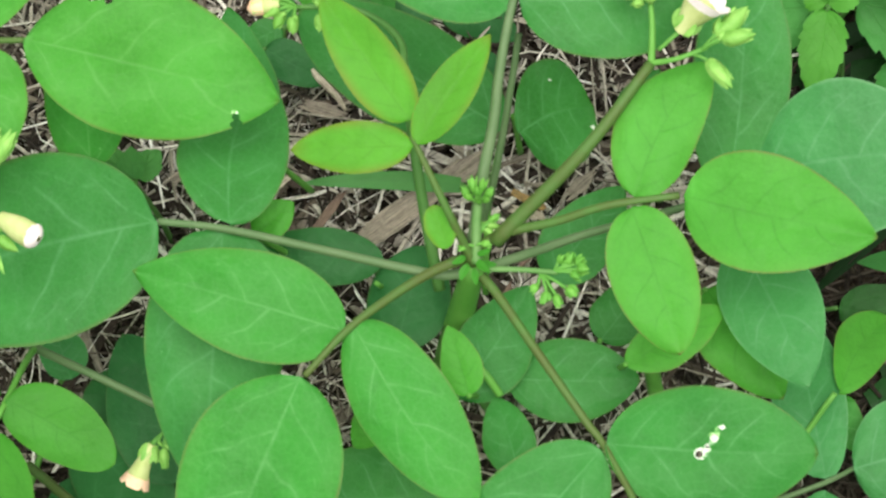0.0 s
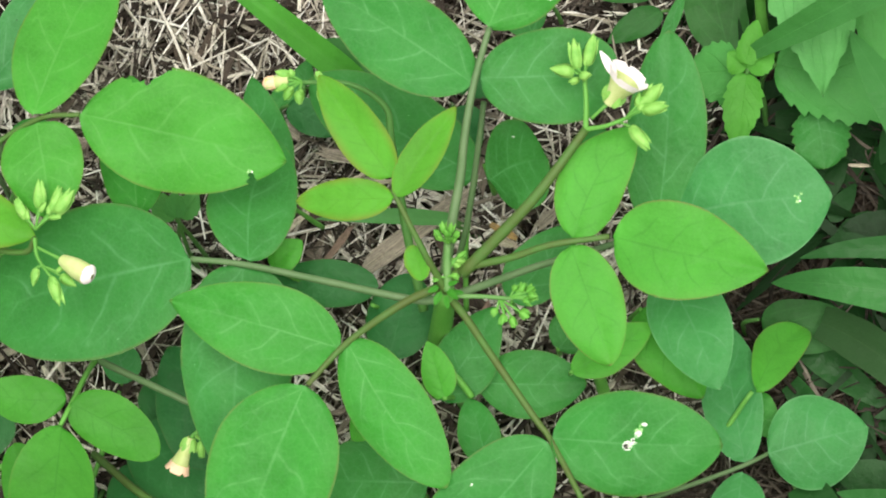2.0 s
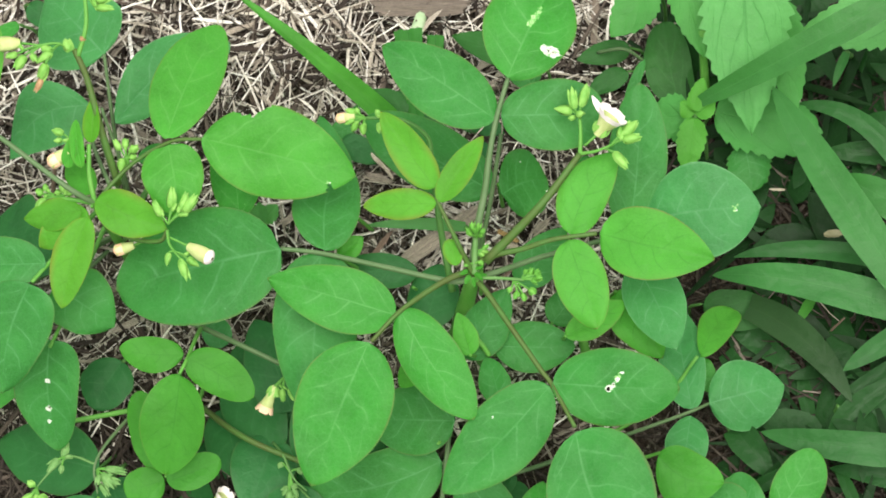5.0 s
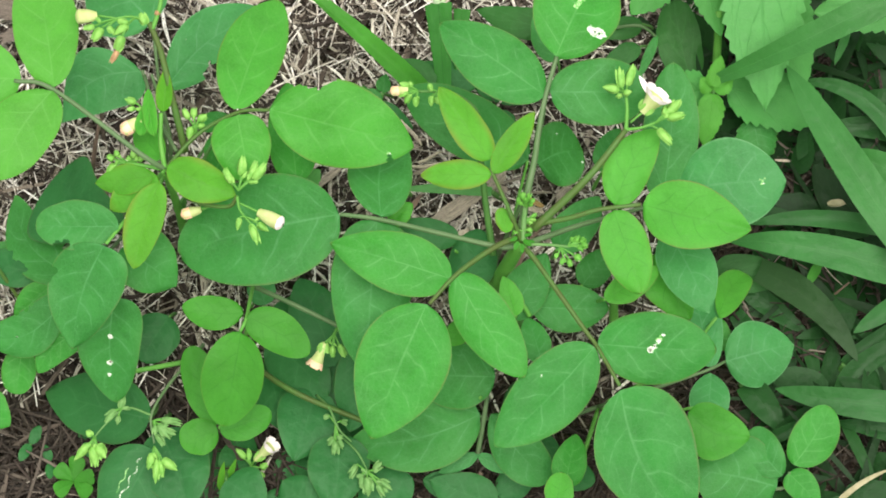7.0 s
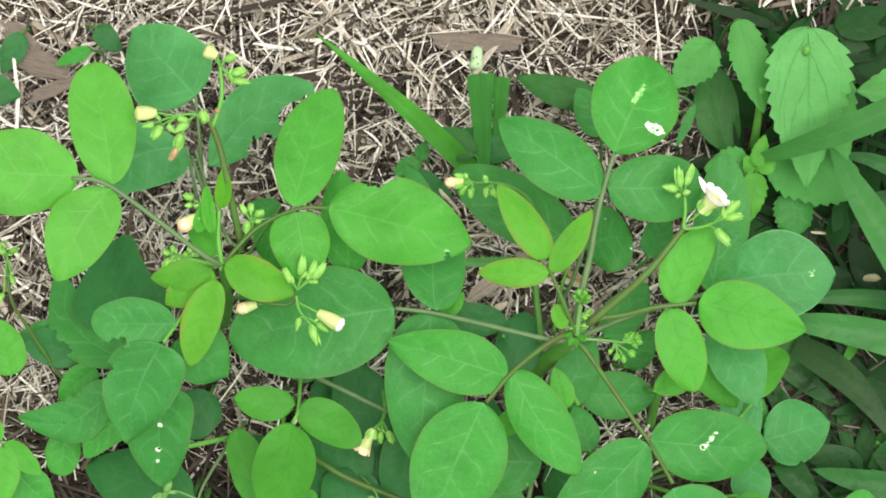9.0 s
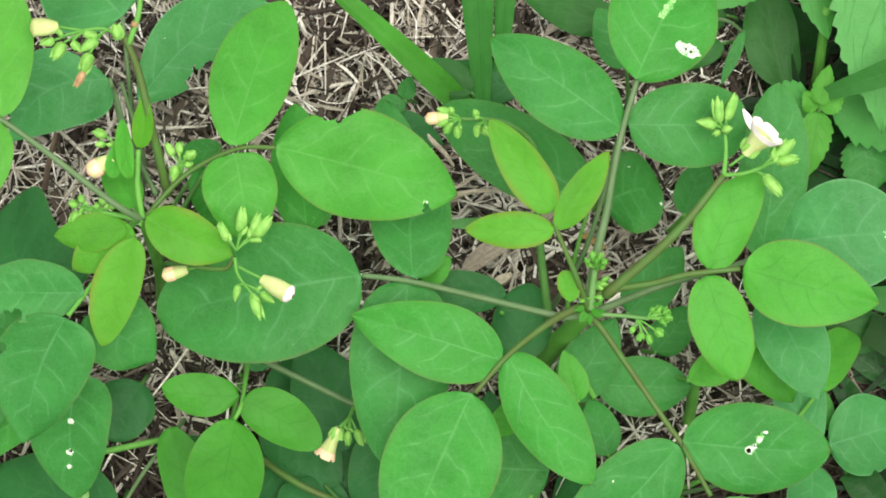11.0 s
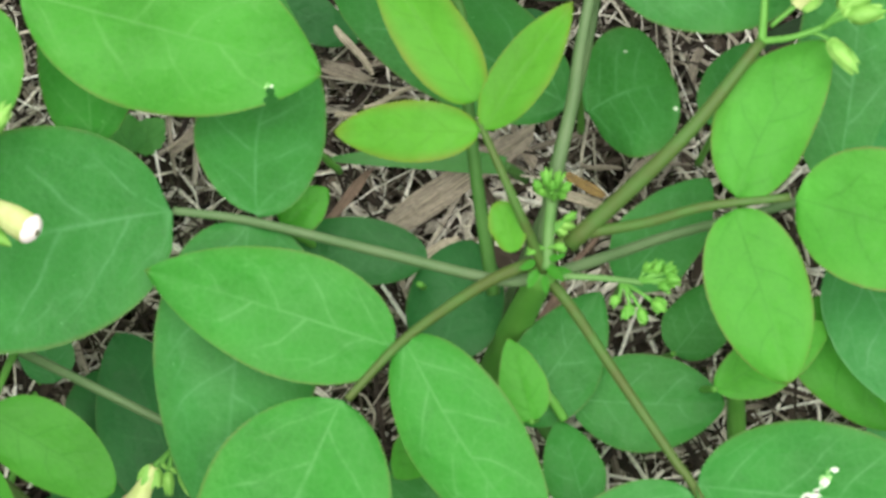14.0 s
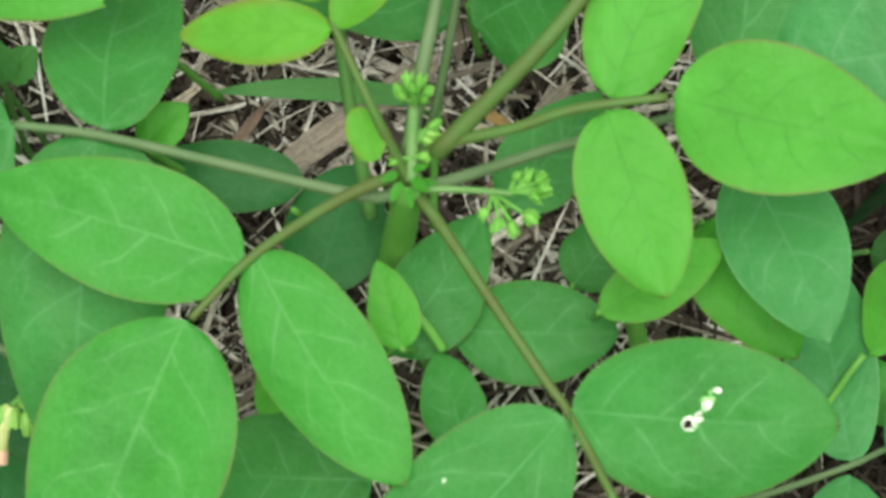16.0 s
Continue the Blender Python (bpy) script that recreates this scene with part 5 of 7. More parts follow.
stalked_bud(st, (23.3, 18, 72), (25.8, 20.9, 74), (27.9, 22.2, 74.2), 1.5, YOUNGBUD)
stalked_bud(st, (23.2, 16.7, 72), (24.3, 16.9, 73), (26.4, 16.4, 73.2), 1.4, YOUNGBUD)
stalked_bud(st, (23.2, 16.7, 72), (21.6, 16.6, 73), (20.3, 15.2, 73.6), 1.4, YOUNGBUD)
leaflet(main, (23.3, 14.3, 71), (26.0, 11.6, 71.7), 1.6, "fresh", form="tip", fold=0.5)
leaflet(main, (21.8, 13.5, 71), (20.3, 10.8, 70.3), 1.6, "fresh", form="tip", fold=0.5)
leaflet(main, (24, 13.9, 70), (27.1, 13.6, 70.7), 1.3, "fresh", form="tip", fold=0.5)
leaflet(main, (21.4, 14.7, 72), (18.9, 13.4, 72.0), 1.3, "fresh", form="tip", fold=0.5)
leaflet(main, (22.9, 13.1, 70), (23.2, 10.4, 68.6), 1.3, "fresh", form="tip", fold=0.5)
leaflet(main, (23.6, 15.1, 72), (26.1, 15.4, 73.4), 1.1, "fresh", form="tip", fold=0.5)
leaflet(main, (18.3, 15.2, 75), (15.6, 22.5, 78), 5.6, "young", form="round")
st = flower_stalk(main, [(14, 18, 46), (11.2, 33.7, 58), (9.1, 50.7, 70), (8.1, 57.6, 75), (0.4, 61.7, 79), (-10.9, 62.5, 79)], 1.2, 0.5, "dark")
tube("flower_pedicel", [(-10.9, 62.5, 79), (-12.4, 62.5, 79.9), (-13.8, 62.8, 80)], [0.4, 0.36, 0.45], STALK["green"], st, sides=6, steps=4)
flower(st, (-13.8, 62.8, 80), (-20.1, 61.8, 80), 3.1, True, False)
stalked_bud(st, (-10.6, 62.5, 79), (-13.5, 63.6, 80), (-16.8, 64.6, 81), 3.1)
stalked_bud(st, (-10.6, 62.5, 79), (-13.1, 61.3, 79), (-14.9, 58.5, 78), 2.9)
stalked_bud(st, (-10.6, 62.5, 79), (-11.3, 60.5, 79), (-11.3, 57.3, 78), 2.9)
stalked_bud(st, (-10.6, 62.5, 79), (-13.8, 61.6, 80), (-17.1, 60.9, 79), 2.6)
stalked_bud(st, (-10.6, 62.5, 79), (-12.7, 63.4, 80.5), (-13.3, 65.2, 81.1), 2.0)
stalked_bud(st, (-10.6, 62.5, 79), (-12.6, 61, 79.8), (-13.8, 60, 79.3), 1.5)
stalked_bud(st, (-10.6, 62.5, 79), (-10.9, 60.4, 79.8), (-10.2, 59.3, 79.4), 1.3)
stalked_bud(st, (-4.1, 62.1, 79), (-6.2, 60.9, 79), (-6.2, 57.7, 78), 2.7)
stalked_bud(st, (-4.1, 62.1, 79), (-4.7, 60.5, 79), (-2.9, 57.7, 78), 2.7)
stalked_bud(st, (-4.1, 62.1, 79), (-6.2, 62.8, 80), (-7.3, 64.4, 81), 2.2)
stalked_bud(st, (-4.1, 62.1, 79), (-5.7, 60.5, 79.8), (-6.1, 59.4, 79.4), 1.1)
stalked_bud(st, (-4.1, 62.1, 79), (-4.3, 60.3, 79.8), (-3.3, 59, 79.3), 1.5)
stalked_bud(st, (-4.1, 62.1, 79), (-5.8, 62.3, 80.5), (-7, 62.4, 81.1), 1.4)
# flower heads of the tall plant
st = flower_stalk(tall, [(-90.9, 31.8, 88), (-82.3, 23, 84), (-70.9, 19.5, 87), (-67.5, 21.4, 91)], 0.9, 0.6, "brown")
tube("branch", [(-67.5, 21.4, 91), (-66.7, 17.2, 91), (-64.5, 13.8, 91)], [0.5, 0.42, 0.35], STALK["green"], st)
stalked_bud(st, (-67.1, 23, 92), (-69.2, 25.2, 93), (-71.5, 29.6, 95), 3.2)
stalked_bud(st, (-67.1, 23, 92), (-66.2, 27.3, 94), (-65.9, 33.2, 97), 3.6)
stalked_bud(st, (-67.1, 23, 92), (-63.9, 26.6, 93), (-60.9, 32.1, 95), 2.9)
stalked_bud(st, (-67.1, 23, 92), (-62.6, 26.4, 93), (-58, 31.2, 95), 3.9)
stalked_bud(st, (-67.1, 23, 92), (-68.6, 24.9, 93.5), (-68.8, 26.9, 94.3), 1.4)
stalked_bud(st, (-67.1, 23, 92), (-65.9, 26.4, 94.2), (-64.1, 28.3, 95.5), 1.7)
stalked_bud(st, (-67.1, 23, 92), (-64, 25.2, 93.5), (-60.7, 25, 94.5), 1.5)
stalked_bud(st, (-67.1, 23, 92), (-63.9, 25.9, 93.5), (-63.9, 28.4, 94.2), 1.6)
stalked_bud(st, (-65.2, 14.6, 91), (-66.6, 14.2, 91), (-67.3, 10.2, 90), 2.5)
stalked_bud(st, (-65.2, 14.6, 91), (-63, 12.1, 91), (-60.8, 5.4, 90), 3.4)
stalked_bud(st, (-65.2, 14.6, 91), (-60.9, 12.3, 91), (-57.3, 10, 90), 3.0)
stalked_bud(st, (-65.2, 14.6, 91), (-63, 11.9, 91.8), (-61.1, 9.8, 91.4), 1.5)
stalked_bud(st, (-65.2, 14.6, 91), (-61.7, 13, 91.8), (-60, 14.3, 91.3), 1.5)
tube("flower_pedicel", [(-66.7, 19.1, 91), (-63.6, 17.3, 91.9), (-60.5, 15.7, 92)], [0.4, 0.36, 0.45], STALK["green"], st, sides=6, steps=4)
flower(st, (-60.5, 15.7, 92), (-52.1, 10.4, 94), 4.6, False, False)
st = flower_stalk(tall, [(-84.9, 39.6, 84), (-88.2, 51.4, 97), (-91.8, 65, 106), (-95.2, 72.5, 111)], 1.2, 0.9, "brown")
tube("branch", [(-95.2, 72.5, 111), (-100.3, 74, 112), (-105.6, 73.5, 112)], [0.5, 0.45, 0.4], STALK["green"], st)
tube("branch", [(-94.1, 70.7, 110), (-91.4, 79, 114), (-92, 89.3, 117)], [0.8, 0.7, 0.6], STALK["green"], st)
stalked_bud(st, (-104.8, 73.5, 112), (-112.3, 70.9, 112), (-116, 69.6, 112), 2.7)
stalked_bud(st, (-104.8, 73.5, 112), (-110, 70.2, 112), (-112.6, 65.7, 111), 3.9)
stalked_bud(st, (-104.8, 73.5, 112), (-110.3, 71.7, 112.8), (-111.8, 73.6, 112.8), 1.7)
stalked_bud(st, (-104.8, 73.5, 112), (-107.9, 70.3, 112.8), (-105.9, 68, 112.2), 2.5)
stalked_bud(st, (-99.4, 73.7, 112), (-101.8, 71.3, 112), (-106.6, 68.1, 111), 3.9)
stalked_bud(st, (-99.4, 73.7, 112), (-96.1, 71.3, 112), (-97.9, 75.2, 113), 3.9)
stalked_bud(st, (-99.4, 73.7, 112), (-101.7, 71.7, 112.8), (-105.3, 72.4, 112.2), 2.5)
stalked_bud(st, (-99.4, 73.7, 112), (-97.1, 72.2, 112.8), (-97.4, 74.7, 113.4), 2.5)
tube("flower_pedicel", [(-105.6, 73.5, 112), (-108.6, 73.8, 112.4), (-111.6, 74.4, 112)], [0.4, 0.36, 0.45], STALK["green"], st, sides=6, steps=4)
flower(st, (-111.6, 74.4, 112), (-118.9, 73.6, 113), 4.6, False, False, petal=COROLLA)
tube("flower_pedicel", [(-101.2, 72.5, 112), (-102.3, 70, 111.9), (-103.6, 67.9, 111)], [0.4, 0.36, 0.45], STALK["green"], st, sides=6, steps=4)
bud(st, (-103.6, 67.9, 111), (-1.7, -4.2, -2.6), 5.6, 3.2, name="calyx")
bud(st, (-105.1, 64.2, 108.7), (-1.9, -3.6, -2.4), 5.0, 1.9, WITHERED, "withered_petals")
bud(st, (-92.3, 75.7, 111.5), (-0.5, -1.0, 1.6), 2.6, 2.2, WITHERED, "withered_petals")
stalked_bud(st, (-92, 88.4, 117), (-94.1, 90.8, 118), (-95.6, 94.7, 119), 3.6)
stalked_bud(st, (-92, 88.4, 117), (-90.5, 90, 118), (-86.6, 91.2, 118), 3.2)
stalked_bud(st, (-92, 88.4, 117), (-88.8, 85.9, 116), (-83.4, 87, 117), 3.6)
stalked_bud(st, (-92, 88.4, 117), (-88.7, 83.9, 116), (-82.4, 83, 116), 2.8)
stalked_bud(st, (-92, 88.4, 117), (-90.4, 89.4, 118.5), (-89, 90.1, 118.5), 1.4)
stalked_bud(st, (-92, 88.4, 117), (-89.2, 85.7, 117.1), (-87.7, 83.3, 117.5), 1.7)
stalked_bud(st, (-92, 88.4, 117), (-89.2, 85.6, 117.1), (-88.2, 87.7, 117.1), 1.1)
tube("flower_pedicel", [(-92, 88.9, 117), (-92.5, 89.9, 117.9), (-93, 91.2, 118)], [0.4, 0.36, 0.45], STALK["green"], st, sides=6, steps=4)
flower(st, (-93, 91.2, 118), (-97.3, 93.1, 119), 4.3, False, False, petal=COROLLA)
st = flower_stalk(tall, [(-90.9, 31.8, 88), (-92.1, 39.5, 93), (-91.9, 47.5, 97)], 0.9, 0.7, "green")
leaflet(tall, (-91.3, 47.9, 97), (-90.3, 60.9, 103), 5.2, "young", form="tip", fold=0.7)
leaflet(tall, (-96, 54.8, 99), (-94, 40.2, 96), 4.6, "bright", form="wide", fold=0.8)
leaflet(tall, (-96.7, 49.4, 98), (-98.4, 40.6, 95), 4.4, "bright", form="wide", fold=0.8)
leaflet(tall, (-91.9, 36.1, 86), (-101.8, 47, 84), 9.0, "bright")
tube("flower_pedicel", [(-92.4, 43.5, 95), (-95.3, 44.4, 95.9), (-98.2, 45.6, 96)], [0.4, 0.36, 0.45], STALK["green"], st, sides=6, steps=4)
flower(st, (-98.2, 45.6, 96), (-105, 41.8, 94), 4.5, True, False)
stalked_bud(st, (-92.1, 44.5, 95), (-100, 51, 97), (-103.6, 51.9, 98), 2.7)
stalked_bud(st, (-92.1, 44.5, 95), (-100.3, 49.1, 97), (-102.8, 48.5, 97), 2.5)
stalked_bud(st, (-92.1, 44.5, 95), (-98, 48.7, 97.2), (-100, 48.4, 97.7), 1.6)
stalked_bud(st, (-92.1, 44.5, 95), (-97.9, 47.6, 97.2), (-98.5, 48.5, 97.2), 1.0)
st = flower_stalk(tall, [(-90.9, 31.8, 88), (-98.5, 33.3, 88), (-106.3, 35.5, 86)], 0.8, 0.55, "green")
stalked_bud(st, (-103.1, 34.5, 87), (-107.3, 35.7, 87), (-109.7, 36.1, 88), 3.1)
stalked_bud(st, (-103.1, 34.5, 87), (-107.3, 34.5, 86), (-109, 31, 86), 3.1)
stalked_bud(st, (-103.1, 34.5, 87), (-106.1, 36.1, 88), (-106.8, 38.2, 89), 2.7)
stalked_bud(st, (-103.1, 34.5, 87), (-100.7, 35.7, 88), (-101.3, 37.8, 90), 2.7)
stalked_bud(st, (-103.1, 34.5, 87), (-99.4, 34.7, 88), (-97.3, 35.8, 90), 2.5)
stalked_bud(st, (-103.1, 34.5, 87), (-106.1, 34.8, 87.8), (-106.7, 33.7, 88.2), 1.4)
stalked_bud(st, (-103.1, 34.5, 87), (-106.3, 33.9, 87.1), (-107.5, 33, 87.1), 1.3)
stalked_bud(st, (-103.1, 34.5, 87), (-105.2, 35.6, 88.5), (-105.5, 36.3, 88.9), 1.1)
stalked_bud(st, (-103.1, 34.5, 87), (-101.7, 35.1, 88.5), (-103.1, 35.2, 89.7), 1.8)
stalked_bud(st, (-103.1, 34.5, 87), (-100.3, 34.6, 88.5), (-99.4, 35.5, 89.6), 1.5)
st = flower_stalk(tall, [(-86, 39.2, 84), (-81.7, 44.4, 88), (-81.6, 46.1, 90)], 0.7, 0.5, "green")
stalked_bud(st, (-81.6, 45.4, 89), (-83.4, 48, 91), (-85.6, 50.5, 93), 2.9)
stalked_bud(st, (-81.6, 45.4, 89), (-81.8, 48.4, 91), (-81.9, 51.1, 93), 2.7)
stalked_bud(st, (-81.6, 45.4, 89), (-80.3, 47.6, 91), (-77.7, 48.2, 93), 3.4)
stalked_bud(st, (-81.6, 45.4, 89), (-82.8, 45.5, 90), (-83.5, 41.5, 89), 3.6)
stalked_bud(st, (-81.6, 45.4, 89), (-80.7, 45.7, 90), (-78.4, 45.7, 91), 2.5)
stalked_bud(st, (-81.6, 45.4, 89), (-81.8, 47.6, 91.2), (-82.1, 48.6, 92), 1.2)
stalked_bud(st, (-81.6, 45.4, 89), (-80.5, 47, 91.2), (-79.9, 47.8, 92.1), 1.7)
tube("flower_pedicel", [(-76.1, 21.8, 82), (-77.9, 21.3, 81.4), (-79.7, 21.2, 80)], [0.4, 0.36, 0.45], STALK["green"], st, sides=6, steps=4)
flower(st, (-79.7, 21.2, 80), (-86.6, 19.5, 79), 3.6, True, False)
st = flower_stalk(tall, [(-101.3, 76, 60), (-95.6, 56.6, 75), (-87.9, 40, 83)], 0.6, 0.7, "grey")
# drooping flower heads of the small plant
st = flower_stalk(small, [(-37.3, 7.2, 24), (-37.1, -2.8, 36), (-38.2, -7.8, 41)], 0.7, 0.5, "green")
tube("flower_pedicel", [(-38.2, -7.8, 41), (-39.6, -9.4, 41.4), (-41, -10.7, 41)], [0.4, 0.36, 0.45], STALK["green"], st, sides=6, steps=4)
flower(st, (-41, -10.7, 41), (-44.7, -17.4, 37), 4.4, True, True)
stalked_bud(st, (-38.2, -7.8, 41), (-40.8, -10.9, 41), (-40.3, -13.9, 39), 2.6)
stalked_bud(st, (-38.2, -7.8, 41), (-38.7, -11.7, 41), (-38.4, -15.3, 39), 2.2)
stalked_bud(st, (-38.2, -7.8, 41), (-36.5, -11.3, 41), (-34.5, -15.3, 39), 3.0)
stalked_bud(st, (-38.2, -7.8, 41), (-39.7, -10.5, 41.8), (-38.8, -11.3, 41.1), 1.0)
stalked_bud(st, (-38.2, -7.8, 41), (-38.2, -11.1, 41.8), (-37.1, -12.1, 41), 1.0)
st = flower_stalk(small, [(-69.3, -56, 2), (-67.4, -47.4, 6), (-66.1, -43.4, 10)], 0.85, 0.6, "green")
tube("flower_pedicel", [(-66.1, -43.1, 10), (-65.5, -42.7, 11.4), (-64.9, -42.1, 12)], [0.4, 0.36, 0.45], STALK["green"], st, sides=6, steps=4)
flower(st, (-64.9, -42.1, 12), (-58.8, -38.4, 18), 4.5, False, True)
stalked_bud(st, (-66.1, -43.8, 10), (-68.3, -41.7, 12), (-71.2, -38.7, 14), 2.8)
stalked_bud(st, (-66.1, -43.8, 10), (-67.1, -41.7, 12), (-67.1, -38.4, 14), 2.4)
stalked_bud(st, (-66.1, -43.8, 10), (-63.4, -44.5, 11), (-60.7, -44, 12), 2.8)
stalked_bud(st, (-66.1, -43.8, 10), (-63.4, -45.8, 10), (-62.3, -48.2, 9), 2.6)
stalked_bud(st, (-66.1, -43.8, 10), (-67.4, -42, 12.2), (-66.7, -40.7, 12.9), 1.1)
stalked_bud(st, (-66.1, -43.8, 10), (-66.9, -42.1, 12.2), (-67.4, -40.2, 13.4), 1.6)
stalked_bud(st, (-66.1, -43.8, 10), (-64.2, -45.8, 10.8), (-64.6, -47.2, 10.3), 1.6)
leaflet(small, (-76.9, -51.5, 8), (-75.2, -43.4, 14), 2.4, "young", form="slim", fold=0.5)
leaflet(small, (-75.8, -51.1, 8), (-71.1, -42.3, 14), 2.4, "young", form="slim", fold=0.5)
st = flower_stalk(small, [(-82.7, -3.7, 18), (-92.8, -20.7, 28), (-98, -32.7, 32), (-97, -41.7, 30)], 0.7, 0.3, "grey")
stalked_bud(st, (-97, -42.4, 29), (-97.5, -44.7, 29), (-99, -49.9, 27), 3.5)
stalked_bud(st, (-97, -42.4, 29), (-96.1, -46.3, 28), (-96.6, -54.4, 26), 3.3)
stalked_bud(st, (-97, -42.4, 29), (-95.1, -46.9, 28), (-94, -52.3, 26), 2.6)
stalked_bud(st, (-97, -42.4, 29), (-94.4, -46.5, 28), (-89.4, -50.1, 27), 4.1)
stalked_bud(st, (-97, -42.4, 29), (-97, -44.9, 29.8), (-96, -46.6, 29.1), 1.4)
stalked_bud(st, (-97.7, -34.3, 31), (-96.2, -35.3, 31), (-91.7, -40.4, 30), 3.3, GREYBUD)
stalked_bud(st, (-97.7, -34.3, 31), (-94.9, -33.7, 31), (-87.7, -35.3, 31), 2.3, GREYBUD)
stalked_bud(st, (-97.7, -34.3, 31), (-94, -36.9, 30), (-89.9, -38.8, 30), 2.7, GREYBUD)
stalked_bud(st, (-97.7, -34.3, 31), (-96.5, -38.8, 30), (-93.5, -42.4, 29), 2.3, GREYBUD)
stalked_bud(st, (-97.7, -34.3, 31), (-96.6, -36.1, 31.8), (-96.8, -39.6, 31.3), 1.9, GREYBUD)
stalked_bud(st, (-97.7, -34.3, 31), (-94.8, -34.4, 31.8), (-90.9, -35.5, 31.8), 1.4, GREYBUD)
stalked_bud(st, (-97.7, -34.3, 31), (-94.5, -36.3, 31.1), (-92.2, -35.8, 31.1), 1.5, GREYBUD)
st = flower_stalk(small, [(-98, -32.7, 32), (-106.2, -29.9, 31), (-112.6, -34.6, 30), (-117.1, -39.7, 29)], 0.4, 0.28, "downy")
stalked_bud(st, (-116.6, -39.3, 29), (-118.3, -41.6, 29), (-123.4, -46.8, 27), 3.7)
stalked_bud(st, (-116.6, -39.3, 29), (-117.2, -42, 29), (-116.4, -48.8, 26), 4.1)
stalked_bud(st, (-116.6, -39.3, 29), (-115.8, -41.8, 29), (-113, -46, 27), 4.6)
stalked_bud(st, (-116.6, -39.3, 29), (-117.6, -39.2, 30), (-119.4, -37.6, 31), 2.8)
stalked_bud(st, (-116.6, -39.3, 29), (-117.7, -41.9, 29.8), (-121.7, -43.5, 28), 2.7)
stalked_bud(st, (-116.6, -39.3, 29), (-116.2, -41.9, 29.8), (-117.1, -43.5, 29.1), 1.8)
stalked_bud(st, (-116.6, -39.3, 29), (-117.3, -39.2, 30.5), (-117.8, -37.8, 31.1), 1.8)
stalked_bud(st, (-108, -30.2, 31), (-109.8, -30.6, 31), (-113.7, -34.6, 30), 3.0, GREYBUD)
stalked_bud(st, (-108, -30.2, 31), (-108.6, -30.2, 31), (-106.8, -25.5, 32), 2.5, GREYBUD)
stalked_bud(st, (-108, -30.2, 31), (-109, -32.3, 30), (-109.5, -35.1, 29), 1.8, GREYBUD)
stalked_bud(st, (-108, -30.2, 31), (-109.8, -31.1, 31.8), (-111.8, -32, 31.4), 1.3, GREYBUD)
stalked_bud(st, (-108, -30.2, 31), (-107.7, -30.4, 31.8), (-104.9, -30.3, 32.3), 1.4, GREYBUD)
st = flower_stalk(small, [(-37, -35.2, 18), (-30.8, -42.3, 22), (-26.5, -50.1, 21)], 0.4, 0.28, "downy")
stalked_bud(st, (-27.4, -49, 22), (-30.8, -46.5, 22), (-33.3, -51.2, 21), 2.3, GREYBUD)
stalked_bud(st, (-27.4, -49, 22), (-27.4, -50.9, 22), (-27, -56.8, 19), 4.0, GREYBUD)
stalked_bud(st, (-27.4, -49, 22), (-25.2, -48.4, 22), (-22.6, -46, 23), 2.7, GREYBUD)
stalked_bud(st, (-27.4, -49, 22), (-23.3, -51.6, 21), (-19.2, -54.8, 20), 2.7, GREYBUD)
stalked_bud(st, (-27.4, -49, 22), (-24, -53.2, 21), (-21.5, -56.8, 19), 2.5, GREYBUD)
stalked_bud(st, (-27.4, -49, 22), (-29.2, -50, 22), (-29.3, -54.4, 20), 2.5, GREYBUD)
stalked_bud(st, (-27.4, -49, 22), (-29.3, -48, 22.8), (-27, -50.2, 22.2), 1.5, GREYBUD)
stalked_bud(st, (-27.4, -49, 22), (-25.4, -48.8, 22.8), (-23.3, -48.9, 23.4), 1.6, GREYBUD)
stalked_bud(st, (-27.4, -49, 22), (-24.5, -52.3, 22.1), (-21.8, -52.6, 21), 1.5, GREYBUD)
stalked_bud(st, (-27.4, -49, 22), (-29.2, -50.2, 22.8), (-31, -51.1, 21.9), 1.2, GREYBUD)
st = flower_stalk(small, [(-44.6, -21.5, 18), (-40.2, -27.7, 24), (-36.8, -34.8, 23), (-32.7, -38.5, 21)], 0.45, 0.3, "downy")
stalked_bud(st, (-38, -32.9, 23), (-38.3, -37.4, 22), (-40.5, -40, 21), 2.3, GREYBUD)
stalked_bud(st, (-38, -32.9, 23), (-37.9, -38.4, 22), (-38.3, -42.8, 20), 3.3, GREYBUD)
stalked_bud(st, (-38, -32.9, 23), (-36.8, -38, 22), (-35.7, -40.9, 20), 2.0, GREYBUD)
stalked_bud(st, (-38, -32.9, 23), (-40.2, -29.9, 23), (-42.1, -31, 22), 1.7, GREYBUD)
stalked_bud(st, (-38, -32.9, 23), (-36.1, -31.9, 23), (-33.9, -32.9, 22), 1.9, GREYBUD)
stalked_bud(st, (-38, -32.9, 23), (-37.4, -37.2, 23.1), (-35.3, -37.9, 22.1), 1.8, GREYBUD)
stalked_bud(st, (-38, -32.9, 23), (-37, -37.1, 23.1), (-36.4, -38.5, 22.1), 1.1, GREYBUD)
st = flower_stalk(small, [(-88.6, -8.4, 14), (-105.1, -13, 18), (-112.6, -14.4, 18)], 0.9, 0.9, "green")
st = flower_stalk(small, [(-70.4, -7.7, 18), (-51.8, -22.5, 25), (-27.6, -31.6, 20)], 1.0, 0.9, "brown")
# plant at the far side of the tall one

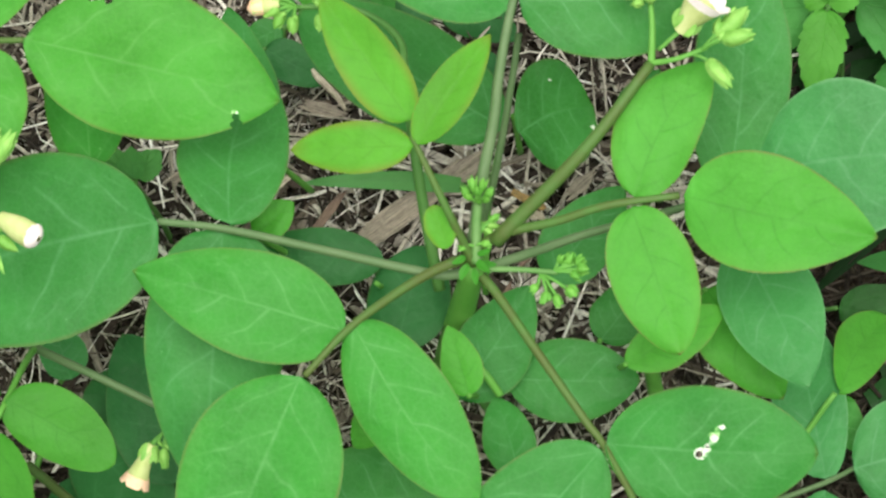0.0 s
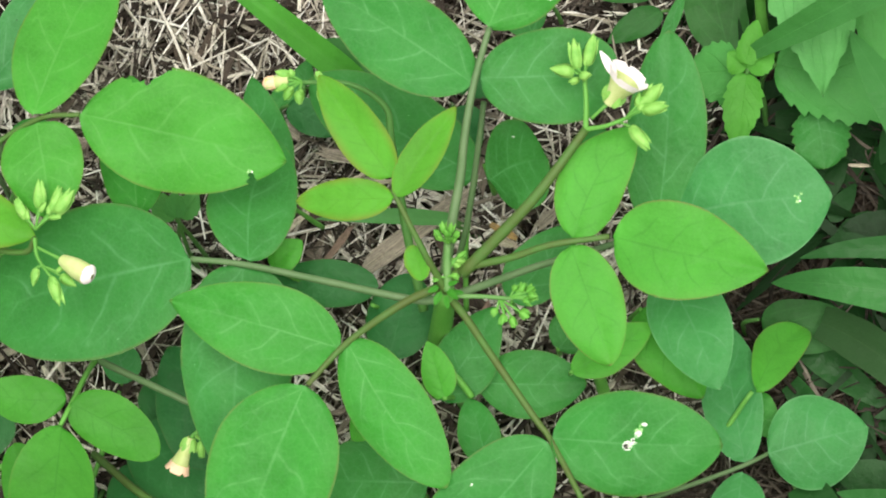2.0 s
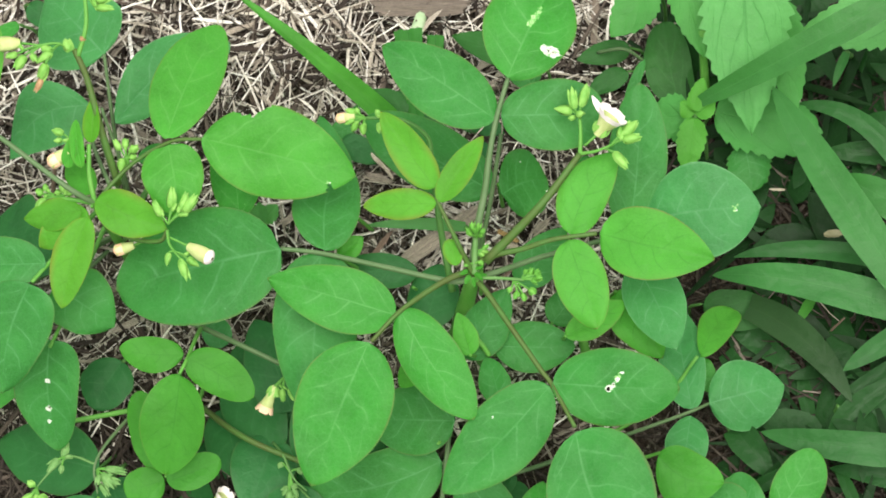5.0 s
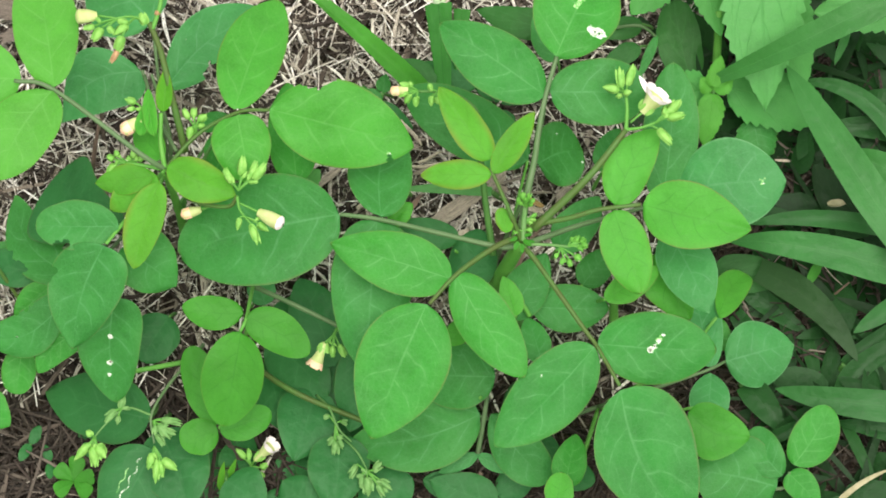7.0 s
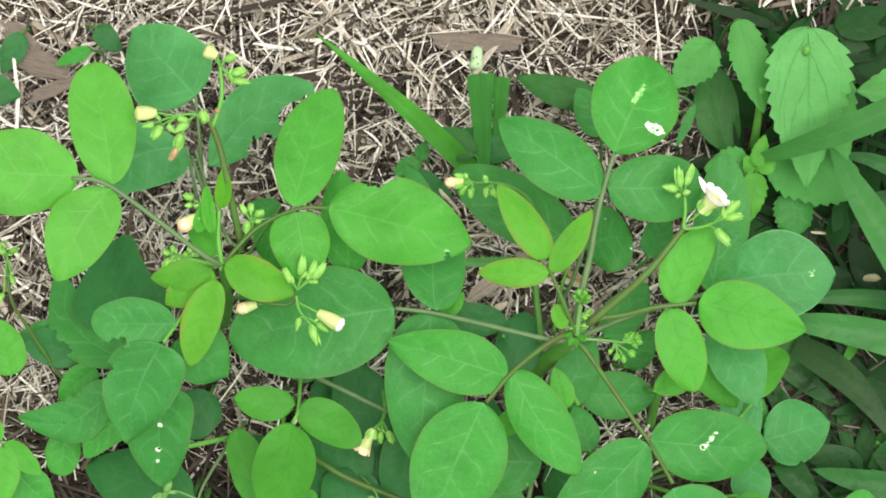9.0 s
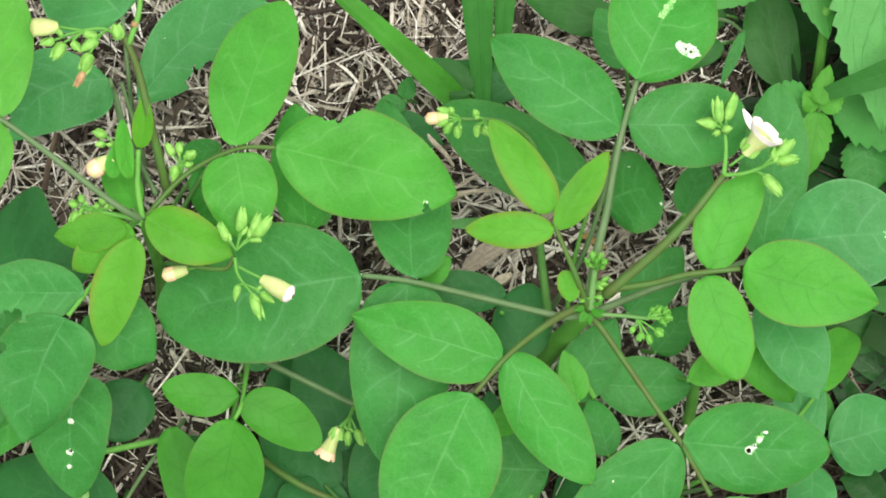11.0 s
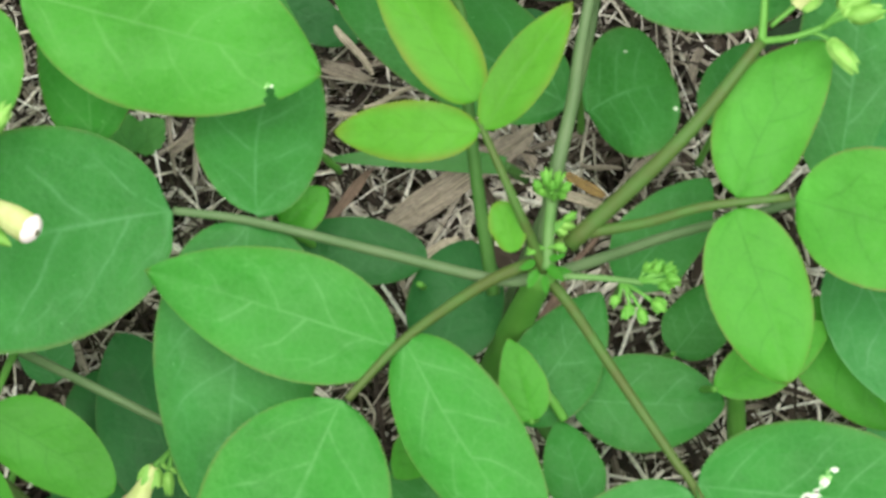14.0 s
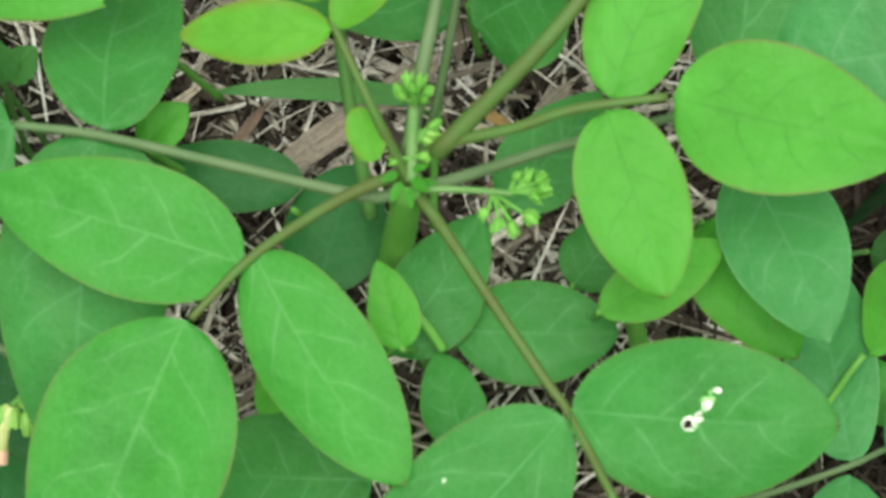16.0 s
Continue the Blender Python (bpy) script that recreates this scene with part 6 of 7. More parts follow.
edge = plant_root((-173, -20.6, 0), "small woodsorrel with bright green leaflets at the straw's edge")
lf = petiole(edge, [(-173, -20.6, 0), (-164.6, -19.1, 30), (-160.3, -16.6, 45)], "green", 0.6, 0.4)
leaflet(lf, (-160.1, -16.6, 45), (-148.5, -26.8, 42), 7.4, "bright")
leaflet(lf, (-161, -18.1, 45), (-161.5, -37.3, 40), 11.5, "bright")
leaflet(lf, (-161.4, -16.2, 45), (-174.1, -7.2, 45), 11.1, "bright")
lf = petiole(edge, [(-173, -20.6, 0), (-164.2, -26.2, 18), (-157.7, -23.4, 28)], "green", 0.6, 0.4)
leaflet(lf, (-157.7, -23.4, 28), (-145.4, -34, 24), 13.5, "mid")
leaflet(lf, (-154.1, -30.4, 22), (-162.3, -38.5, 20), 9.8, "mid")
leaflet(lf, (-159.3, 7.7, 35), (-164.4, 26.2, 38), 13.1, "bright")
leaflet(lf, (-136.4, 18.8, 34), (-157.8, 21.5, 34), 14.0, "old")
st = flower_stalk(edge, [(-142.8, 7.1, 30), (-152.7, 19.7, 45), (-158.9, 28.6, 55), (-160.1, 42, 62)], 0.7, 0.5, "brown")
stalked_bud(st, (-160.1, 41, 62), (-160.9, 42, 62), (-163.3, 42.9, 64), 2.6)
stalked_bud(st, (-160.1, 41, 62), (-159.4, 42.4, 62), (-156.4, 43, 64), 2.6)
stalked_bud(st, (-160.1, 41, 62), (-160.6, 43.9, 62), (-161.9, 45.2, 64), 2.4)
stalked_bud(st, (-160.1, 41, 62), (-158.6, 34.9, 60), (-157.8, 32, 60), 2.2)
stalked_bud(st, (-160.1, 41, 62), (-161.1, 29.7, 58), (-162.9, 26.8, 58), 2.2)
stalked_bud(st, (-160.1, 41, 62), (-160.7, 41.8, 62.8), (-161.2, 42.8, 63.7), 1.3)
stalked_bud(st, (-160.1, 41, 62), (-159.2, 41.6, 62.8), (-158.2, 40.8, 63.5), 1.0)
stalked_bud(st, (-160.1, 41, 62), (-158.8, 36.2, 61.4), (-158, 35, 61.4), 1.2)
tube("cut_stem", [(55, -1.1, 4), (54.6, 2.9, 22), (53.4, 7, 42)], [1.7, 1.6, 1.5], STALK["green"], main, "cut green stem with a brown end")
tube("cut_end", [(53.4, 6.8, 42), (53.3, 7.2, 44)], [1.5, 1.2], TWIG, main)
tube("side_stem", [(19.9, 0.4, 44), (26.3, -4.7, 30), (36, -12.5, 2)], [1.5, 1.8, 2.0], STALK["dark"], main)
tube("stem_stub", [(20, 3.2, 50), (23.5, -0.4, 49), (25.9, -3.2, 46)], [0.7, 0.8, 0.8], STALK["green"], main)
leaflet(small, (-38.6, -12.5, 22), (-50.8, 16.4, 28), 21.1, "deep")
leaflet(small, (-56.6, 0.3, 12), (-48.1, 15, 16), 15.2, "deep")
leaflet(small, (-62, 8.9, 22), (-65.4, 19.6, 26), 9.5, "blue")
tube("side_stem", [(13.5, -10.9, 34), (11.7, -27.3, 27), (9.1, -40.9, 16)], [0.75, 0.8, 0.9], STALK["grey"], side)
leaflet(side, (9.1, -41, 15), (20.2, -46.7, 12), 4.9, "blue", form="slim")
leaflet(side, (9.1, -41, 15), (-4, -46.7, 12), 5.3, "blue", form="slim")
tube("root_stem", [(10.3, -45.8, 10), (7.3, -49.9, 8), (2.8, -55.6, 6)], [0.9, 1.0, 1.0], TWIG, side)
# grass

grass = tuft = plant_root((164.7, 45.4, 0), "broad green grass blades standing among low weeds", "grass", "grass_tuft", "grass tufts")
grass_blade(tuft, [(157.5, 106.3, 72), (118.6, 88.7, 62), (83.2, 83.5, 32)], 10.1, GRASS)
tube("sheath", [(190.3, 121.1, -3), (169.0, 111.5, 43.2), (157.5, 106.3, 72)], [1.1, 1.0, 2.2], STALK["dark"], tuft)
grass_blade(tuft, [(152.3, 21.3, 38), (129.7, 56.8, 44), (113.5, 87.6, 42)], 13.2, GRASS)
tube("sheath", [(162.5, 5.3, -3), (155.9, 15.7, 22.8), (152.3, 21.3, 38)], [1.1, 1.0, 2.9], STALK["dark"], tuft)
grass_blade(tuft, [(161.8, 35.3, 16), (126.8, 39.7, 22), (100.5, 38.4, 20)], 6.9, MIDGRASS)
tube("sheath", [(169.7, 34.3, -3), (164.6, 34.9, 9.6), (161.8, 35.3, 16)], [1.1, 1.0, 1.5], STALK["dark"], tuft)
grass_blade(tuft, [(159.7, 16.3, 24), (123.4, 25.8, 30), (93.8, 30.8, 24)], 12.1, GRASS)
tube("sheath", [(171.3, 13.3, -3), (163.8, 15.2, 14.4), (159.7, 16.3, 24)], [1.1, 1.0, 2.7], STALK["dark"], tuft)
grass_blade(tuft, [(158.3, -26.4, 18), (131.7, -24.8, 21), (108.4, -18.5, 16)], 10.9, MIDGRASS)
tube("sheath", [(167.3, -26.9, -3), (161.5, -26.6, 10.8), (158.3, -26.4, 18)], [1.1, 1.0, 2.4], STALK["dark"], tuft)
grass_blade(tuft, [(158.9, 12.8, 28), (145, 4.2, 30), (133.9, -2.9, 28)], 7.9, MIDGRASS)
tube("sheath", [(170.8, 20.2, -3), (163.1, 15.4, 16.8), (158.9, 12.8, 28)], [1.1, 1.0, 1.7], STALK["dark"], tuft)
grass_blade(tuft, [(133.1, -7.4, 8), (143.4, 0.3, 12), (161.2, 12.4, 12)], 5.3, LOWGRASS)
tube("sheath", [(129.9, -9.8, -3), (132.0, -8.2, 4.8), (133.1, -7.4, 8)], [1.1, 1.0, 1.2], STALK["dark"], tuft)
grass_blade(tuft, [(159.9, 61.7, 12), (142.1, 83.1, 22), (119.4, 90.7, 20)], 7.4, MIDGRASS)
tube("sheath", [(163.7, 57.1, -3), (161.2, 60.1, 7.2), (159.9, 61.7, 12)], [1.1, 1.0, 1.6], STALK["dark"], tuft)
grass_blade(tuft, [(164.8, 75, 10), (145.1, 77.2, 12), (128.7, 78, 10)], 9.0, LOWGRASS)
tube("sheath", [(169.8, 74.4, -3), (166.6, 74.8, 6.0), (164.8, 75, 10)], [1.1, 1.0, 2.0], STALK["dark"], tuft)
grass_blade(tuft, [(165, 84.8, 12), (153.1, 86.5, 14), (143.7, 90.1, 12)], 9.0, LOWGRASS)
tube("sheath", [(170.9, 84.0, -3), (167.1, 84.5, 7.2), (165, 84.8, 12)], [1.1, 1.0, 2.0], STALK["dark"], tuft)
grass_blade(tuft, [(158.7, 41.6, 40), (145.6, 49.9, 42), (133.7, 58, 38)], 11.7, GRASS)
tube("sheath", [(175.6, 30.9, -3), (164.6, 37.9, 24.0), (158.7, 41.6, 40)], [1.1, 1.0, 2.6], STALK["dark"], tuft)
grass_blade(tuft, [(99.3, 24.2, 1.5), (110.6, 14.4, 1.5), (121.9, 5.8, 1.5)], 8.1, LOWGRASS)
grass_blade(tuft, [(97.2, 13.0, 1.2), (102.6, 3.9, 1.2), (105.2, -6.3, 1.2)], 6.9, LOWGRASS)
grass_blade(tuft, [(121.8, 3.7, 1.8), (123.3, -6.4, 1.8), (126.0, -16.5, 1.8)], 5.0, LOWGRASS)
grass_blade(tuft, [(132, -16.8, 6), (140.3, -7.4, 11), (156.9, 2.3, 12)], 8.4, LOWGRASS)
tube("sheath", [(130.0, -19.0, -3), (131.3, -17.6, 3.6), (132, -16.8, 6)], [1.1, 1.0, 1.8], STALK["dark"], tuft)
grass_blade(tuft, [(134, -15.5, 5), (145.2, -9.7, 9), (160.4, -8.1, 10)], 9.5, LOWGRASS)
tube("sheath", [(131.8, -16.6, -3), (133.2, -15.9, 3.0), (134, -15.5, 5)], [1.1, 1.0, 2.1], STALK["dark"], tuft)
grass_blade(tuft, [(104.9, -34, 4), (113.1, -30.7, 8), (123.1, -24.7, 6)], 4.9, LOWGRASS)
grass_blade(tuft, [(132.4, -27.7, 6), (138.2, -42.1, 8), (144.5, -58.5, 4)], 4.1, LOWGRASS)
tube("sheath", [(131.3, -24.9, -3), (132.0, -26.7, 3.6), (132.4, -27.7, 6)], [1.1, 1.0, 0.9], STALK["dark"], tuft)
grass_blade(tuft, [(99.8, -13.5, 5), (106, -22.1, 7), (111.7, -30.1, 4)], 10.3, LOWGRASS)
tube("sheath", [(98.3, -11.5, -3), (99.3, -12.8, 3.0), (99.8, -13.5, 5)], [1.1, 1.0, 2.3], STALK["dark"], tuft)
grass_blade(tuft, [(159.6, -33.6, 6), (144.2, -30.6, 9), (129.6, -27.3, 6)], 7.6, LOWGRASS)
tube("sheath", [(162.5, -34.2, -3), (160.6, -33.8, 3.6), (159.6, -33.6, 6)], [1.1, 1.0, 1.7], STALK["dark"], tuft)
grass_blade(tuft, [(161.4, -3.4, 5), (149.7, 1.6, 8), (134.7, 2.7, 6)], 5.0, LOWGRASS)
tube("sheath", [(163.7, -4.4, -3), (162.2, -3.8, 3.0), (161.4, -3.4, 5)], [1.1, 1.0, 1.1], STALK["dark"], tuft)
grass_blade(tuft, [(137.6, 109.2, 20), (135.2, 103.6, 19.4), (133.1, 98.6, 17)], 3.2, GRASS)
tube("sheath", [(141.0, 117.6, -3), (138.8, 112.0, 12.0), (137.6, 109.2, 20)], [1.1, 1.0, 0.8], STALK["dark"], tuft)
grass_blade(tuft, [(105, 25.8, 9), (123.1, 11.4, 15), (136.8, -8, 13)], 10.8, DULLBLADE)
grass_blade(tuft, [(126.5, -57.5, 6), (136.1, -50.4, 13), (148.4, -44.1, 10)], 2.0, HUSK, twist=40, label="dry tan curled blade")

tuft = plant_root((2.1, 85.2, 0), "bright green folded grass blades rising from the straw", "grass", "grass_tuft", "grass tufts")
grass_blade(tuft, [(-4.8, 86.8, 11), (-26.5, 98.4, 33), (-60.9, 121.0, 54)], 7.6, YOUNGBLADE, fold=0.55, twist=60)
tube("sheath", [(-1.8, 85.3, -3), (-3.2, 86, 5), (-4.8, 86.8, 11)], [1.1, 1.0, 1.9], STALK["dark"], tuft)
cut_blade(tuft, (-1.4, 80.5, 12), (-4.1, 114.1, 34), 3.2, 9.4, MOWNBLADE, "green grass blade cut off square")
cut_blade(tuft, (2.6, 84.9, 8), (4.1, 115.7, 26), 2.4, 5.8, MOWNBLADE)
grass_blade(tuft, [(14.1, 52.6, 14), (-1.3, 51.5, 20), (-17.7, 51.1, 20)], 4.2, PALEBLADE)
tube("sheath", [(21.1, 53.1, -3), (16.6, 52.8, 8.4), (14.1, 52.6, 14)], [1.1, 1.0, 0.9], STALK["dark"], tuft)

weed = plant_root((11.3, 96.8, 0), "low broad-leaved weed with dull green pointed leaves", "weed", "broad_leaved_weed")
tube("stem", [(11.3, 96.8, 0), (10.1, 94.1, 12)], [1.0, 0.8], STALK["dark"], weed)
leaflet(weed, (9.9, 93.5, 14), (-19.1, 96.3, 18), 12.3, "deep", form="tip", name="leaf")
tube("leaf_stalk", [(13.9, 93.1, -3), (13.9, 93.1, 7.7), (9.9, 93.5, 14)], [0.7, 0.6, 0.45], STALK["dark"], weed, sides=6, steps=5)
leaflet(weed, (9.1, 95.1, 12), (25.9, 86, 12), 10.3, "deep", form="tip", name="leaf")
tube("leaf_stalk", [(5.6, 97.0, -3), (5.6, 97.0, 6.6), (9.1, 95.1, 12)], [0.7, 0.6, 0.45], STALK["dark"], weed, sides=6, steps=5)
leaflet(weed, (36.6, 108, 26), (8.9, 116.5, 24), 11.0, DARKWEED, form="tip", name="leaf")
tube("leaf_stalk", [(40.4, 106.8, -3), (40.4, 106.8, 14.3), (36.6, 108, 26)], [0.7, 0.6, 0.45], STALK["dark"], weed, sides=6, steps=5)
leaflet(weed, (36.7, 92.6, 34), (28.7, 108.4, 38), 11.7, "old", form="oval", name="leaf")
tube("leaf_stalk", [(38.5, 89.0, -3), (38.5, 89.0, 18.7), (36.7, 92.6, 34)], [0.7, 0.6, 0.45], STALK["dark"], weed, sides=6, steps=5)
leaflet(weed, (-23.9, 88.2, 16), (-32.7, 84, 14), 6.7, "old", form="tip", name="leaf")
tube("leaf_stalk", [(-20.3, 89.9, -3), (-20.3, 89.9, 8.8), (-23.9, 88.2, 16)], [0.7, 0.6, 0.45], STALK["dark"], weed, sides=6, steps=5)
leaflet(weed, (-23.3, 88.6, 16), (-22.1, 94.8, 18), 5.1, "old", form="tip", name="leaf")
tube("leaf_stalk", [(-24.1, 84.7, -3), (-24.1, 84.7, 8.8), (-23.3, 88.6, 16)], [0.7, 0.6, 0.45], STALK["dark"], weed, sides=6, steps=5)
leaflet(weed, (-26.7, 82.4, 18), (-12.7, 76, 14), 8.6, "deep", form="tip", name="leaf")
tube("leaf_stalk", [(-30.3, 84.1, -3), (-30.3, 84.1, 9.9), (-26.7, 82.4, 18)], [0.7, 0.6, 0.45], STALK["dark"], weed, sides=6, steps=5)
leaflet(weed, (14.7, 82.2, 14), (20.4, 69.9, 14), 11.8, "deep", form="oval", name="leaf")
tube("leaf_stalk", [(13.0, 85.8, -3), (13.0, 85.8, 7.7), (14.7, 82.2, 14)], [0.7, 0.6, 0.45], STALK["dark"], weed, sides=6, steps=5)
leaflet(weed, (-136.9, 125.7, 20), (-149.1, 121.1, 16), 5.1, "mid", form="tip", name="leaf")
tube("leaf_stalk", [(-133.2, 127.1, -3), (-133.2, 127.1, 11.0), (-136.9, 125.7, 20)], [0.7, 0.6, 0.45], STALK["dark"], weed, sides=6, steps=5)
leaflet(weed, (-173.9, 114.4, 14), (-160.7, 111.1, 12), 10.6, "deep", form="tip", name="leaf")
tube("leaf_stalk", [(-177.8, 115.4, -3), (-177.8, 115.4, 7.7), (-173.9, 114.4, 14)], [0.7, 0.6, 0.45], STALK["dark"], weed, sides=6, steps=5)
leaflet(weed, (-160.8, 133.3, 14), (-167.5, 120, 10), 8.7, "deep", form="tip", name="leaf")
tube("leaf_stalk", [(-159.0, 136.9, -3), (-159.0, 136.9, 7.7), (-160.8, 133.3, 14)], [0.7, 0.6, 0.45], STALK["dark"], weed, sides=6, steps=5)
leaflet(weed, (-135.3, 135.1, 16), (-126.4, 127.2, 14), 7.9, "deep", form="tip", name="leaf")
tube("leaf_stalk", [(-138.3, 137.8, -3), (-138.3, 137.8, 8.8), (-135.3, 135.1, 16)], [0.7, 0.6, 0.45], STALK["dark"], weed, sides=6, steps=5)
# weed with toothed leaves

weed = toothed = plant_root((106.7, 122.2, 0), "leafy weed with pale green toothed leaves among grass", "weed", "toothed_weed")
tube("stem", [(106.3, 120.4, -3), (103.2, 115.3, 25), (103.8, 116.1, 60)], [1.6, 1.5, 1.2], STALK["green"], weed)
leaflet(weed, (104.3, 123.4, 60), (106.7, 73.8, 34), 29.6, MINT, form="spear", teeth=12, name="leaf", nu=84)
tube("leaf_stalk", [(104.1, 126.9, -3), (104.1, 126.9, 33), (104.3, 123.4, 60)], [0.7, 0.6, 0.45], STALK["dark"], weed, sides=6, steps=5)
leaflet(weed, (116.2, 119.1, 40), (120.7, 83.5, 30), 13.9, MIDMINT, form="tip", teeth=9, name="leaf", nu=63)
tube("leaf_stalk", [(115.7, 122.9, -3), (115.7, 122.9, 22), (116.2, 119.1, 40)], [0.7, 0.6, 0.45], STALK["dark"], weed, sides=6, steps=5)
leaflet(weed, (88.8, 79.1, 38), (85.7, 62, 32), 9.5, YOUNGMINT, form="tip", teeth=7, name="leaf", nu=49)
tube("leaf_stalk", [(89.5, 83.0, -3), (89.5, 83.0, 20.9), (88.8, 79.1, 38)], [0.7, 0.6, 0.45], STALK["dark"], weed, sides=6, steps=5)
leaflet(weed, (89.2, 79.8, 38), (95.3, 84.7, 40), 7.3, YOUNGMINT, form="tip", teeth=6, name="leaf", nu=42)
tube("leaf_stalk", [(86.1, 77.3, -3), (86.1, 77.3, 20.9), (89.2, 79.8, 38)], [0.7, 0.6, 0.45], STALK["dark"], weed, sides=6, steps=5)
leaflet(weed, (88.8, 80.2, 38), (84.5, 83.9, 40), 6.5, YOUNGMINT, form="tip", teeth=6, name="leaf", nu=42)
tube("leaf_stalk", [(91.8, 77.6, -3), (91.8, 77.6, 20.9), (88.8, 80.2, 38)], [0.7, 0.6, 0.45], STALK["dark"], weed, sides=6, steps=5)
leaflet(weed, (95.2, 86.4, 26), (128, 81.2, 20), 21.4, MIDMINT, form=(0.4, 0.4), teeth=9, name="leaf", nu=63)
tube("leaf_stalk", [(91.3, 87, -3), (91.3, 87, 14.3), (95.2, 86.4, 26)], [0.7, 0.6, 0.45], STALK["dark"], weed, sides=6, steps=5)
leaflet(weed, (114.3, 86.1, 20), (129.6, 82.7, 16), 10.1, MINT, form="tip", teeth=5, name="leaf", nu=35)
tube("leaf_stalk", [(110.4, 87.0, -3), (110.4, 87.0, 11.0), (114.3, 86.1, 20)], [0.7, 0.6, 0.45], STALK["dark"], weed, sides=6, steps=5)
leaflet(weed, (87.8, 81.8, 34), (72.2, 82.7, 30), 14.8, MIDMINT, form="tip", teeth=7, name="leaf", nu=49)
tube("leaf_stalk", [(91.6, 81.6, -3), (91.6, 81.6, 18.7), (87.8, 81.8, 34)], [0.7, 0.6, 0.45], STALK["dark"], weed, sides=6, steps=5)
leaflet(weed, (83.4, 131.1, 45), (92.1, 99.9, 38), 12.9, MIDMINT, form="tip", teeth=9, name="leaf", nu=63)
tube("leaf_stalk", [(82.4, 134.8, -3), (82.4, 134.8, 24.8), (83.4, 131.1, 45)], [0.7, 0.6, 0.45], STALK["dark"], weed, sides=6, steps=5)
leaflet(weed, (163.6, 113, 45), (123.4, 107.2, 42), 20.1, MINT, form="tip", teeth=11, name="leaf", nu=77)
tube("leaf_stalk", [(167.6, 113.6, -3), (167.6, 113.6, 24.8), (163.6, 113, 45)], [0.7, 0.6, 0.45], STALK["dark"], weed, sides=6, steps=5)
leaflet(weed, (104.4, 78.4, 16), (106.4, 64.3, 12), 14.8, LEAF["old"], form=(0.42, 0.55), name="leaf", nu=49, teeth=7)
tube("leaf_stalk", [(103.8, 82.2, -3), (103.8, 82.2, 8.8), (104.4, 78.4, 16)], [0.7, 0.6, 0.45], STALK["dark"], weed, sides=6, steps=5)
leaflet(weed, (83.5, 95, 12), (78.1, 122.8, 18), 15.7, DARKWEED, form=(0.42, 0.45), name="leaf", nu=24)
tube("leaf_stalk", [(84.2, 91.1, -3), (84.2, 91.1, 6.6), (83.5, 95, 12)], [0.7, 0.6, 0.45], STALK["dark"], weed, sides=6, steps=5)
leaflet(weed, (66.4, 107.7, 12), (52.7, 99.4, 12), 7.2, DARKWEED, form="tip", name="leaf", nu=24)
tube("leaf_stalk", [(69.9, 109.8, -3), (69.9, 109.8, 6.6), (66.4, 107.7, 12)], [0.7, 0.6, 0.45], STALK["dark"], weed, sides=6, steps=5)
leaflet(weed, (67.1, 115.4, 14), (49.7, 110.5, 16), 8.2, DARKWEED, form="tip", name="leaf", nu=24)
tube("leaf_stalk", [(71, 116.5, -3), (71, 116.5, 7.7), (67.1, 115.4, 14)], [0.7, 0.6, 0.45], STALK["dark"], weed, sides=6, steps=5)
leaflet(weed, (75.9, 125.1, 38), (61.8, 110, 34), 14.3, MIDMINT, form="tip", teeth=8, name="leaf", nu=56)
tube("leaf_stalk", [(78.5, 128, -3), (78.5, 128, 20), (75.9, 125.1, 38)], [0.8, 0.7, 0.45], STALK["dark"], weed, sides=6, steps=5)
leaflet(weed, (90.5, 27.9, 6), (116.1, 24.6, 5), 13.1, DARKWEED, form="oval", name="leaf", nu=24)
tube("leaf_stalk", [(86.2, 27.2, -3), (86.2, 27.2, 5.5), (90.1, 26.5, 10)], [0.7, 0.6, 0.45], STALK["dark"], weed, sides=6, steps=5)
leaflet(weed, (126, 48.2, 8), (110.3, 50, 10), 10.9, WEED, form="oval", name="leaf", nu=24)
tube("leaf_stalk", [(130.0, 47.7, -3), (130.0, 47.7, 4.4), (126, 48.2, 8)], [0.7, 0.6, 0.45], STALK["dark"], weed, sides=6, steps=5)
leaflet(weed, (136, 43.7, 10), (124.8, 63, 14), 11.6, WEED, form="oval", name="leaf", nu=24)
tube("leaf_stalk", [(138.0, 40.2, -3), (138.0, 40.2, 5.5), (136, 43.7, 10)], [0.7, 0.6, 0.45], STALK["dark"], weed, sides=6, steps=5)
leaflet(weed, (-5.2, 89.5, 20), (-20.8, 97.9, 20), 11.3, DARKWEED, form="oval", name="leaf", nu=24)
tube("leaf_stalk", [(-1.7, 87.6, -3), (-1.7, 87.6, 11.0), (-5.2, 89.5, 20)], [0.7, 0.6, 0.45], STALK["dark"], weed, sides=6, steps=5)
leaflet(weed, (-49.7, 46.9, 34), (-56.7, 52.6, 36), 6.4, MINT, form="tip", teeth=5, name="leaf", nu=35)
tube("leaf_stalk", [(-46.6, 44.4, -3), (-46.6, 44.4, 18.7), (-49.7, 46.9, 34)], [0.7, 0.6, 0.45], STALK["dark"], weed, sides=6, steps=5)
leaflet(weed, (-48.8, 47.3, 34), (-43.8, 52.2, 36), 6.4, MINT, form="tip", teeth=5, name="leaf", nu=35)
tube("leaf_stalk", [(-51.7, 44.5, -3), (-51.7, 44.5, 18.7), (-48.8, 47.3, 34)], [0.7, 0.6, 0.45], STALK["dark"], weed, sides=6, steps=5)
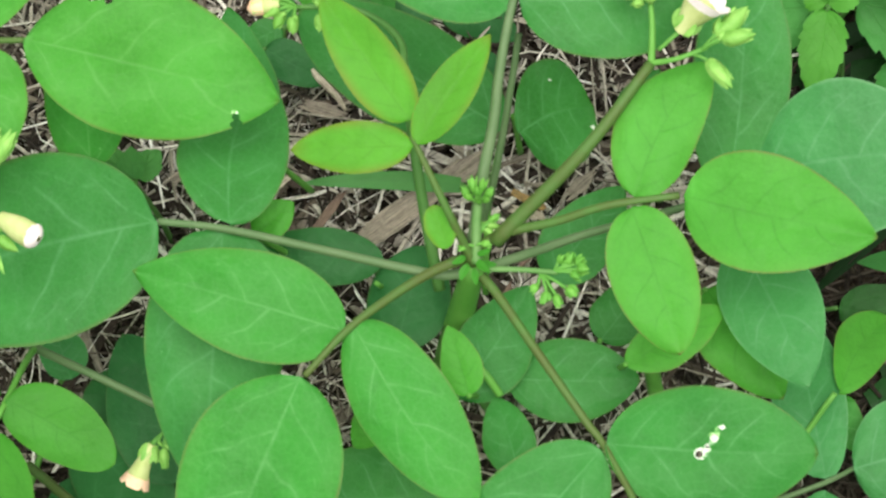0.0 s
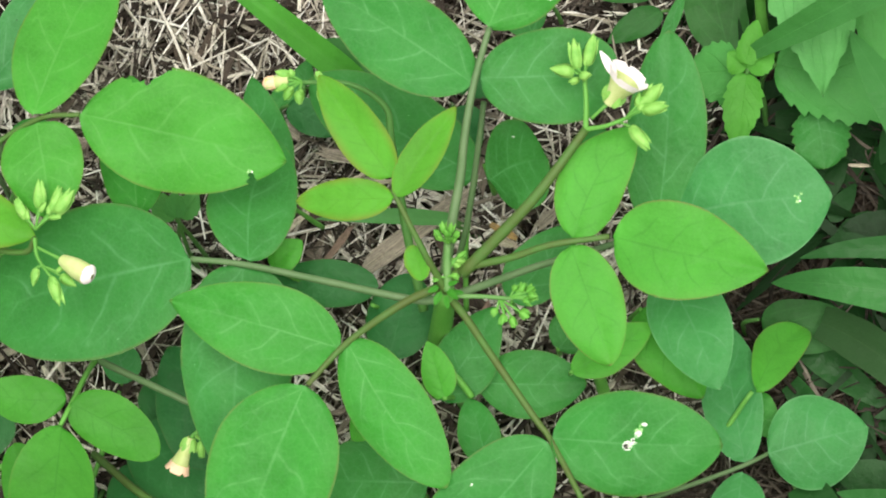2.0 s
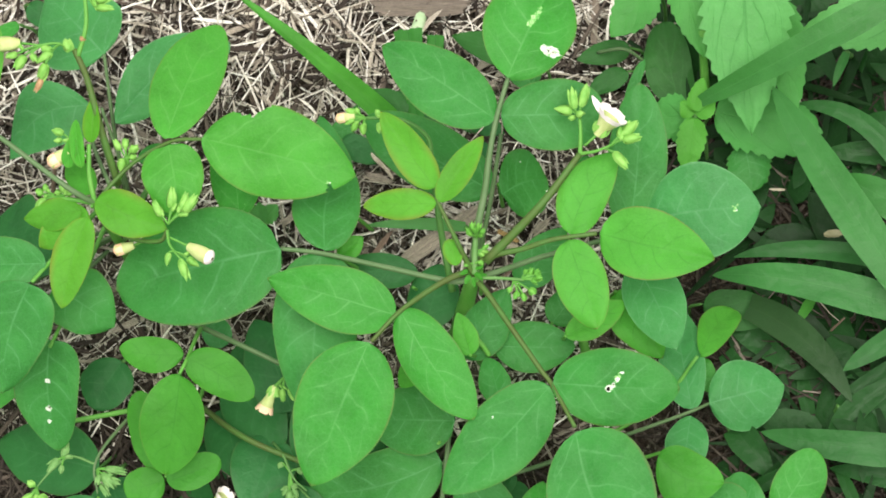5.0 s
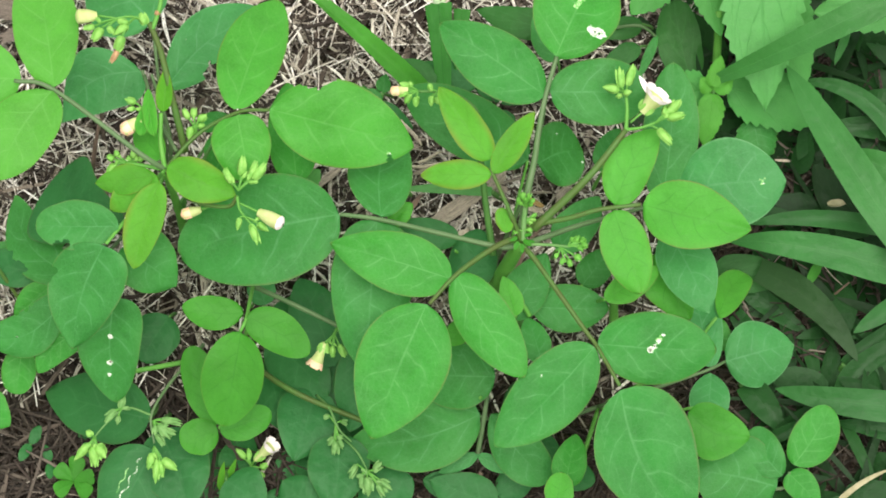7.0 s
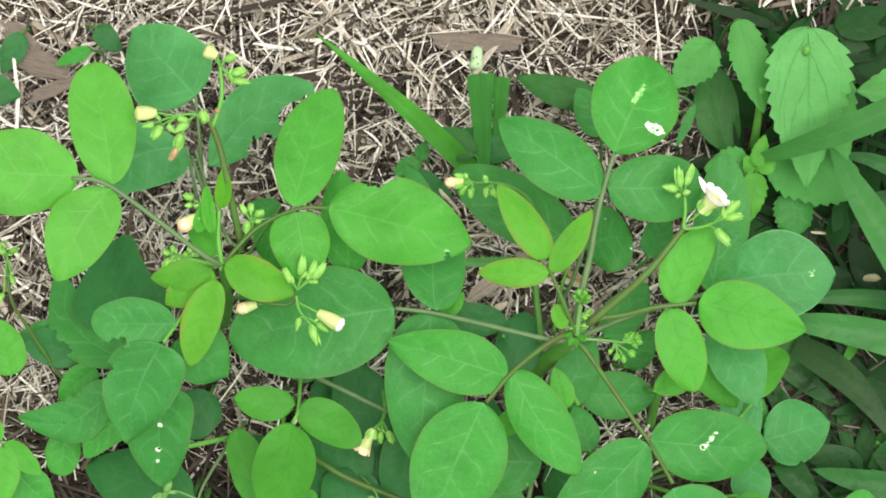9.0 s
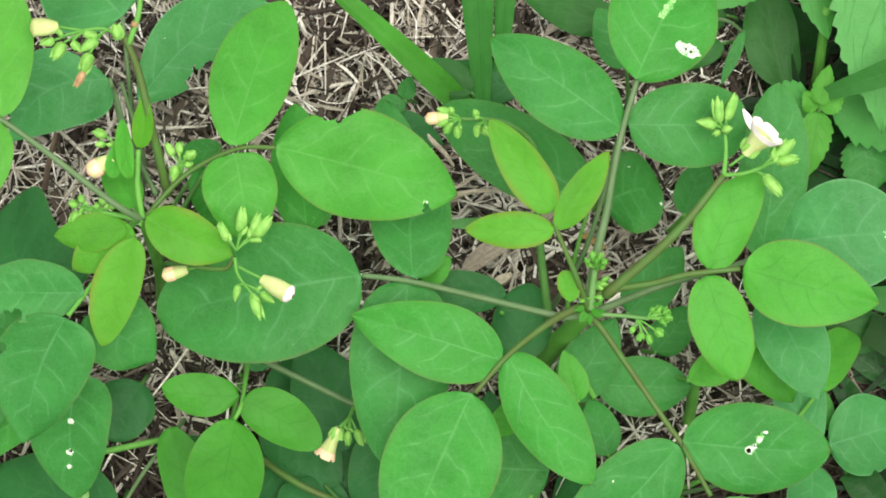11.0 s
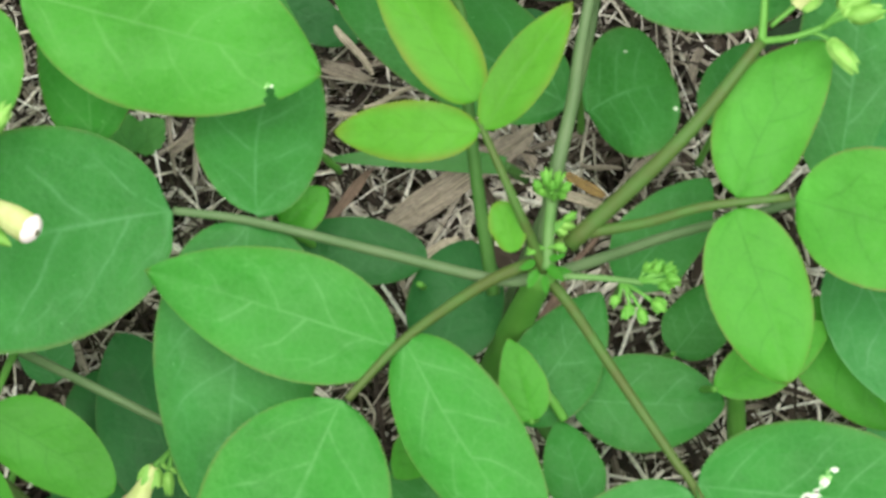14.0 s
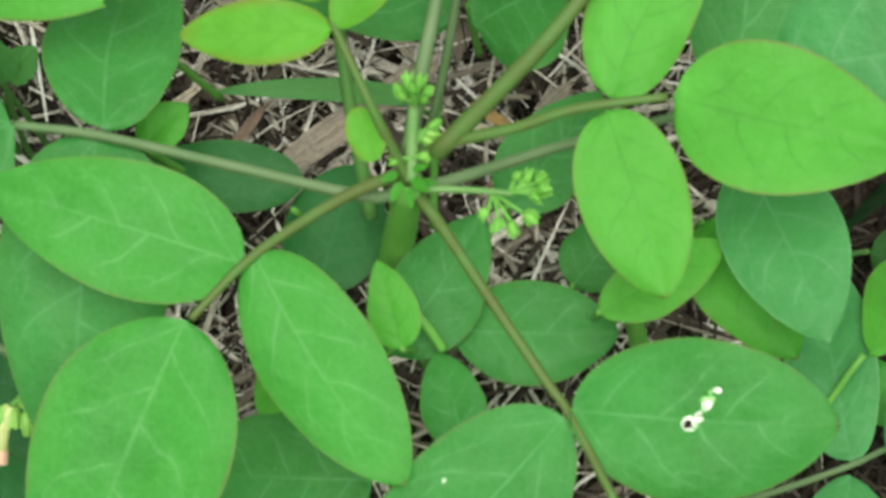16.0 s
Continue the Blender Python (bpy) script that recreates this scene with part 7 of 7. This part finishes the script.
leaflet(weed, (-49.2, 46.9, 34), (-49.4, 52.3, 38), 5.7, MINT, form="tip", teeth=5, name="leaf", nu=35)
tube("leaf_stalk", [(-49.1, 42.9, -3), (-49.1, 42.9, 18.7), (-49.2, 46.9, 34)], [0.7, 0.6, 0.45], STALK["dark"], weed, sides=6, steps=5)

twig = plant_root((-124.5, 64.3, 0), "thin dry brown stem standing in the straw", "twig", "dry_twig", "")
tube("stem", [(-124.2, 63.5, 2), (-122, 68, 16), (-119.3, 74.4, 26)], [0.9, 0.8, 0.6], TWIG, twig)

clover = plant_root((-126.5, -48, 0), "tiny bright green seedling with rounded lobes", "seedling", "seedling", "")
tube("stem", [(-126.8, -47.2, -3), (-126, -47.8, 4)], [0.5, 0.5], STALK["green"], clover)
leaflet(clover, (-125.7, -48.1, 7), (-131.2, -43.8, 10), 5.6, "fresh", form=(1.0, 0.32))
leaflet(clover, (-125.7, -48.1, 7), (-124.2, -40.3, 10), 5.6, "fresh", form=(1.0, 0.32))
leaflet(clover, (-125.7, -48.1, 7), (-118.6, -47, 10), 5.6, "fresh", form=(1.0, 0.32))
leaflet(clover, (-125.7, -48.1, 7), (-119.9, -53.6, 10), 5.6, "fresh", form=(1.0, 0.32))
leaflet(clover, (-125.7, -48.1, 7), (-131.2, -52.8, 10), 5.6, "fresh", form=(1.0, 0.32))

# low weeds filling the ground under the grass, deep shade put in their colour
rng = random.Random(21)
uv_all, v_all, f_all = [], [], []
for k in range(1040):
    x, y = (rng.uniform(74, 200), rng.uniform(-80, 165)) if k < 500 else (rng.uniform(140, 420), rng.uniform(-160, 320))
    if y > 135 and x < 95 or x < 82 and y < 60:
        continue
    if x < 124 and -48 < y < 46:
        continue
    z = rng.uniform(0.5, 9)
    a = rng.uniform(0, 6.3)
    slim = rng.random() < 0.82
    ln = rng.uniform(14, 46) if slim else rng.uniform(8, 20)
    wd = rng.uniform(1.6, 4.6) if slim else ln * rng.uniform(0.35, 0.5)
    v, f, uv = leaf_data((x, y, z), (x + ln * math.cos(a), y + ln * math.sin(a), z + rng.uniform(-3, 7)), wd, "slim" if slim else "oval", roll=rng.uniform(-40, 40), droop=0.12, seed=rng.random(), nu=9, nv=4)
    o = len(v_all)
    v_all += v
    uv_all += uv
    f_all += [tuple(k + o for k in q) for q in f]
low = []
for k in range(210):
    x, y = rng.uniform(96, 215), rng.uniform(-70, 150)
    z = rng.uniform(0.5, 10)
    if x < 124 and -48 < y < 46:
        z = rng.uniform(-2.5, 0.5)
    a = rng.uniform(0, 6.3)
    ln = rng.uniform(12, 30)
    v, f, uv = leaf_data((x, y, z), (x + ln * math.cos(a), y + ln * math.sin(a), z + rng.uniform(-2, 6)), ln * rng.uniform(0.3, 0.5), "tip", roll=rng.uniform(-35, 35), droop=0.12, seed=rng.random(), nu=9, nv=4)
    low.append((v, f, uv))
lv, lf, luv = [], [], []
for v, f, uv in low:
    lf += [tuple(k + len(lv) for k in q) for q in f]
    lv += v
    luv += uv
tagged(new("low_weeds", mesh_of("low_weeds", lv, lf, LOWLEAF, luv)), "low broad-leaved weeds under the grass, coloured dark as shade", "weeds", kind="stuff")
tagged(new("undergrowth", mesh_of("undergrowth", v_all, f_all, WEED, uv_all)), "dense low weeds under the grass, coloured near black as shade", "undergrowth", kind="stuff")


bark_chip((-6.8, 41.3, 11), (18.1, 59.0, 13), 5.6, "long grey-brown chip of split wood lying on straw", WOOD)
bark_chip((0.1, 36.5, 11), (6.5, 39.6, 12), 2.4, "short pale tan splinter of wood on straw", PALEWOOD)
bark_chip((17.9, 16.9, 13), (25.1, 29.8, 16), 2.3, "dry rose-brown stem piece lying on straw", ROSEWOOD)
bark_chip((24.9, 46.9, 15), (31.9, 44.4, 16), 2.2, "short pale tan splinter of wood on straw", PALEWOOD)
bark_chip((25.8, 49.7, 16), (31.2, 46.3, 17), 1.9, "curled ochre-brown leaf scrap on straw", OCHRE)
bark_chip((-16.9, 43.4, 10), (-10.0, 52.3, 12), 2.0, "dry rose-brown stem piece lying on straw", ROSEWOOD)
bark_chip((-31.4, 48.4, 10), (-21.4, 55.9, 12), 1.8, "short pale tan splinter of wood on straw", PALEWOOD)
bark_chip((-45.9, 55.4, 12), (-38.2, 61.7, 12), 2.7, "flat grey-brown chip of split wood lying on straw", WOOD)
bark_chip((36.4, 50.9, 12), (41.3, 55, 13), 3.1, "flat grey-brown chip of split wood lying on straw", WOOD)
bark_chip((-30.7, 81.4, 10), (-25.2, 77.1, 10), 2.7, "flat grey-brown chip of split wood lying on straw", WOOD)
bark_chip((-18.9, 72.5, 11), (-11.1, 70, 11), 3.1, "flat grey-brown chip of split wood lying on straw", WOOD)
bark_chip((-18.2, 133.9, 10), (11.5, 133.1, 10), 6.8, "weathered grey-brown slab of bark among straw", BARK)
bark_chip((-163.9, 127, 8), (-148, 121.3, 10), 9.1, "weathered grey-brown slab of bark among straw", BARK)
bark_chip((-156.9, 111.4, 10), (-140.6, 118, 11), 5.1, "weathered grey-brown slab of bark among straw", BARK)
bark_chip((-165.1, 137.4, 8), (-157, 127.1, 8), 7.9, "weathered grey-brown slab of bark among straw", BARK)

stub = plant_root((-2.1, 134.3, 0), "short pale green piece of cut stem lying on straw", "cut stem", "cut_stem_piece", "")
tube("stem", [(-2.9, 131.1, 9), (-3.9, 123, 13)], [2.0, 2.3], PITH, stub)
tube("pith_spot", [(-4.9, 126, 15), (-4.9, 125.8, 15.4)], [0.32, 0.25], TWIG, stub, sides=6, steps=2)
tube("pith_spot", [(-3.3, 124, 15), (-3.3, 123.7, 15.4)], [0.32, 0.25], TWIG, stub, sides=6, steps=2)
tube("pith_spot", [(-3.7, 126.5, 15), (-3.7, 126.2, 15.4)], [0.32, 0.25], TWIG, stub, sides=6, steps=2)

leaflet(under, (-131.9, 9.5, 40), (-143.8, -0.4, 36), 10.5, "mid", form=(0.5, 0.7), uneven=0.0)

# small things in the grass
husk = plant_root((132.6, 49.2, 12), "dry tan curled leaf husk lying among weeds", "dry leaf", "dry_husk", "")
leaflet(husk, (129.1, 49.0, 12), (136.1, 49.6, 12), 2.7, HUSK, form=(0.45, 0.5), name="husk", cup=0.7, fold=0.3)
twig = plant_root((127.6, 16.1, 3), "thin dry brown twig lying in the weeds", "twig", "dry_twig", "")
tube("stem", [(127.1, 15.8, 2), (131.2, 17.7, 9), (135.1, 19.8, 14)], [0.45, 0.42, 0.3], TWIG, twig)
grass_blade(grass, [(125.0, 26.3, 14), (122.4, 21.5, 15), (120.0, 18.1, 13)], 3.6, YOUNGBLADE)

sprout = plant_root((-131.0, -36.0, 0), "tiny weed seedlings with oval leaves on dark soil", "seedling", "seedling", "")
tube("stem", [(-140.9, -34.4, -3), (-140.9, -34.4, 4.5)], [0.35, 0.3], STALK["dark"], sprout, sides=6, steps=4)
leaflet(sprout, (-140.9, -34.4, 4.5), (-137.9, -28.2, 5.5), 3.8, "deep", form="egg")
leaflet(sprout, (-140.9, -34.4, 4.5), (-144.1, -40.5, 5.5), 3.8, "deep", form="egg")
tube("stem", [(-122.8, -33.7, -3), (-122.8, -33.7, 4.5)], [0.35, 0.3], STALK["dark"], sprout, sides=6, steps=4)
leaflet(sprout, (-122.8, -33.7, 4.5), (-121.2, -39.0, 5.5), 3.0, "deep", form="egg")
leaflet(sprout, (-122.8, -33.7, 4.5), (-124.7, -28.5, 5.5), 3.0, "deep", form="egg")
tube("stem", [(-134.1, -40.6, -3), (-134.1, -40.6, 4.5)], [0.35, 0.3], STALK["dark"], sprout, sides=6, steps=4)
leaflet(sprout, (-134.1, -40.6, 4.5), (-133.7, -46.7, 5.5), 3.4, "deep", form="egg")
leaflet(sprout, (-134.1, -40.6, 4.5), (-136.3, -34.9, 5.5), 3.4, "deep", form="egg")
tube("stem", [(-158.7, -42.7, -3), (-158.7, -42.7, 4.5)], [0.35, 0.3], STALK["dark"], sprout, sides=6, steps=4)
leaflet(sprout, (-158.7, -42.7, 4.5), (-161.4, -48.0, 5.5), 3.3, "deep", form="egg")
leaflet(sprout, (-158.7, -42.7, 4.5), (-157.2, -36.9, 5.5), 3.3, "deep", form="egg")

# slim shaded leaf, its curved stalk and the toothed weed's side stem
leaflet(toothed, (72, 110.3, 16), (65.3, 94.6, 14), 3.6, "old", form="slim", name="leaf")
tube("leaf_stalk", [(71.9, 109.9, 15), (65.6, 111.1, 22), (56.7, 112.9, 16)], [0.5, 0.55, 0.6], STALK["grey"], toothed, sides=6, steps=5)
tube("stem", [(94, 98.9, -3), (92, 97.5, 20), (91.5, 108.3, 40)], [1.5, 1.5, 1.2], STALK["green"], weed)
leaflet(toothed, (88.6, 80.4, 40), (91.7, 91.3, 42), 6.0, YOUNGMINT, form="tip", teeth=6, name="leaf", nu=42)
bark_chip((112.4, 66.2, 9), (117.1, 66, 9), 0.9, "short bleached splinter of straw among weeds", PALEWOOD)

# thick straw stalks lying on top of the litter
for at, to, thick, label, mat in [
    ((-18.7, 81.4, 15), (-9.9, 69.8, 14), 1.3, "thick bleached straw stalk lying on litter", PALEWOOD),
    ((-16.3, 61.4, 16), (2.6, 62.7, 14), 1.3, "thick bleached straw stalk lying on litter", PALEWOOD),
    ((-11, 62.1, 17), (-2.9, 67.1, 15), 1.0, "thick bleached straw stalk lying on litter", PALEWOOD),
    ((-12.4, 59.2, 14), (-6.1, 62.5, 14), 1.7, "grey weathered stem piece lying on litter", WOOD),
    ((27.4, 52.4, 15), (34.8, 51.9, 15), 0.9, "grey weathered stem piece lying on litter", WOOD),
    ((26.6, 34.8, 14), (33.3, 42.3, 15), 1.1, "rose-brown dry stem lying across litter", ROSEWOOD),
]:
    straw_piece(at, to, thick, label, mat)

# leaves half hidden under the eaten one, with their stalks
lf = petiole(tall, [(-89.2, 31, 50), (-70, 28, 62), (-49.8, 34.1, 70)], "dark", 0.7, 0.5)
leaflet(lf, (-49.8, 34.1, 70), (-53.4, 68.3, 74), 16.3, "mid", form=(0.5, 0.7), uneven=0.0)
lf = petiole(tall, [(-89.2, 31, 55), (-80, 46, 64), (-72.2, 56.7, 70)], "dark", 0.7, 0.5)
leaflet(lf, (-72.2, 56.7, 70), (-83.5, 55.7, 66), 6.7, "old", form=(0.5, 0.6), uneven=0.0)
lf = petiole(tall, [(-89.2, 31, 40), (-86, 44, 52), (-78.4, 54.5, 60)], "dark", 0.7, 0.5)
leaflet(lf, (-78.4, 54.5, 60), (-71.4, 39.4, 56), 10.7, "mid", form=(0.5, 0.6), uneven=0.0)
